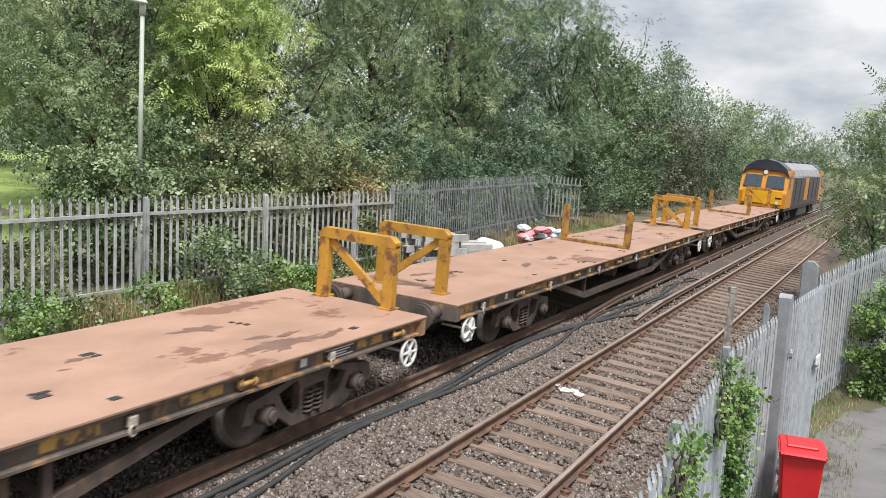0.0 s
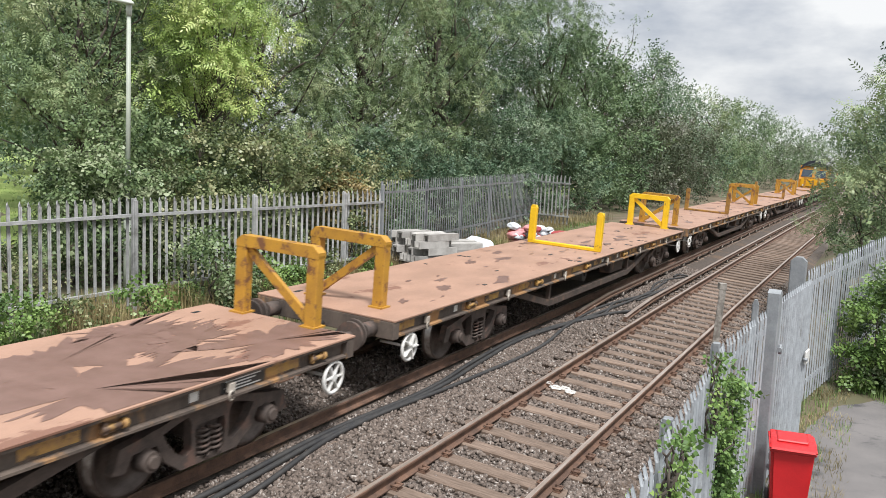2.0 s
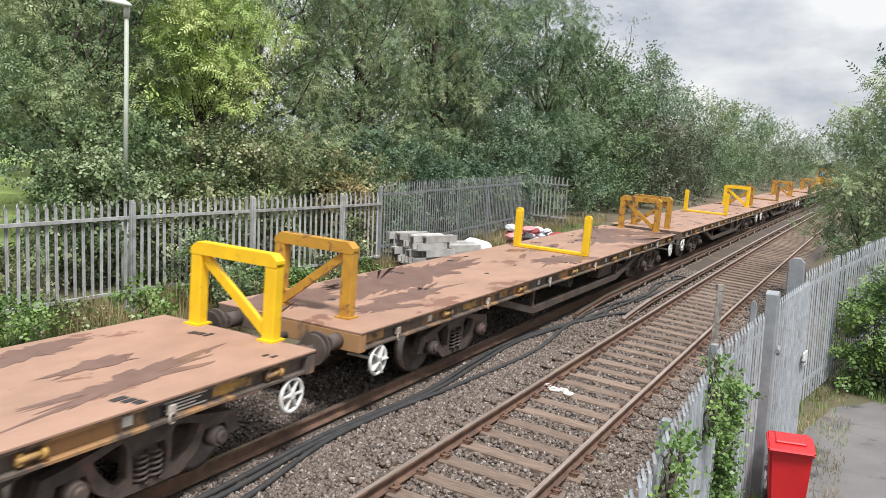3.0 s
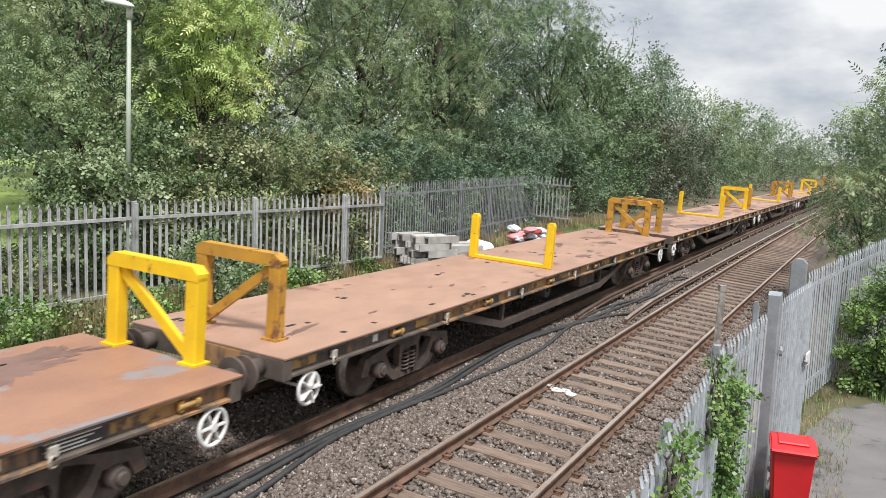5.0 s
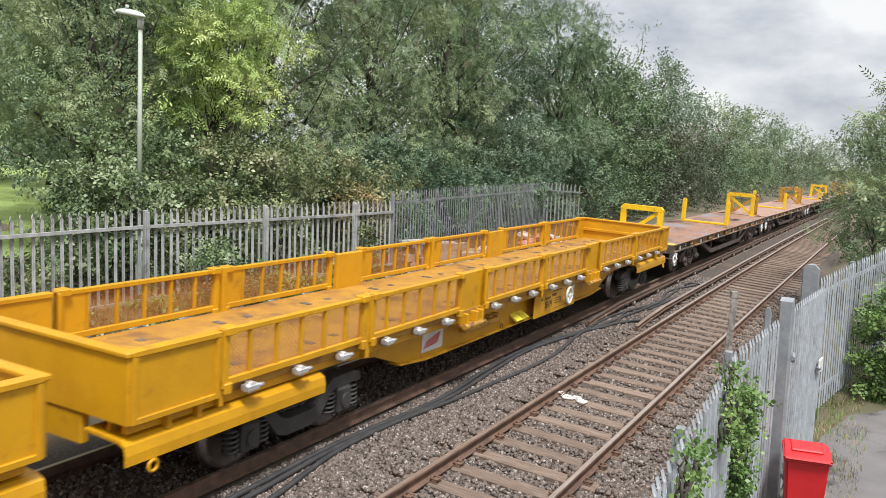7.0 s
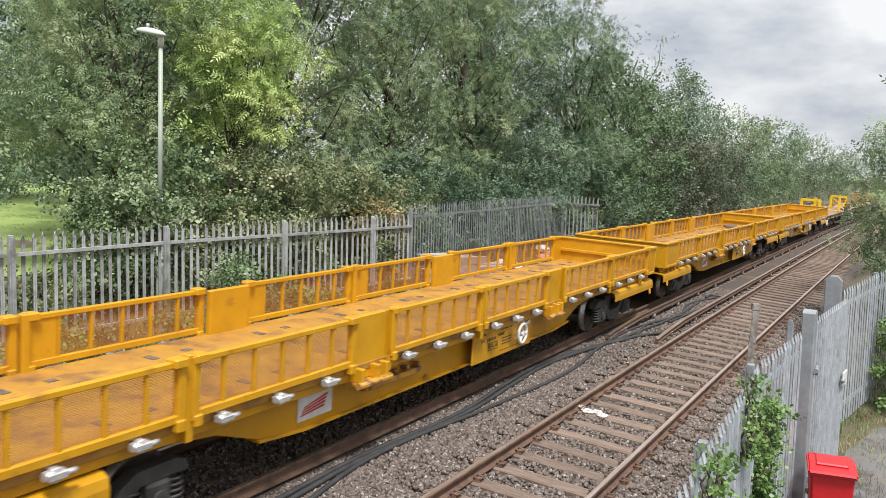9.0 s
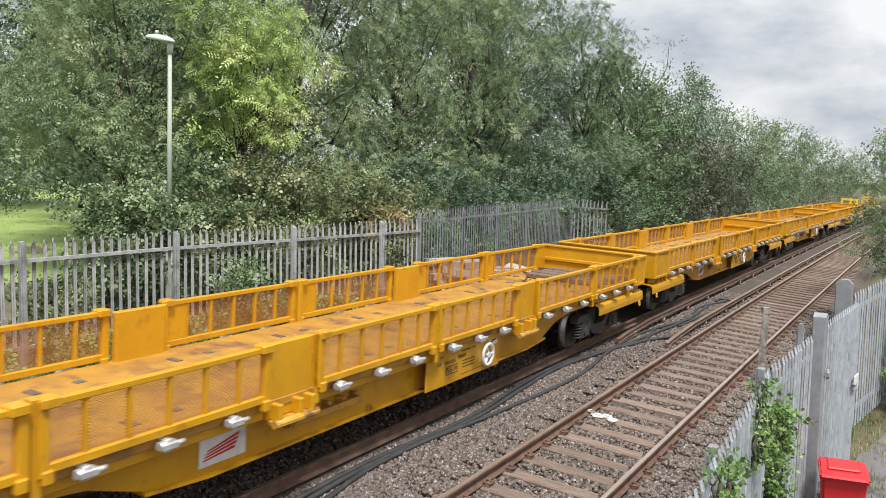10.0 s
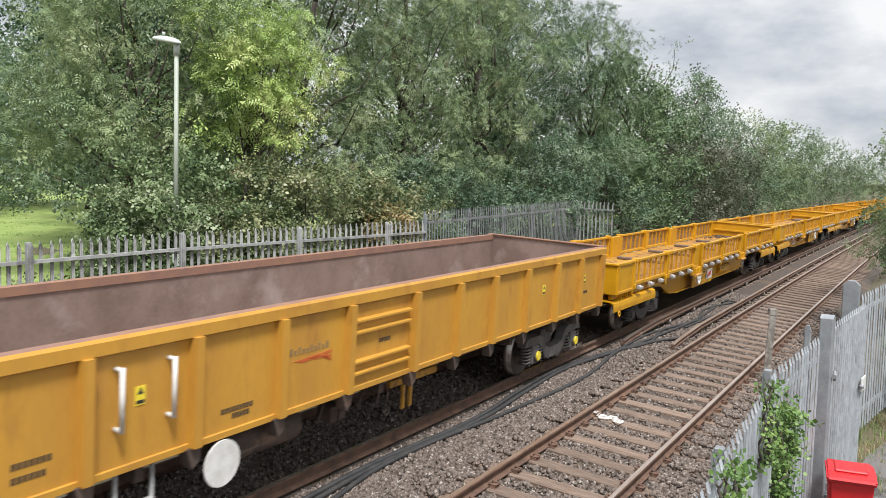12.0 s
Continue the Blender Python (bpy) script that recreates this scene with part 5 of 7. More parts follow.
def yellow_wagon(turned=False):
    ob = thing("side_wall_wagon", pose(0, 0, 0), "bright yellow bogie wagon with low mesh drop sides", "wagon", "yellow wagons of the train")
    bm = bmesh.new()
    box(bm, -1.24, 1.24, -YEL + 0.05, -0.05, 1.10, 1.19, 0.008)
    part("floor", bm, M_FLOOR, ob, "scuffed yellow floor with rust marks")
    bm = bmesh.new()
    for k in range(10):
        y = -1.2 - k * 1.9
        for x in (-0.75, 0.75):
            box(bm, x - 0.09, x + 0.09, y - 0.05, y + 0.05, 1.188, 1.2)
            box(bm, x - 0.05, x + 0.05, y + 0.5, y + 0.62, 1.188, 1.197)
    tagged(part("floor_fitting", bm, M_SCRAP, ob), kind="stuff")
    for y0, y1, d in ((0.0, -0.07, 1), (-YEL, -YEL + 0.07, -1)):
        bm = bmesh.new()
        ya, yb = min(y0, y1), max(y0, y1)
        box(bm, -1.31, 1.31, ya, yb, 1.12, 1.76, 0.008)
        wall = part("end_wall", bm, M_YELLOW, ob)
        bm = bmesh.new()
        box(bm, -1.33, 1.33, ya - 0.03, yb + 0.03, 1.757, 1.81, 0.012)
        part("top_rail", bm, M_YELLOW, wall)
        bm = bmesh.new()
        box(bm, -1.28, 1.28, min(y1, y1 - d * 0.05), max(y1, y1 - d * 0.05), 1.42, 1.5, 0.01)
        part("inner_rib", bm, M_YELLOW, wall)
    ends = [(-0.04, -0.58), (-18.6, -YEL + 0.04)]
    for sx in (1, -1):
        for y0, y1 in ends:
            bm = bmesh.new()
            x0, x1 = sorted((sx * 1.24, sx * 1.31))
            box(bm, x0, x1, y1, y0, 1.12, 1.76, 0.008)
            corner = part("corner_panel", bm, M_YELLOW, ob)
            a, b = sorted((sx * 1.22, sx * 1.34))
            c, e = sorted((sx * 1.30, sx * 1.335))
            for name, lims in (("top_rail", (a, b, y1, y0, 1.757, 1.812)), ("bottom_rail", (c, e, y1 + 0.06, y0 - 0.06, 1.12, 1.18)), ("stile", (c, e, y0 - 0.06, y0, 1.12, 1.757)), ("stile", (c, e, y1, y1 + 0.06, 1.12, 1.757))):
                bm = bmesh.new()
                box(bm, *lims, 0.006)
                part(name, bm, M_YELLOW, corner)
        for y0, y1 in ((-6.33, -7.07), (-12.41, -13.15)):
            bm = bmesh.new()
            x0, x1 = sorted((sx * 1.14, sx * 1.23))
            box(bm, x0, x1, y1, y0, 0.98, 1.80, 0.012)
            block = part("post_block", bm, M_YELLOW, ob)
            for yy in (y0 - 0.10, y0 - 0.30, y1 + 0.10):
                bm = bmesh.new()
                a, b = sorted((sx * 1.22, sx * 1.36))
                box(bm, a, b, yy - 0.035, yy + 0.035, 0.98, 1.16, 0.01)
                part("hinge_lug", bm, M_YELLOW, block)
            bm = bmesh.new()
            a, b = sorted((sx * 1.18, sx * 1.40))
            box(bm, a, b, y1 + 0.02, y0 - 0.02, 0.93, 0.98, 0.01)
            rod(bm, (sx * 1.34, y1 + 0.01, 0.955), (sx * 1.34, y0 - 0.01, 0.955), 0.045, 10)
            part("hinge_bar", bm, M_YELLOW_OLD, block)
        if sx < 0:
            for y0, y1 in BAYS:
                bm = bmesh.new()
                box(bm, -1.3, -1.25, y1, y1 + 0.42, 1.19, 1.80, 0.01)
                part("infill_plate", bm, M_YELLOW, ob)
        for k, (y0, y1) in enumerate(BAYS):
            side_bay(ob, sx, y0, y1)
            bm = bmesh.new()
            mid = 1.29 * sx
            box(bm, min(mid, mid - sx * 0.1), max(mid, mid - sx * 0.1), y1 - 0.045, y1 + 0.045, 0.98, 1.84, 0.01) if k % 2 == 0 else box(bm, min(mid, mid - sx * 0.1), max(mid, mid - sx * 0.1), y1 + 0.0, y1 + 0.06, 1.0, 1.8, 0.01)
            part("side_post", bm, M_YELLOW, ob)
    clamp = bmesh.new()
    box(clamp, -0.02, 0.11, -0.12, 0.10, -0.04, 0.05, 0.015)
    rod(clamp, (0.06, 0.08, 0.0), (0.06, 0.2, 0.0), 0.032, 8)
    rod(clamp, (0.06, -0.14, 0.02), (0.06, 0.0, 0.02), 0.05, 8)
    box(clamp, -0.05, 0.07, -0.05, 0.03, -0.08, 0.08, 0.012)
    bmesh.ops.scale(clamp, vec=(0.9, 0.85, 0.8), verts=clamp.verts)
    clamp_me = mesh_of("clamp", clamp)
    add_mat(clamp_me, M_SILVER)
    for sx in (1, -1):
        for y0, y1 in BAYS:
            for k in (0.2, 0.52, 0.84):
                part("clamp", clamp_me, M_SILVER, ob, "silver side clamp", m=Matrix.Translation((sx * 1.29, y0 + (y1 - y0) * k, 1.13)) @ Matrix.Rotation(0 if sx > 0 else math.pi, 4, "Z"))
    # fish-bellied centre sill and solebars
    for sx in (1, -1):
        bm = bmesh.new()
        prism(bm, [(-0.1, 1.1), (-0.1, 0.95), (-3.6, 0.92), (-4.6, 0.80), (-5.3, 0.56), (-6.0, 0.50), (-YEL + 6.0, 0.50), (-YEL + 5.3, 0.56), (-YEL + 4.6, 0.80), (-YEL + 3.6, 0.92), (-YEL + 0.1, 0.95), (-YEL + 0.1, 1.1)], sx * 0.94, sx * 0.98, "x")
        prism(bm, [(-5.2, 0.585), (-6.0, 0.52), (-YEL + 6.0, 0.52), (-YEL + 5.2, 0.585), (-YEL + 5.2, 0.555), (-YEL + 6.0, 0.49), (-6.0, 0.49), (-5.2, 0.555)], sx * 0.84, sx * 1.04, "x")
        part("sill", bm, M_YELLOW, ob)
        bm = bmesh.new()
        a, b = sorted((sx * 1.12, sx * 1.2))
        box(bm, a, b, -YEL + 0.1, -0.1, 0.99, 1.1, 0.008)
        part("solebar", bm, M_YELLOW, ob)
        for y0, y1 in ((0.0, -3.0), (-YEL, -YEL + 3.0)):
            ya, yb = sorted((y0, y1))
            bm = bmesh.new()
            prism(bm, [(sx * 0.75, 0.99), (sx * 1.22, 0.97), (sx * 1.29, 0.93), (sx * 1.31, 0.84), (sx * 1.31, 0.74), (sx * 1.29, 0.74), (sx * 1.29, 0.84), (sx * 1.27, 0.91), (sx * 1.2, 0.94), (sx * 0.75, 0.96)], ya, yb)
            part("bogie_cover", bm, M_YELLOW, ob, "yellow curved cover plate over the bogie")
            yy = y0 - 0.75 if y0 == 0 else y0 + 0.75
            for q in (-0.2, 0.2):
                bm = bmesh.new()
                a, b = sorted((sx * 1.05, sx * 1.27))
                box(bm, a, b, yy + q - 0.03, yy + q + 0.03, 0.95, 1.13, 0.006)
                part("bracket", bm, M_YELLOW, ob)
    for y0, y1 in ((-0.02, -0.12), (-YEL + 0.12, -YEL + 0.02)):
        bm = bmesh.new()
        box(bm, -0.68, 0.68, y1, y0, 0.80, 1.10, 0.012)
        part("headstock", bm, M_YELLOW, ob)
    # sign board under the middle with wheel and lettering bars
    bm = bmesh.new()
    box(bm, 1.14, 1.17, -9.75, -7.45, 0.52, 1.06, 0.01)
    turned_end(bm, turned)
    board = part("sign_board", bm, M_YELLOW, ob, "yellow side board with black lettering")
    bm = bmesh.new()
    for y0, y1, z in ((-9.55, -9.45, 0.98), (-9.4, -9.3, 0.98), (-9.45, -9.33, 0.87), (-9.25, -8.92, 0.86), (-8.85, -8.6, 0.89), (-8.75, -8.45, 0.98), (-8.4, -8.28, 0.98)):
        count = max(2, round((y1 - y0) / 0.055))
        for c in range(count):
            ya = y0 + (y1 - y0) * c / count
            box(bm, 1.17, 1.174, ya + 0.006, ya + 0.034, z - 0.026, z + 0.026)
    for r in range(3):
        box(bm, 1.17, 1.174, -8.7, -8.32, 0.8 - r * 0.05, 0.815 - r * 0.05)
    box(bm, 1.17, 1.174, -8.75, -8.0, 0.6, 0.608)
    for y0, y1, z0, z1 in ((-9.2, -8.85, 0.79, 0.8), (-9.2, -8.85, 0.67, 0.68), (-9.2, -9.19, 0.67, 0.8), (-8.86, -8.85, 0.67, 0.8)):
        box(bm, 1.17, 1.174, y0, y1, z0, z1)
    turned_end(bm, turned)
    part("lettering", bm, M_INK, board, "black unreadable lettering")
    text = bpy.data.curves.new("lettering", "FONT")
    text.body, text.size, text.extrude, text.align_x, text.align_y = "FEA-W", 0.115, 0.002, "CENTER", "CENTER"
    text.materials.append(M_INK)
    word = new("lettering", text)
    word.parent = board
    word.matrix_basis = Matrix.Translation((1.172, -11.075 if turned else -9.025, 0.735)) @ Matrix.Rotation(radians(90), 4, "Z") @ Matrix.Rotation(radians(90), 4, "X")
    bm = bmesh.new()
    box(bm, 1.17, 1.176, -7.85, -7.55, 0.90, 1.03)
    turned_end(bm, turned)
    plate = part("white_plate", bm, M_WHITE, board)
    bm = bmesh.new()
    prism(bm, [(-7.8, 0.94), (-7.6, 0.97), (-7.6, 0.99), (-7.8, 0.96)], 1.176, 1.18, "x")
    prism(bm, [(-7.78, 0.97), (-7.65, 1.0), (-7.65, 1.015), (-7.78, 0.985)], 1.176, 1.18, "x")
    turned_end(bm, turned)
    part("emblem", bm, M_INK, board)
    hand_wheel(ob, 1.22, -12.15 if turned else -7.95, 0.78, 0.17, M_WHITE, 3)
    y0 = -11.05 if turned else -13.85
    x0, z0 = (1.17, 0.03) if turned else (0.985, 0.0)
    bm = bmesh.new()
    box(bm, x0, x0 + 0.01, y0, y0 + 0.66, z0 + 0.60, z0 + 0.9)
    emblem = part("emblem_plate", bm, M_WHITE, ob, "white plate with red stripes")
    bm = bmesh.new()
    for k in range(4):
        prism(bm, [(y0 + 0.05 + k * 0.02, z0 + 0.66 + k * 0.03), (y0 + 0.5 + k * 0.02, z0 + 0.70 + k * 0.045), (y0 + 0.5 + k * 0.02, z0 + 0.73 + k * 0.045), (y0 + 0.05 + k * 0.02, z0 + 0.675 + k * 0.03)], x0 + 0.011, x0 + 0.014, "x")
    part("emblem", bm, M_RED, emblem)
    if turned:
        bm = bmesh.new()
        rod(bm, (0.95, -8.9, 0.72), (0.95, -7.7, 0.72), 0.15, 16)
        part("air_tank", bm, M_YELLOW, ob, "yellow air reservoir under the floor")
    bm = bmesh.new()
    box(bm, 0.7, 1.1, -12.6, -11.2, 0.72, 0.8, 0.01)
    for k in range(5):
        rod(bm, (0.75, -11.3 - k * 0.28, 0.8), (1.1, -11.3 - k * 0.28, 0.86), 0.03, 6)
    rod(bm, (0.95, -11.0, 0.7), (0.95, -12.8, 0.66), 0.025, 6)
    torus(bm, (1.0, -10.9, 0.55), (1, 0, 0), 0.05, 0.01, 12, 5)
    turned_end(bm, turned)
    part("brake_gear", bm, M_YELLOW_OLD, ob)
    fabricated_bogie(ob, -2.3, M_BLACK)
    fabricated_bogie(ob, -(YEL - 2.85), M_BLACK)
    for d, y in ((1, 0), (-1, -YEL)):
        bm = bmesh.new()
        rod(bm, (0, y - d * 0.2, 0.98), (0, y + d * 0.2, 0.98), 0.16, 14)
        box(bm, -0.19, 0.19, min(y + d * 0.18, y + d * 0.52), max(y + d * 0.18, y + d * 0.52), 0.82, 1.16, 0.05)
        part("coupler", bm, M_BLACK, ob, "black drawgear between the wagons")
        bm = bmesh.new()
        torus(bm, (1.33, y - d * 0.3, 0.68), (1, 0, 0), 0.055, 0.018, 12, 5)
        part("towing_eye", bm, M_YELLOW, ob)
    return ob


yellow = yellow_wagon()
for i in range(5):
    w = yellow if i == 0 else yellow_wagon(True) if i == 4 else copy_thing(yellow, pose(0, 0, 0))
    TRAIN.append((w, 119.6 + 20.8 * i - (0.06, 0.25, 0.0, 0.0, 0.0)[i]))
    rng = random.Random(40 + i)
    if i in (1, 3):
        for k in range(4):
            bm = bmesh.new()
            y = -0.7 - 0.42 * k
            box(bm, -0.85, 0.95, y - 0.12, y + 0.12, 1.195, 1.31, 0.02)
            part("timber_baulk", bm, M_TIMBER, w, "old dark timber baulk lying on the floor", m=pose(0, 0, 0, 0, 0, rng.uniform(-4, 4)))
    if i in (3, 4):
        bm = bmesh.new()
        for k in range(170):
            x, y = rng.uniform(-1.1, 1.1), -0.2 - abs(rng.gauss(0, 0.9))
            s = rng.uniform(0.02, 0.09)
            beam(bm, (x, y, 1.2 + s * 0.3), (x + rng.uniform(-0.15, 0.15), y + rng.uniform(-0.15, 0.15), 1.2 + s * 0.4), s, s * 0.6)
        tagged(part("debris", bm, M_SCRAP, w, "dark loose scrap on the floor"), kind="stuff")
    if i == 4:
        for k in range(4):
            bm = bmesh.new()
            box(bm, -0.9, 0.5, -4.4 - 3.0 * k, -4.2 - 3.0 * k, 1.195, 1.27, 0.015)
            part("timber_baulk", bm, M_TIMBER, w)

for k in range(2):
    bm = bmesh.new()
    beam(bm, (0.9, -10.1 - k * 0.3, 0.75), (1.15, -10.1 - k * 0.3, 0.6), 0.26, 0.03)
    part("marker_flap", bm, M_WARN, yellow, "pale yellow tilted flap")


# ---- open box wagon ----
def box_wagon():
    """A high-sided open box wagon: ribbed walls, bare inside, rusted rim."""
    L, H0, H1, W = 17.2, 1.05, 2.25, 1.33
    ob = thing("open_box_wagon", pose(0, 0, 0), "faded orange-yellow open box wagon with ribbed sides, empty", "wagon")
    for sx in (1, -1):
        bm = bmesh.new()
        a, b = sorted((sx * (W - 0.09), sx * (W - 0.045)))
        box(bm, a, b, -L, 0, H0, H1 - 0.02, 0.006)
        part("side_wall", bm, M_BOXY, ob, "faded orange-yellow ribbed side wall")
        bm = bmesh.new()
        a, b = sorted((sx * (W - 0.102), sx * (W - 0.094)))
        box(bm, a, b, -L + 0.08, -0.08, H0 + 0.06, H1 - 0.03)
        part("lining", bm, M_BOXIN, ob, "bare dusty grey-brown steel lining")
        bm = bmesh.new()
        prism(bm, [(sx * (W - 0.12), H1 - 0.1), (sx * (W - 0.12), H1), (sx * (W - 0.01), H1), (sx * (W + 0.012), H1 - 0.03), (sx * (W + 0.012), H1 - 0.14), (sx * (W - 0.03), H1 - 0.16), (sx * (W - 0.04), H1 - 0.1)], -L, 0)
        for f in bm.faces:
            f.material_index = 1 if f.normal.z > 0.7 or f.normal.x * sx < -0.7 else 0
        part("top_rail", bm, [M_BOXY, M_RUSTRIM], ob, "yellow top rail with a rusted rim")
        bm = bmesh.new()
        a, b = sorted((sx * (W - 0.05), sx * (W - 0.02)))
        box(bm, a, b, -L, 0, H0 - 0.02, H0 + 0.05, 0.006)
        part("bottom_rail", bm, M_BOXY, ob)
        rib = bmesh.new()
        prism(rib, [(-0.05, -0.02), (-0.048, 0.11), (0.048, 0.11), (0.05, -0.02)], 0.0, H1 - H0 - 0.15, "z")
        rib.transform(Matrix.Rotation(radians(-90), 4, "Z"))
        rib_me = mesh_of("rib", rib)
        add_mat(rib_me, M_BOXY)
        foot = bmesh.new()
        prism(foot, [(-0.09, 0.0), (0.09, 0.0), (0.07, -0.14), (-0.02, -0.2)], -0.02, 0.12, "x")
        foot_me = mesh_of("rib_foot", foot)
        add_mat(foot_me, M_UNDER)
        for k, y in enumerate((0.2, 1.35, 2.5, 3.75, 4.95, 6.05, 7.2, 8.62, 9.8, 10.98, 12.15, 13.35, 14.55, 15.75, 17.0)):
            flip = Matrix.Rotation(0 if sx > 0 else math.pi, 4, "Z")
            rb = part("rib", rib_me, None, ob, m=Matrix.Translation((sx * (W - 0.05), -y, H0 + 0.01)) @ flip)
            part("rib_foot", foot_me, M_UNDER, rb, m=pose(-0.06, 0, -0.01))
    for y in (0.0, -L):
        d = 1 if y == 0 else -1
        bm = bmesh.new()
        box(bm, -W + 0.05, W - 0.05, min(y, y - d * 0.08), max(y, y - d * 0.08), H0, H1, 0.01)
        for x in (-0.75, 0.0, 0.75):
            box(bm, x - 0.06, x + 0.06, min(y, y + d * 0.06), max(y, y + d * 0.06), H0, H1 - 0.1, 0.01)
        part("end_wall", bm, M_BOXY, ob)
        bm = bmesh.new()
        box(bm, -W + 0.1, W - 0.1, min(y - d * 0.082, y - d * 0.09), max(y - d * 0.082, y - d * 0.09), H0 + 0.05, H1 - 0.02)
        part("end_lining", bm, M_BOXIN, ob)
        bm = bmesh.new()
        box(bm, -W, W, min(y + d * 0.01, y - d * 0.12), max(y + d * 0.01, y - d * 0.12), H1 - 0.005, H1 + 0.02, 0.006)
        part("end_rim", bm, M_RUSTRIM, ob)
    bm = bmesh.new()
    box(bm, -W + 0.1, W - 0.1, -L + 0.08, -0.08, H0 - 0.02, H0 + 0.04)
    part("floor", bm, M_BOXIN, ob)
    bm = bmesh.new()
    for sx in (0.45, -0.45):
        box(bm, sx - 0.08, sx + 0.08, -L + 0.1, -0.1, 0.68, 1.04)
    for k in range(8):
        box(bm, -1.15, 1.15, -2 - k * 1.9, -1.9 - k * 1.9, 0.82, 1.04)
    part("underframe", bm, M_UNDER, ob)
    xs_ = W - 0.045
    # louvred panel
    bm = bmesh.new()
    for z in (1.22, 1.36, 1.72, 1.86):
        prism(bm, [(xs_, z), (xs_ + 0.06, z + 0.02), (xs_ + 0.06, z + 0.045), (xs_, z + 0.06)], -8.52, -7.3)
    part("louvres", bm, M_BOXY, ob, "row of projecting yellow louvres")
    # emblem: plain shapes
    bm = bmesh.new()
    for k in range(10):
        y = -9.62 + 0.068 * k
        box(bm, xs_, xs_ + 0.004, y, y + 0.042, 1.665, 1.745 if k in (0, 2, 5, 7, 9) else 1.72)
    part("lettering", bm, M_FADED, ob, "faded grey lettering bars")
    bm = bmesh.new()
    for k in range(3):
        prism(bm, [(-9.55 + 0.2 * k, 1.60), (-8.9, 1.63 - 0.05 * k), (-8.9, 1.60 - 0.05 * k), (-9.4 + 0.2 * k, 1.565)], xs_, xs_ + 0.004, "x")
    part("emblem", bm, M_FADERED, ob, "red swoosh emblem")
    for y in (-11.27, -11.83):
        bm = bmesh.new()
        rod(bm, (xs_ + 0.09, y, 1.42), (xs_ + 0.09, y, 1.98), 0.022, 8)
        rod(bm, (xs_, y, 1.44), (xs_ + 0.09, y, 1.44), 0.022, 8)
        rod(bm, (xs_, y, 1.96), (xs_ + 0.09, y, 1.96), 0.022, 8)
        part("grab_handle", bm, M_WHITE, ob, "white vertical grab handle")
    for y in (-11.57, -2.95, -1.0):
        bm = bmesh.new()
        box(bm, xs_, xs_ + 0.005, y - 0.055, y + 0.055, 1.59, 1.76)
        sign = part("warning_sign", bm, M_WARN, ob, "small yellow and white warning sign")
        bm = bmesh.new()
        prism(bm, [(y - 0.035, 1.69), (y + 0.035, 1.69), (y, 1.75)], xs_ + 0.005, xs_ + 0.008, "x")
        box(bm, xs_ + 0.005, xs_ + 0.008, y - 0.045, y + 0.045, 1.605, 1.635)
        part("symbol", bm, M_INK, sign)
    for y0, y1, z in ((-12.75, -12.4, 1.37), (-12.75, -12.45, 1.26), (-10.45, -10.2, 1.22), (-10.6, -10.15, 1.29), (-1.1, -0.8, 1.42), (-7.95, -7.7, 1.58)):
        bm = bmesh.new()
        count = round((y1 - y0) / 0.05)
        for c in range(count):
            ya = y0 + (y1 - y0) * c / count
            box(bm, xs_, xs_ + 0.004, ya, ya + 0.034, z - 0.026, z + 0.026)
        part("lettering", bm, M_INK, ob, "black unreadable lettering bars")
    hand_wheel(ob, W - 0.02, -10.6, 0.79, 0.235, M_WHITE, disc=True)
    bm = bmesh.new()
    rod(bm, (0.95, -10.35, 0.78), (0.95, -9.2, 0.78), 0.2, 18)
    part("air_tank", bm, M_UNDER, ob, "grey-brown air reservoir")
    bm = bmesh.new()
    for y in (-11.35, -11.75):
        rod(bm, (1.2, y, 0.3), (1.2, y, 1.02), 0.022, 8)
    for z in (0.36, 0.66):
        box(bm, 1.18, 1.24, -11.75, -11.35, z - 0.015, z + 0.015)
    part("ladder", bm, M_GALV, ob, "grey two-rung step ladder")
    bm = bmesh.new()
    box(bm, 1.0, 1.06, -7.3, -6.1, 0.78, 0.88, 0.01)
    for k in range(2):
        box(bm, 1.0, 1.04, -6.95 + k * 0.18, -6.89 + k * 0.18, 0.42, 0.8)
    part("brake_lever", bm, M_YELLOW_OLD, ob)
    bm = bmesh.new()
    for k in range(4):
        rod(bm, (0.9, -7.3 - 0.4 * k, 0.86), (1.05, -7.6 - 0.4 * k, 0.62 + 0.08 * (k % 2)), 0.022, 6)
    rod(bm, (0.8, -7.0, 0.8), (0.8, -9.2, 0.84), 0.03, 6)
    torus(bm, (1.1, -7.42, 0.5), (1, 0, 0), 0.045, 0.01, 10, 5)
    rod(bm, (1.1, -7.42, 0.54), (1.1, -7.42, 0.82), 0.012, 5)
    box(bm, 0.7, 0.95, -8.4, -8.1, 0.55, 0.75, 0.02)
    part("brake_rigging", bm, M_UNDER, ob)
    bm = bmesh.new()
    rod(bm, (0, -0.2, 0.95), (0, 0.25, 0.95), 0.15, 14)
    box(bm, -0.2, 0.2, 0.2, 0.5, 0.78, 1.12, 0.05)
    part("coupler", bm, M_UNDER, ob, "rusty drawgear")
    for x in (-0.87, 0.87):
        bm = bmesh.new()
        rod(bm, (x, 0.0, 0.98), (x, 0.3, 0.98), 0.1, 12)
        rod(bm, (x, 0.3, 0.98), (x, 0.34, 0.98), 0.2, 18)
        part("buffer", bm, M_UNDER, ob)
    fabricated_bogie(ob, -1.75, M_GREYBOGIE, M_WARN)
    fabricated_bogie(ob, -(L - 2.2), M_GREYBOGIE, M_WARN)
    return ob


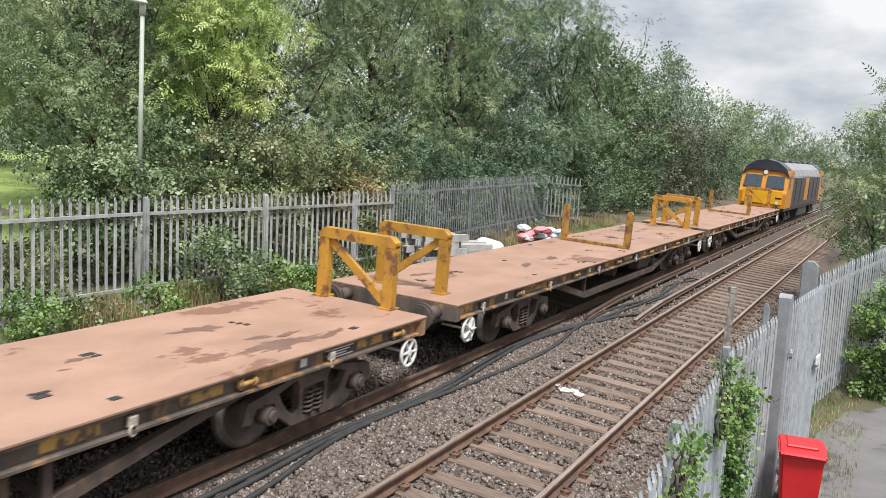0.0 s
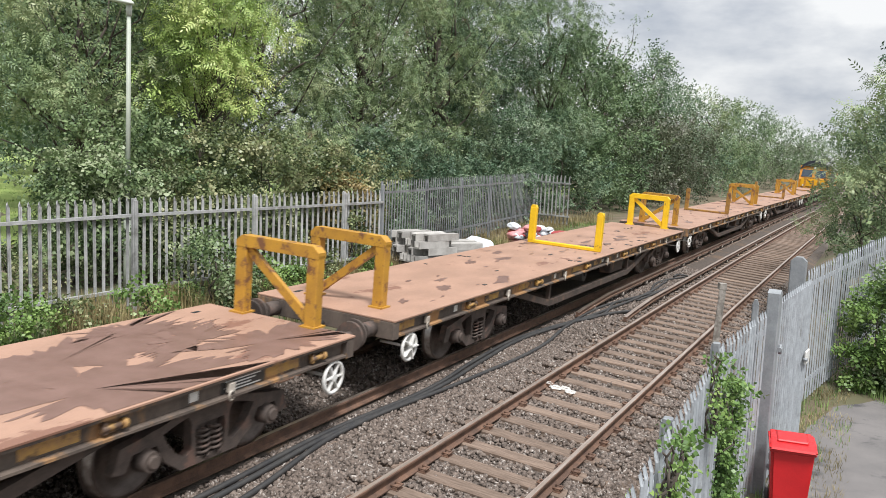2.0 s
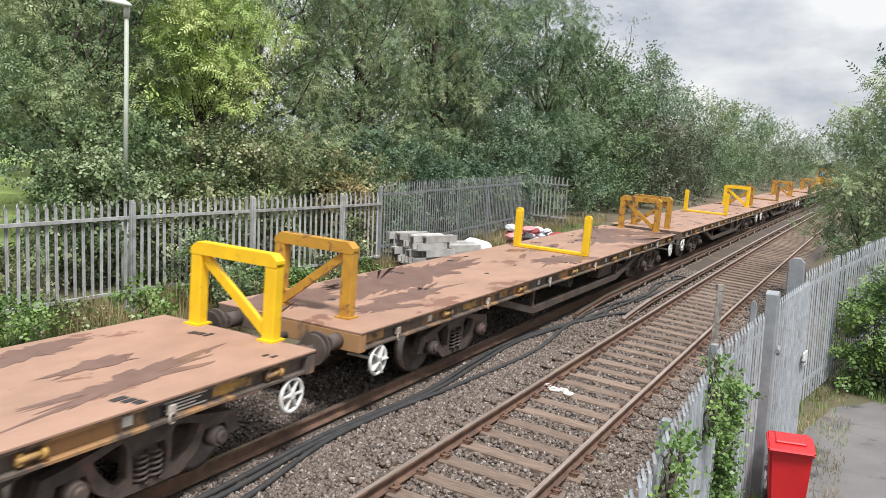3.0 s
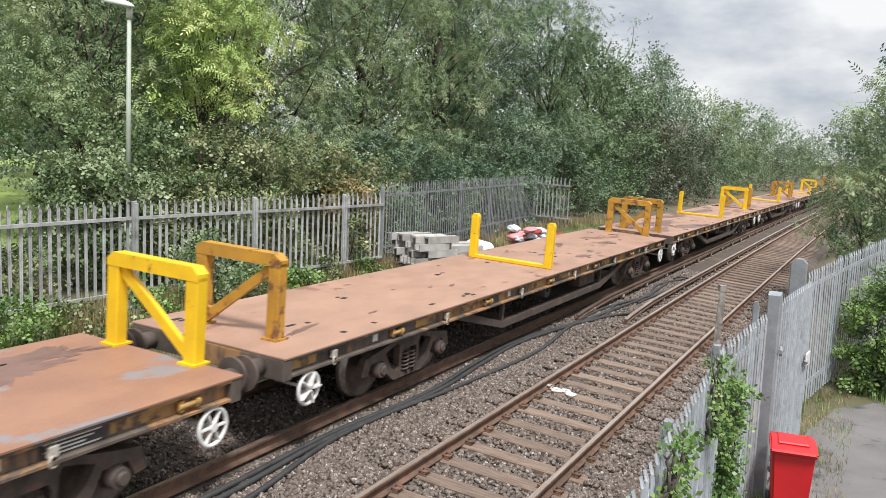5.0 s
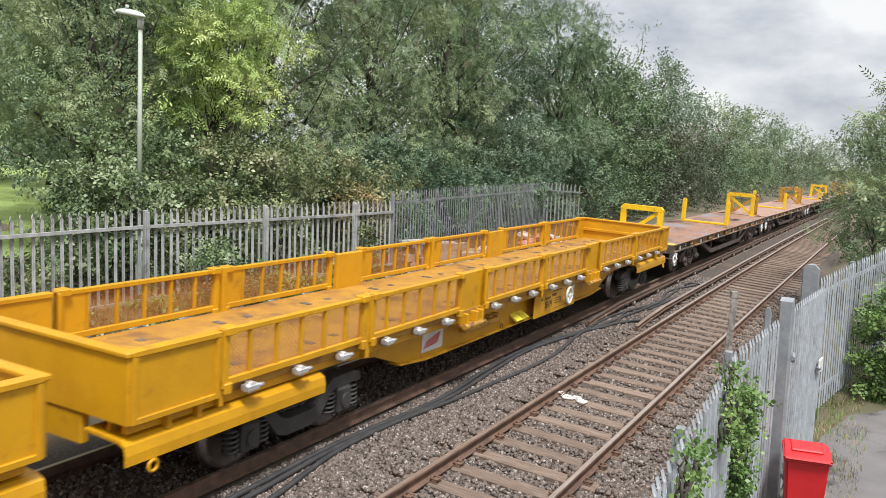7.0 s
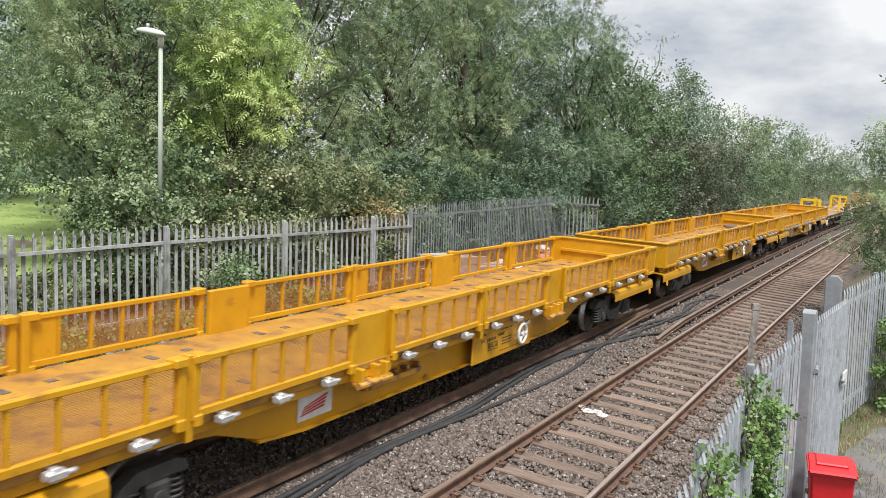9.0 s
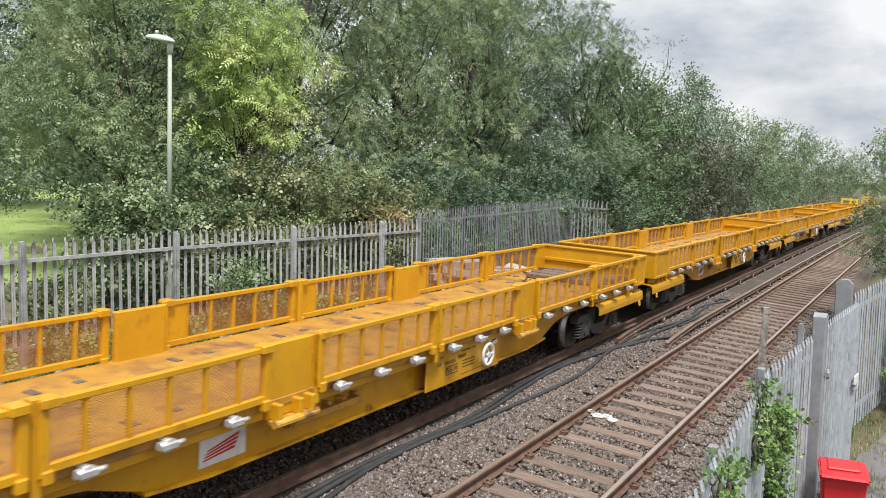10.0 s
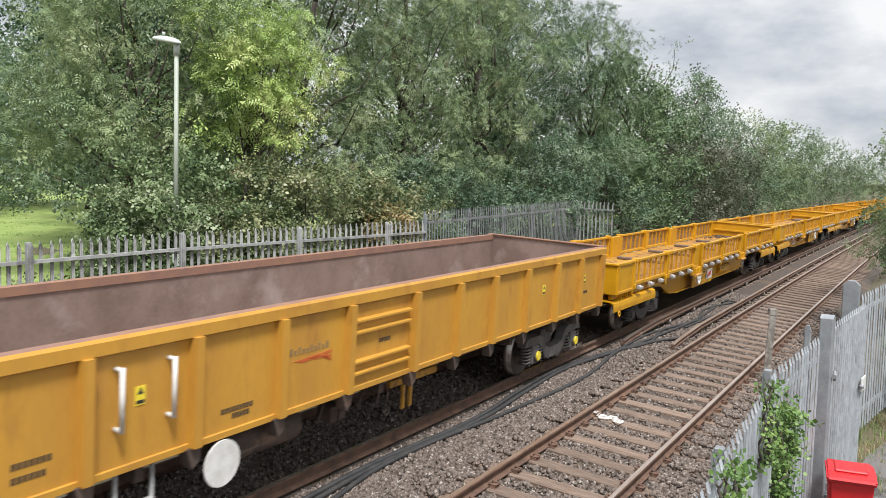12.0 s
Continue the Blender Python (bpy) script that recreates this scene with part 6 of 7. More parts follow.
TRAIN.append((box_wagon(), 223.6))


# ---- locomotive ----
def locomotive():
    ob = thing("diesel_locomotive", pose(0, 0, 0), "orange and dark blue diesel locomotive with a yellow cab end", "locomotive")
    L = 20.5
    bm = bmesh.new()
    sec = [(-1.3, 1.1), (-1.3, 2.95), (-1.05, 3.35), (1.05, 3.35), (1.3, 2.95), (1.3, 1.1)]
    prism(bm, sec, -L + 2.6, -2.6)
    part("body", bm, M_LOCODK, ob, "dark blue body sides")
    bm = bmesh.new()
    prism(bm, [(-1.32, 2.9), (-1.1, 3.36), (-0.62, 3.72), (0.0, 3.84), (0.62, 3.72), (1.1, 3.36), (1.32, 2.9), (1.2, 2.9), (0, 3.3), (-1.2, 2.9)], -L + 0.5, -0.5)
    part("roof", bm, M_LOCOROOF, ob, "dusty grey curved roof")
    bm = bmesh.new()
    for k in range(5):
        y = -3.5 - k * 3.2
        box(bm, -0.55, 0.55, y - 0.8, y + 0.8, 3.76, 3.88, 0.03)
    part("roof_hatch", bm, M_LOCODK, ob)
    for y, d in ((-L, -1), (0.0, 1)):
        bm = bmesh.new()
        pts = [(y, 1.1), (y, 1.95), (y - d * 0.12, 2.15), (y - d * 0.42, 3.05), (y - d * 0.5, 3.3), (y - d * 2.65, 3.3), (y - d * 2.65, 1.1)]
        prism(bm, pts, -1.31, 1.31, "x")
        part("cab", bm, M_LOCO, ob, "orange cab")
        bm = bmesh.new()
        prism(bm, [(-1.34, 2.92), (-1.12, 3.4), (-0.63, 3.76), (0.0, 3.88), (0.63, 3.76), (1.12, 3.4), (1.34, 2.92), (1.22, 2.98), (0.9, 3.26), (-0.9, 3.26), (-1.22, 2.98)], min(y - d * 0.3, y - d * 2.2), max(y - d * 0.3, y - d * 2.2))
        part("cab_roof", bm, M_LOCODK, ob, "dark blue cab roof")
        bm = bmesh.new()
        box(bm, -1.12, 1.12, min(y, y + d * 0.04), max(y, y + d * 0.04), 1.3, 2.08, 0.01)
        face = part("nose_panel", bm, M_LOCOY, ob, "yellow warning panel")
        bm = bmesh.new()
        box(bm, 0.75, 1.1, min(y, y + d * 0.05), max(y, y + d * 0.05), 1.62, 1.72)
        part("lettering", bm, M_INK, face)
        for sx in (1, -1):
            bm = bmesh.new()
            q = [(sx * 0.14, y - d * 0.12, 2.22), (sx * 1.13, y - d * 0.12, 2.22), (sx * 1.08, y - d * 0.385, 2.93), (sx * 0.14, y - d * 0.385, 2.93)]
            va = [bm.verts.new(p) for p in q]
            vb = [bm.verts.new((p[0], p[1] + d * 0.06, p[2] + 0.01)) for p in q]
            bm.faces.new(va), bm.faces.new(vb[::-1])
            for i in range(4):
                bm.faces.new((va[i], vb[i], vb[(i + 1) % 4], va[(i + 1) % 4]))
            bmesh.ops.recalc_face_normals(bm, faces=bm.faces)
            part("windscreen", bm, M_GLASS, ob, "dark cab windscreen")
            bm = bmesh.new()
            a, b = sorted((sx * 1.3, sx * 1.325))
            box(bm, a, b, min(y - d * 0.75, y - d * 1.4), max(y - d * 0.75, y - d * 1.4), 2.25, 2.9)
            part("side_window", bm, M_GLASS, ob)
        bm = bmesh.new()
        rod(bm, (0, y - d * 0.42, 3.12), (0, y - d * 0.3, 3.12), 0.12, 14)
        part("headlight", bm, M_WHITE, ob)
        for x in (-0.9, 0.9):
            bm = bmesh.new()
            rod(bm, (x, y, 1.0), (x, y + d * 0.5, 1.0), 0.1, 12)
            rod(bm, (x, y + d * 0.5, 1.0), (x, y + d * 0.54, 1.0), 0.24, 18)
            part("buffer", bm, M_BLACK, ob)
            bm = bmesh.new()
            rod(bm, (x * 0.95, y, 1.38), (x * 0.95, y + d * 0.06, 1.38), 0.08, 12)
            part("marker_light", bm, M_WHITE, ob)
    for k in range(6):
        for sx in (1, -1):
            bm = bmesh.new()
            a, b = sorted((sx * 1.3, sx * 1.32))
            y = -3.4 - k * 2.4
            box(bm, a, b, y - 1.0, y + 1.0, 1.35, 2.85, 0.01)
            for r in range(6):
                c, e = sorted((sx * 1.32, sx * 1.335))
                box(bm, c, e, y - 0.9, y + 0.9, 1.5 + r * 0.2, 1.56 + r * 0.2)
            part("side_grille", bm, M_LOCO if k == 3 else M_LOCODK, ob)
    bm = bmesh.new()
    box(bm, -1.28, 1.28, -L + 0.1, -0.1, 0.92, 1.12, 0.02)
    part("frame", bm, M_BLACK, ob)
    bm = bmesh.new()
    box(bm, -1.2, 1.2, -L / 2 - 2.4, -L / 2 + 2.4, 0.3, 0.95, 0.08)
    part("fuel_tank", bm, M_BLACK, ob)
    for y in (-3.6, -L + 3.6):
        fabricated_bogie(ob, y, M_BLACK)
    return ob


TRAIN.append((locomotive(), -62.3))


# ---- vegetation ----
M_ASH = leaf_mat("ash_leaves", (0.068, 0.118, 0.060), (0.220, 0.300, 0.138), (0.380, 0.419, 0.230))
M_LIME = leaf_mat("bright_ash_leaves", (0.131, 0.211, 0.061), (0.363, 0.497, 0.146), (0.624, 0.662, 0.284))
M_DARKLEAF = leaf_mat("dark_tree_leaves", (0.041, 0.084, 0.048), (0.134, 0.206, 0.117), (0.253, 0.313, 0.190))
M_WILLOW = leaf_mat("grey_green_willow_leaves", (0.051, 0.094, 0.044), (0.142, 0.217, 0.100), (0.215, 0.286, 0.144))
M_HEDGE = leaf_mat("hedge_leaves", (0.048, 0.076, 0.031), (0.149, 0.187, 0.075), (0.466, 0.449, 0.261), 1.3)
M_PALEBUSH = leaf_mat("variegated_leaves", (0.038, 0.072, 0.030), (0.153, 0.219, 0.089), (0.399, 0.442, 0.281), 1.4)
M_RUSSET = leaf_mat("turning_leaves", (0.110, 0.102, 0.040), (0.250, 0.205, 0.080), (0.400, 0.290, 0.150), 1.2)
M_BUDD = leaf_mat("grey_green_leaves", (0.040, 0.058, 0.028), (0.092, 0.116, 0.061), (0.195, 0.184, 0.150), 0.5)
M_NETTLE = leaf_mat("nettle_leaves", (0.060, 0.115, 0.032), (0.150, 0.245, 0.062), (0.290, 0.395, 0.130), 1.5)
M_IVY = leaf_mat("ivy_leaves", (0.050, 0.100, 0.028), (0.125, 0.220, 0.058), (0.290, 0.400, 0.115), 2.0)
M_STRAW = leaf_mat("dry_grass_blades", (0.14, 0.12, 0.055), (0.29, 0.235, 0.115), (0.46, 0.39, 0.21), 0.8)
M_GRASS = leaf_mat("grass_blades", (0.070, 0.135, 0.042), (0.175, 0.285, 0.085), (0.360, 0.460, 0.180), 0.8)
M_MEADOW = leaf_mat("mown_meadow_blades", (0.130, 0.194, 0.050), (0.240, 0.324, 0.088), (0.380, 0.423, 0.176), 0.5)
M_SEED = leaf_mat("brown_seed_keys", (0.13, 0.085, 0.05), (0.24, 0.165, 0.10), (0.36, 0.27, 0.18), 1.0)
M_BARK = mat("grey_brown_bark", (0.085, 0.07, 0.055), (0.045, 0.037, 0.03), rough=0.95, scale=5, fine=40, bump=0.6, stretch=(3, 3, 0.6))


LUSH = 0.25


def unit(v):
    return v / np.maximum(np.linalg.norm(v, axis=-1, keepdims=True), 1e-9)


def ash_twig(n=9, leaflet=0.084, width=0.028, span=0.29):
    """A compound leaf along +x, its leaflets in pairs: places of the quads."""
    quads = []
    for i in range(n):
        if i == n - 1:
            root, d = np.array([span, 0, 0]), np.array([1.0, 0, -0.15])
        else:
            s = -1 if i % 2 else 1
            root = np.array([span * (0.15 + 0.8 * (i // 2) / (n // 2)), 0, 0])
            d = np.array([0.55, 0.8 * s, -0.18])
        d = d / np.linalg.norm(d)
        side = np.cross(d, [0, 0, 1.0])
        side /= np.linalg.norm(side)
        a = root + d * leaflet * 0.45 + side * width * 0.5 + np.array([0, 0, 0.006])
        b = root + d * leaflet
        c = root + d * leaflet * 0.45 - side * width * 0.5 + np.array([0, 0, 0.006])
        quads.append([root, a, b, c])
    return np.array(quads)


def broad_twig(n=6, leaf=0.082, width=0.058, span=0.22, seed=1):
    """A shoot with broad leaves all round."""
    g = np.random.default_rng(seed)
    quads = []
    for i in range(n):
        root = np.array([span * (i + 0.5) / n, 0, 0])
        a = 2.4 * i
        d = np.array([0.35, math.cos(a), 0.5 * math.sin(a)]) + g.normal(0, 0.15, 3)
        d /= np.linalg.norm(d)
        side = np.cross(d, [0.1, 0.2, 1.0])
        side /= np.linalg.norm(side)
        s = g.uniform(0.7, 1.2)
        quads.append([root, root + d * leaf * s * 0.5 + side * width * s * 0.5, root + d * leaf * s, root + d * leaf * s * 0.5 - side * width * s * 0.5])
    return np.array(quads)


ASH, BROAD, BIGLEAF = ash_twig(), broad_twig(), broad_twig(5, 0.19, 0.14, 0.36, 3)
FARLEAF = broad_twig(9, 0.17, 0.105, 0.7, 5)
MIDLEAF = broad_twig(6, 0.115, 0.06, 0.30, 6)
SHRUBLEAF = broad_twig(6, 0.095, 0.062, 0.24, 9)
IVYLEAF = broad_twig(4, 0.062, 0.052, 0.11, 7)


def foliage(name, points, outward, twig, seed, droop=0.45, scale=(0.7, 1.35), up=0.55):
    """One mesh of twigs set at points: they trail outward and down, their blades turned to the open sky."""
    g = np.random.default_rng(seed)
    n = len(points)
    d = unit(0.45 * outward + g.normal(0, 0.6, (n, 3)) + np.array([0, 0, -droop]))
    nz = unit(np.array([0, 0, up]) + g.normal(0, 0.36, (n, 3)) + 0.8 * outward)
    y = unit(np.cross(nz, d))
    z = np.cross(d, y)
    s = 1.04 * g.uniform(*scale, n)[:, None, None, None]
    t = twig[None] * s
    v = points[:, None, None] + t[..., :1] * d[:, None, None] + t[..., 1:2] * y[:, None, None] + t[..., 2:] * z[:, None, None]
    v = v.reshape(-1, 3)
    if name is None:
        return v
    return quick_mesh(name, v, np.arange(len(v)).reshape(-1, 4))


def blob_points(blobs, density, g, thick=0.35, rough=0.35, upper=-2.0, gap=-0.13):
    """Points near the uneven outer shells of ellipsoids, and the ways out of them."""
    ps, ds = [], []
    for (cx, cy, cz, rx, ry, rz) in blobs:
        area = 4 * math.pi * ((rx * ry) ** 1.6 / 3 + (rx * rz) ** 1.6 / 3 + (ry * rz) ** 1.6 / 3) ** (1 / 1.6)
        n = int(area * density * LUSH)
        d = unit(g.normal(size=(n, 3)))
        off = g.uniform(0, 50, 3)
        bump = np.array([noise.noise(Vector(q * 2.3 + off)) + 0.6 * noise.noise(Vector(q * 5.5 + off)) for q in d])
        fine = np.array([noise.noise(Vector(q * 11.0 + off)) for q in d])
        bump = bump + 0.3 * fine
        keep = (bump > gap) & (d[:, 2] > upper)
        r = 1 + rough * bump - thick * g.random(n) ** 1.7
        p = np.array([cx, cy, cz]) + d * r[:, None] * np.array([rx, ry, rz])
        out = unit(d / np.array([rx, ry, rz]))
        ps.append(p[keep]), ds.append(out[keep])
    return np.concatenate(ps), np.concatenate(ds)


def limb(bm, p, q, r0, r1, g, bends=4):
    """A crooked tapering limb."""
    p, q = np.array(p, float), np.array(q, float)
    last, lr = p, r0
    for i in range(1, bends + 1):
        t = i / bends
        nxt = p + (q - p) * t + (g.normal(0, 0.05, 3) * np.linalg.norm(q - p) * (0 if i == bends else 1))
        nr = r0 + (r1 - r0) * t
        rod(bm, last, nxt, lr, 7, nr)
        last, lr = nxt, nr


def sprays(blobs, g, each=8, size=(0.34, 0.58)):
    """Small leafy sprays hung all over larger clumps, so that a crown has lit shoulders and dark hollows."""
    out = []
    for (cx, cy, cz, rx, ry, rz) in blobs:
        for k in range(each):
            d = unit(g.normal(size=3) + np.array([0, 0, 0.25]))
            f = g.uniform(0.62, 1.0)
            r = rx * g.uniform(*size)
            out.append((cx + d[0] * rx * f, cy + d[1] * ry * f, cz + d[2] * rz * f, r, r, r * g.uniform(0.55, 0.85)))
    return out


def tree(x, y, top, spread, material, twig, density, seed, label, group="trees behind the railway", low=0.25, clumps=9, category="tree", scale=(0.7, 1.35), thick=0.35, point=0.0, airy=False, seeds=0):
    """A tree: crooked trunk and limbs that carry clumps of uneven size, each clad in small leafy sprays."""
    g = np.random.default_rng(seed)
    z0 = ground_z(x, y) - 0.1
    ob = thing("tree" if category == "tree" else "bush", pose(x, y, z0), label, category, group)
    h = top - z0
    blobs = [(0, 0, h * 0.88, spread * (0.34 - 0.2 * point), spread * (0.34 - 0.2 * point), h * 0.10)]
    for k in range(clumps):
        a = 2 * math.pi * (k * 0.618 + g.uniform(0, 0.15))
        t = low + (0.88 - low) * ((k + 0.5) / clumps)
        wide = math.sqrt(max(0.2, 1 - ((t - 0.48) / 0.62) ** 2)) * (1 - point * max(0.0, t - 0.3))
        reach = spread * 0.76 * wide * g.uniform(0.6, 1.1)
        r = spread * g.uniform(0.22, 0.40) * (1 - 0.6 * point * t)
        blobs.append((reach * math.cos(a), reach * math.sin(a), h * t, r * 1.15, r * 1.15, r * g.uniform(0.65, 1.0)))
    bm = bmesh.new()
    base = max(0.05, h * 0.013) * (0.5 if category == "bush" else 1)
    limb(bm, (0, 0, 0), (0.1 * spread * g.uniform(-1, 1), 0.1 * spread * g.uniform(-1, 1), h * 0.8), base, base * 0.3, g, 6)
    for b in blobs[1:]:
        limb(bm, (0, 0, b[2] * 0.55), b[:3], base * 0.3, base * 0.07, g, 4)
    part("trunk", bm, M_BARK, ob)
    small = sprays(blobs, g, 4 if airy else 9)
    pts, out = blob_points(small, density * 1.5, g, thick, 0.5, upper=-0.55, gap=-0.30)
    floor = 0.12
    ok = pts[:, 2] > floor
    v = foliage(None, pts[ok], out[ok], twig, seed, scale=scale)
    if not airy:
        core = [(0, 0, h * 0.54, spread * 0.55, spread * 0.55, h * 0.34)]
        shrunk = core + [(b[0] * 0.9, b[1] * 0.9, b[2] - 0.12 * b[5], b[3] * 0.66, b[4] * 0.66, b[5] * 0.62) for b in blobs]
        filler, rate = (FARLEAF, 5) if x < -15 or y > 50 else (SHRUBLEAF, 34) if category == "bush" else (MIDLEAF, 22)
        inner, inner_out = blob_points(shrunk, rate, g, 0.35, 0.25)
        ok = inner[:, 2] > floor
        v = np.concatenate([v, foliage(None, inner[ok], inner_out[ok], filler, seed + 1, scale=scale)])
    me = quick_mesh("crown", v, np.arange(len(v)).reshape(-1, 4))
    add_mat(me, material)
    part("crown", me, material, ob)
    if seeds:
        pick = g.choice(len(small), seeds)
        root = np.array([small[k][:3] for k in pick]) + np.array([small[k][3] for k in pick])[:, None] * unit(g.normal(size=(seeds, 3)) + np.array([0.6, -0.4, 0.1])) * 0.95
        many = np.repeat(root, 12, 0) + g.normal(0, 0.05, (seeds * 12, 3))
        keys = foliage(None, many, unit(g.normal(0, 0.4, many.shape) + np.array([0, 0, -1.0])), broad_twig(4, 0.075, 0.018, 0.14, 4), seed + 2, droop=1.6, up=0.1)
        me = quick_mesh("seed_bunch", keys, np.arange(len(keys)).reshape(-1, 4))
        add_mat(me, M_SEED)
        tagged(part("seed_bunch", me, M_SEED, ob, "hanging bunches of dry brown seed keys"), kind="stuff")
    return ob


# tall trees behind the fence
ROW = [
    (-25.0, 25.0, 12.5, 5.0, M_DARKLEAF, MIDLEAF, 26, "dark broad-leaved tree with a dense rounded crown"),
    (-13.2, 14.2, 10.0, 3.0, M_ASH, ASH, 50, "green ash tree behind the lamp"),
    (-10.7, 15.7, 8.7, 1.75, M_LIME, ASH, 66, "bright yellow-green ash tree with feathery leaves"),
    (-12.6, 20.0, 13.5, 3.6, M_ASH, ASH, 46, "tall green ash tree with drooping leaf sprays"),
    (-12.2, 24.6, 13.5, 3.5, M_ASH, ASH, 46, "tall green ash tree with brown seed bunches"),
    (-11.6, 29.0, 14.0, 3.1, M_ASH, ASH, 42, "tall green ash tree behind the fence"),
    (-12.8, 34.6, 13.4, 3.4, M_DARKLEAF, BROAD, 66, "tall dark green tree beside the line"),
    (-10.6, 38.8, 12.6, 2.9, M_WILLOW, ASH, 58, "tall grey-green willow-like tree beside the line"),
    (-11.0, 45.0, 10.8, 2.5, M_WILLOW, FARLEAF, 28, "tall green tree beside the line"),
    (-11.2, 53.0, 9.2, 2.8, M_WILLOW, FARLEAF, 24, "green tree beside the line"),
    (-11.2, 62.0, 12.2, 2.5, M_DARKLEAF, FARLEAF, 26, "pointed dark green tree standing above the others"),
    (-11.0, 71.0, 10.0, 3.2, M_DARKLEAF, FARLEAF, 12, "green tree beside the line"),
    (-10.6, 82.0, 10.2, 4.0, M_ASH, FARLEAF, 9, "bright green tree beside the line"),
    (-10.6, 97.0, 8.8, 4.4, M_WILLOW, FARLEAF, 7, "green tree far along the line"),
    (-10.4, 118.0, 10.6, 4.6, M_WILLOW, FARLEAF, 6, "rounded grey-green tree far along the line"),
    (-9.5, 142.0, 9.4, 6.5, M_WILLOW, FARLEAF, 4, "green tree far along the line"),
    (-6.0, 175.0, 9.0, 8.0, M_WILLOW, FARLEAF, 3, "green tree far along the line"),
    (6.0, 200.0, 9.0, 9.0, M_WILLOW, FARLEAF, 3, "green tree far along the line"),
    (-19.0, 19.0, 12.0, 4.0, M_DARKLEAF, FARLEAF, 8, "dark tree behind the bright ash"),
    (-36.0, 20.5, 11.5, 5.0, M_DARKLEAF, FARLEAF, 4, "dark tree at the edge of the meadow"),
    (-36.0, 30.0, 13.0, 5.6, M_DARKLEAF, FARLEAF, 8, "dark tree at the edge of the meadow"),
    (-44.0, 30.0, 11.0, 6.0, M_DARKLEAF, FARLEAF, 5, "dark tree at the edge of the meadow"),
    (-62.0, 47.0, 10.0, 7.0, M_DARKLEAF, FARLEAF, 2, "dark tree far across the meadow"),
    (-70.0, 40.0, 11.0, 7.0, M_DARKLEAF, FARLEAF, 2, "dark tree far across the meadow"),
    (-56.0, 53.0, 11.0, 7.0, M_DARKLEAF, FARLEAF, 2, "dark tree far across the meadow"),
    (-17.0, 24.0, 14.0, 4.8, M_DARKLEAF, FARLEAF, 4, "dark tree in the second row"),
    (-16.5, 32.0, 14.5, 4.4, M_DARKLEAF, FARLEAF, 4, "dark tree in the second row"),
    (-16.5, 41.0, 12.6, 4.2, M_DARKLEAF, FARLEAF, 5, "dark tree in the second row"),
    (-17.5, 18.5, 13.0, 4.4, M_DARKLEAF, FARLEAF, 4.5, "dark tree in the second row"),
]
for k, (x, y, top, spread, material, twig, density, label) in enumerate(ROW):
    tree(x, y, top, spread, material, twig, density, 100 + k, label, clumps=24 if y < 50 else 15, low=0.08 if x < -50 else 0.5 if material is M_LIME else 0.1 if x < -23 else 0.3 if x < -12.9 and y < 20 else 0.12, point=0.5 if "pointed" in label else 0.0, seeds=26 if "seed" in label or "sprays" in label else 0)
tree(-11.2, 50.0, 13.0, 2.6, M_WILLOW, FARLEAF, 5, 150, "thin-crowned tree with sparse leaves against the sky", low=0.66, clumps=9, airy=True, scale=(0.4, 0.8))
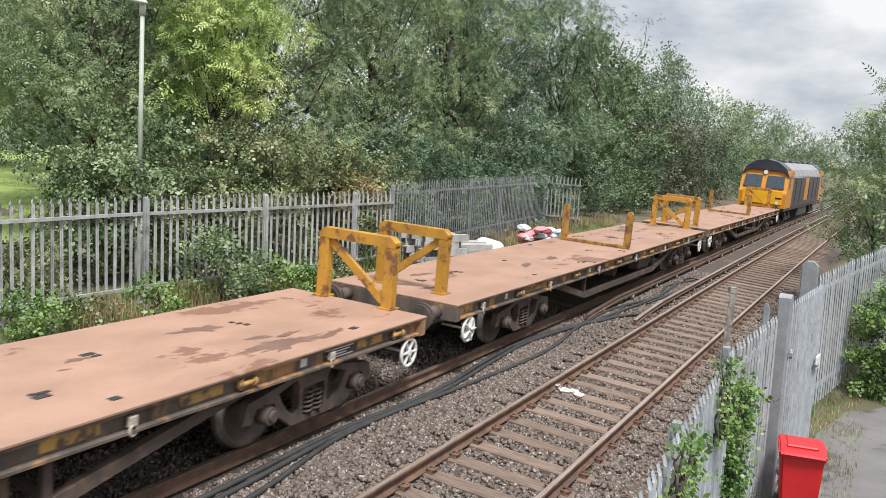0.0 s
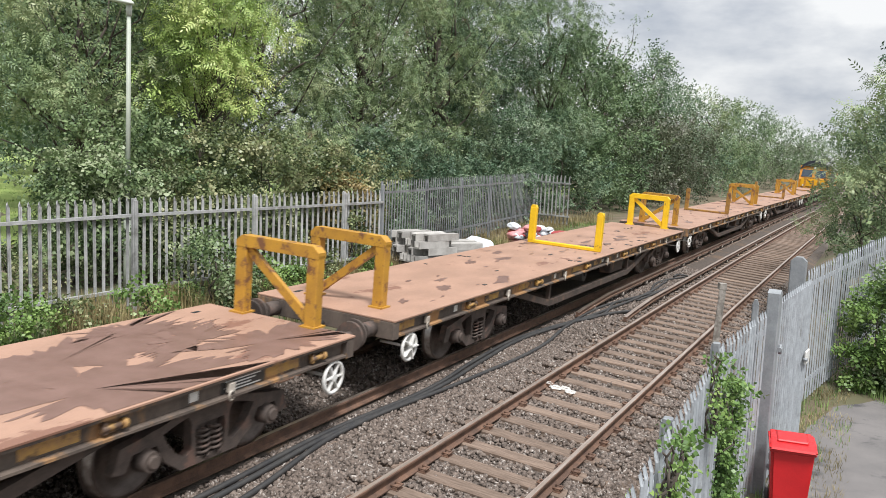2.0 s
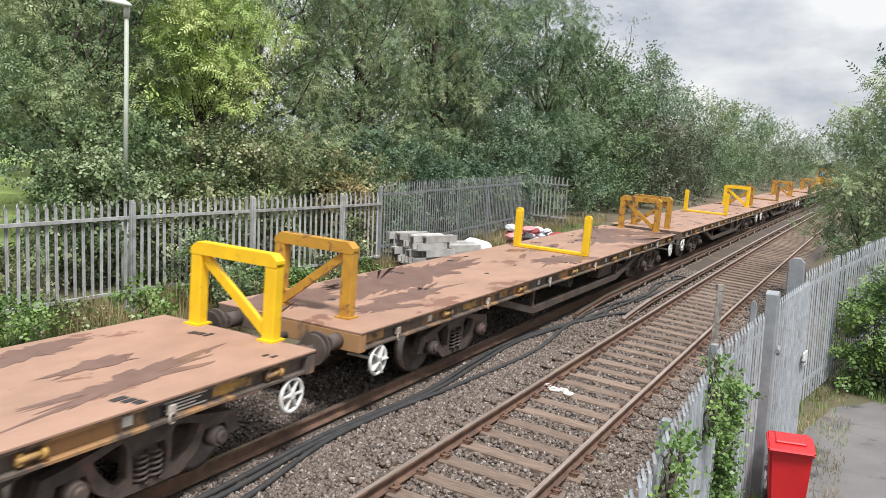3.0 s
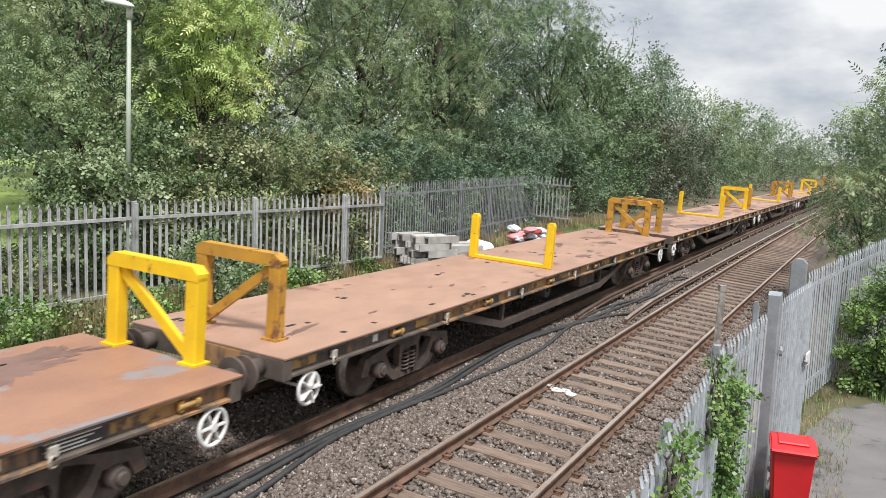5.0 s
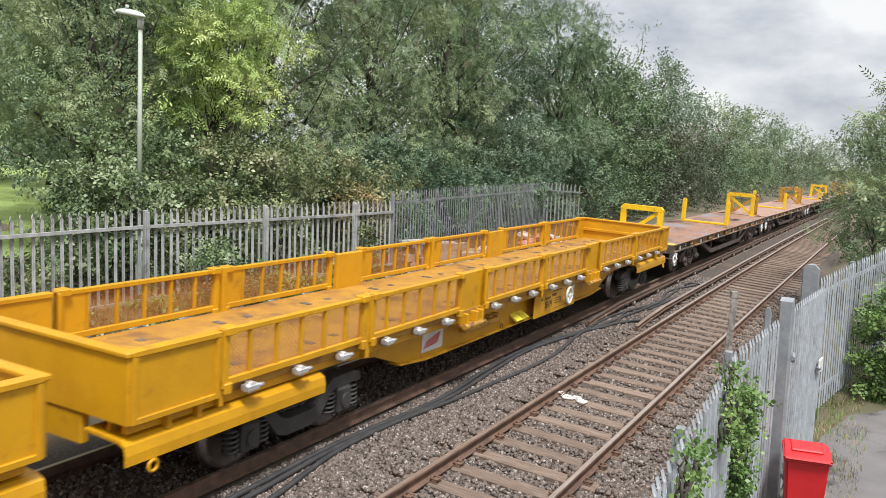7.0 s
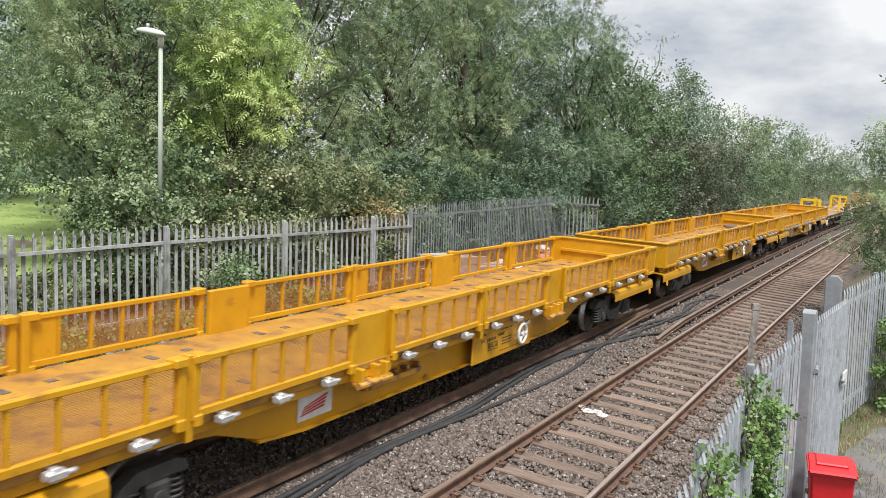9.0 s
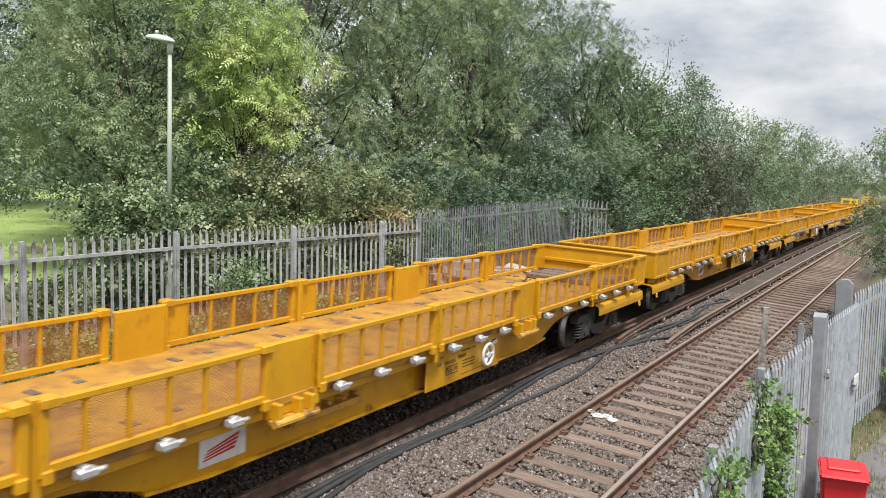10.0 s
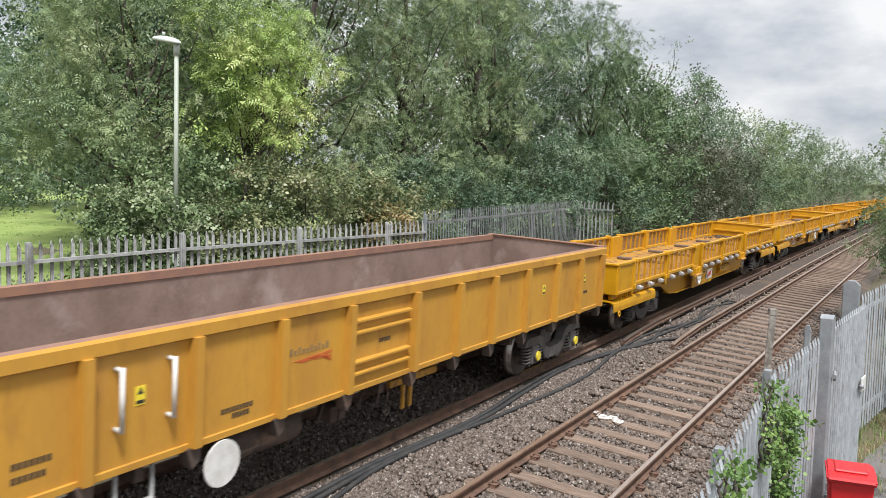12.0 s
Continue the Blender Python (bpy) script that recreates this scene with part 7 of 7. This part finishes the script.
# lower growth in front of the trees
BUSHES = [
    (-9.2, 10.6, 3.5, 1.2, M_PALEBUSH, BROAD, 110, "pale variegated bush with arching shoots behind the fence"),
    (-8.7, 11.0, 3.6, 1.2, M_PALEBUSH, BROAD, 110, "pale variegated bush behind the fence"),
    (-9.5, 12.3, 4.4, 1.3, M_PALEBUSH, BROAD, 120, "pale variegated bush behind the fence"),
    (-9.4, 13.0, 3.3, 1.6, M_HEDGE, BROAD, 130, "dense green hedge bush behind the fence"),
    (-8.8, 15.6, 4.1, 1.7, M_HEDGE, BROAD, 140, "hawthorn bush with pale leaf tips behind the fence"),
    (-8.3, 17.9, 3.7, 1.5, M_HEDGE, BROAD, 130, "hawthorn bush with pale leaf tips behind the fence"),
    (-7.35, 17.0, 3.2, 0.9, M_RUSSET, BROAD, 150, "russet-leaved shrub hanging over the fence"),
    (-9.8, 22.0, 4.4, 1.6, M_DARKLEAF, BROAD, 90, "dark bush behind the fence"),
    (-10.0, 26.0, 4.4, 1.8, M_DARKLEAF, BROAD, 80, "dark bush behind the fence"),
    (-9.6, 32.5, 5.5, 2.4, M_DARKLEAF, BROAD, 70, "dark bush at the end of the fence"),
    (-9.0, 36.8, 5.8, 2.5, M_DARKLEAF, BROAD, 60, "green bush beside the line"),
    (-8.7, 41.5, 5.4, 2.5, M_WILLOW, FARLEAF, 24, "green bush beside the line"),
    (-8.6, 46.5, 6.0, 2.6, M_BUDD, FARLEAF, 24, "grey-green flowering bush beside the line"),
    (-8.5, 52.5, 6.3, 2.8, M_BUDD, FARLEAF, 22, "grey-green bush with dull purple flowers beside the line"),
    (-8.3, 59.0, 6.2, 2.9, M_BUDD, FARLEAF, 15, "grey-green bush beside the line"),
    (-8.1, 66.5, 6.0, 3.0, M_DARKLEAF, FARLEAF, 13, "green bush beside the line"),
    (-8.0, 76.0, 5.6, 3.4, M_WILLOW, FARLEAF, 10, "green bush beside the line"),
    (-7.7, 88.0, 5.6, 4.0, M_BUDD, FARLEAF, 8, "grey-green bush beside the line"),
    (-7.2, 104.0, 5.6, 5.0, M_WILLOW, FARLEAF, 6, "green bush beside the line"),
    (-6.4, 126.0, 6.0, 6.0, M_BUDD, FARLEAF, 5, "grey-green bush beside the line"),
    (-8.3, 6.2, 2.3, 0.9, M_NETTLE, BROAD, 110, "low green bramble behind the fence"),
    (-8.0, 8.4, 2.0, 0.8, M_HEDGE, BROAD, 110, "low green bramble behind the fence"),
    (-7.9, 12.6, 2.6, 0.9, M_HEDGE, BROAD, 110, "low green bramble behind the fence"),
    (-7.8, 14.6, 2.7, 0.8, M_HEDGE, BROAD, 110, "low dark bramble behind the fence"),
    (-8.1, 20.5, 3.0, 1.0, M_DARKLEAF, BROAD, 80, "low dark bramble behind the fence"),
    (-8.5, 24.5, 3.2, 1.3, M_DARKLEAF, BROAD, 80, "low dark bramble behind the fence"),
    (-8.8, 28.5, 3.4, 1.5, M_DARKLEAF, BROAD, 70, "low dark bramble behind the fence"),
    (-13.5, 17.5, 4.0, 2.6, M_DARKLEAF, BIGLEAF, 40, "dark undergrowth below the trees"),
]
for k, (x, y, top, spread, material, twig, density, label) in enumerate(BUSHES):
    tree(x, y, top, spread, material, twig, density, 200 + k, label, "bushes by the railway", low=0.1, clumps=10, category="bush", scale=(0.6, 1.2))
# right-hand side
tree(4.6, 23.0, 6.3, 1.9, M_ASH, ASH, 60, 301, "green ash sapling overhanging the fence", "trees by the yard", low=0.3, clumps=10)
tree(6.2, 25.5, 9.5, 2.6, M_DARKLEAF, BROAD, 60, 302, "dark green tree behind the yard fence", "trees by the yard", low=0.2, clumps=10)
tree(3.6, 27.0, 4.2, 1.7, M_ASH, ASH, 70, 303, "green ash growth over the track edge", "trees by the yard", low=0.15, clumps=10)
tree(4.2, 33.0, 6.0, 2.4, M_WILLOW, BROAD, 50, 304, "green bush beside the near track", "trees by the yard", low=0.1, clumps=10)
tree(5.2, 42.0, 6.0, 3.0, M_WILLOW, FARLEAF, 15, 305, "green bush beside the near track", "trees by the yard", low=0.1, clumps=9)
tree(6.5, 55.0, 6.0, 3.6, M_WILLOW, FARLEAF, 10, 306, "green bush beside the near track", "trees by the yard", low=0.1, clumps=9)
tree(8.5, 75.0, 7.0, 5.0, M_WILLOW, FARLEAF, 7, 307, "green bush beside the near track", "trees by the yard", low=0.1, clumps=9)
tree(4.15, 17.25, 1.75, 0.85, M_NETTLE, BROAD, 190, 310, "leafy green bramble against the yard fence", "trees by the yard", low=0.08, clumps=12, category="bush", scale=(0.6, 1.1))
tree(5.0, 18.1, 2.5, 1.15, M_ASH, BROAD, 160, 311, "leafy green bramble against the yard fence", "trees by the yard", low=0.08, clumps=12, category="bush", scale=(0.6, 1.1))
tree(5.2, 16.9, 1.3, 0.9, M_NETTLE, BROAD, 160, 312, "leafy green bramble at the tarmac edge", "trees by the yard", low=0.08, clumps=10, category="bush", scale=(0.6, 1.1))


xs = [-130 + 4.0 * i for i in range(30)]
ys = [4 + 2.0 * i for i in range(30)]
tagged(sheet("meadow", xs, ys, lambda x, y: ground_z(x, y) + 0.03, M_GRASSBASE), "mown green meadow beyond the trees", "grass", kind="structure")


def ivy(x, y, z0, z1, w, n, seed, label):
    """Ivy climbing a stretch of the fence: stems and overlapping leaves."""
    g = np.random.default_rng(seed)
    ob = thing("ivy", pose(x, y, 0), label, "ivy", "ivy on the fence")
    bm = bmesh.new()
    for k in range(6):
        s = g.uniform(-w, w) * 0.5
        limb(bm, (g.uniform(0.02, 0.08), s, z0), (g.uniform(-0.02, 0.08), s + g.uniform(-0.3, 0.3), z0 + (z1 - z0) * g.uniform(0.6, 1)), 0.015, 0.006, g, 6)
    part("stem", bm, M_BARK, ob)
    t = g.random(n) ** 1.15
    side = g.normal(0, 0.33, n) * w * (1.15 - 0.6 * t) + 0.12 * np.sin(t * 9)
    p = np.stack([g.normal(0.06, 0.07, n), side, z0 + (z1 - z0) * t], 1)
    out = np.tile([0.8, 0.0, 0.15], (n, 1)) + g.normal(0, 0.5, (n, 3))
    me = foliage("leaves", p, unit(out), IVYLEAF, seed, droop=0.5, up=0.4, scale=(0.45, 0.95))
    add_mat(me, M_IVY)
    part("leaves", me, M_IVY, ob)


ivy(2.74, 8.75, -0.35, 1.62, 0.46, 1150, 5, "glossy green ivy climbing the fence in a ragged column")
ivy(2.78, 7.6, 1.35, 2.10, 0.42, 130, 6, "thin ivy trails over the fence top")
ivy(2.86, 5.6, 0.9, 2.05, 0.22, 150, 8, "bright green ivy shoots on the fence top")
ivy(2.9, 5.2, 1.5, 2.08, 0.3, 60, 9, "bright green ivy shoots on the fence top")


def blades(name, areas, material, label, seed, height=(0.25, 0.6), width=0.012, lean=0.35):
    """Grass: thin bent blades over areas (x0, x1, y0, y1, count)."""
    g = np.random.default_rng(seed)
    vs = []
    for x0, x1, y0, y1, n in areas:
        x, y = g.uniform(x0, x1, n), g.uniform(y0, y1, n)
        clump = np.array([noise.noise((a * 1.2, b * 1.2, seed)) for a, b in zip(x, y)])
        ok = clump > -0.15
        x, y = x[ok], y[ok]
        n = len(x)
        z = np.array([ground_z(a, b) for a, b in zip(x, y)])
        h = g.uniform(*height, n) * (0.7 + 0.6 * clump[ok])
        a = g.uniform(0, 2 * math.pi, n)
        side = np.stack([np.cos(a), np.sin(a), 0 * a], 1) * width * 0.5
        bend = np.stack([-np.sin(a), np.cos(a), 0 * a], 1) * (g.uniform(0, lean, n) * h)[:, None]
        root = np.stack([x, y, z - 0.03], 1)
        up = np.stack([0 * h, 0 * h, h], 1)
        mid, tip = root + up * 0.55 + bend * 0.3, root + up + bend
        vs.append(np.stack([root - side, root + side, mid + side * 0.8, mid - side * 0.8, mid - side * 0.8, mid + side * 0.8, tip + side * 0.2, tip - side * 0.2], 1).reshape(-1, 3))
    v = np.concatenate(vs)
    me = quick_mesh(name, v, np.arange(len(v)).reshape(-1, 4))
    add_mat(me, material)
    return tagged(new(name, me), label, "grass", kind="stuff")


blades("dry_grass", [(-6.75, -5.5, 8, 17, 9000), (-6.3, -5.2, 17, 24, 2500), (-7.5, -6.2, 24, 36, 2500), (1.9, 2.75, 13, 20, 700)], M_STRAW, "dry straw-coloured grass beside the fence", 21)
blades("dry_grass", [(1.9, 2.75, 8, 13, 700), (2.9, 3.9, 11, 16.8, 2600), (3.0, 3.5, 9.5, 11, 250)], M_STRAW, "short dry grass along the tarmac edge", 25, (0.06, 0.2), 0.01, 0.9)
blades("green_grass", [(-6.75, -5.4, 2, 17, 9000), (-6.6, -5.2, 17, 34, 5000), (-8, -6.9, 2, 18, 6000), (3.1, 3.9, 12.5, 17.5, 800), (3.6, 5.0, 16.3, 17.6, 1500), (2.9, 3.3, 8.8, 12, 600)], M_GRASS, "tufts of green grass on the verge", 22, (0.1, 0.28))
blades("meadow_grass", [(-34, -14, 4, 24, 26000)], M_MEADOW, "mown green grass beyond the bushes", 23, (0.05, 0.12), 0.03)
WEEDS = [(-6.0 - 0.35 * (k % 2), 5.2 + 1.05 * k, 0.35 + 0.4 * ((k * 7) % 5) / 5) for k in range(11)]
for k, (x, y, h) in enumerate(WEEDS):
    tree(x, y, ground_z(x, y) + h, 0.42 + 0.25 * h, M_NETTLE if k % 3 else M_HEDGE, BROAD, 150, 400 + k, "nettles and brambles on the verge before the fence", "verge weeds", low=0.2, clumps=5, category="bush", scale=(0.5, 1.0))
tree(-6.05, 10.9, 2.25, 0.75, M_PALEBUSH, BROAD, 170, 430, "leafy shrub growing through the fence", "verge weeds", low=0.15, clumps=8, category="bush", scale=(0.5, 1.0))
tree(-6.3, 15.6, 2.4, 0.5, M_HEDGE, BROAD, 150, 431, "shrub growing through the fence", "verge weeds", low=0.15, clumps=7, category="bush", scale=(0.5, 1.0))


# ---- movement: the train runs away along the far track ----
SPEED = 19.12


def motions():
    for ob, s in TRAIN:
        walk(ob, [(t, on_far(10.62 + SPEED * t - s)) for t in (0.0, 2.0, 4.0, 6.0, 8.0, 10.0, 12.0)])


motions()
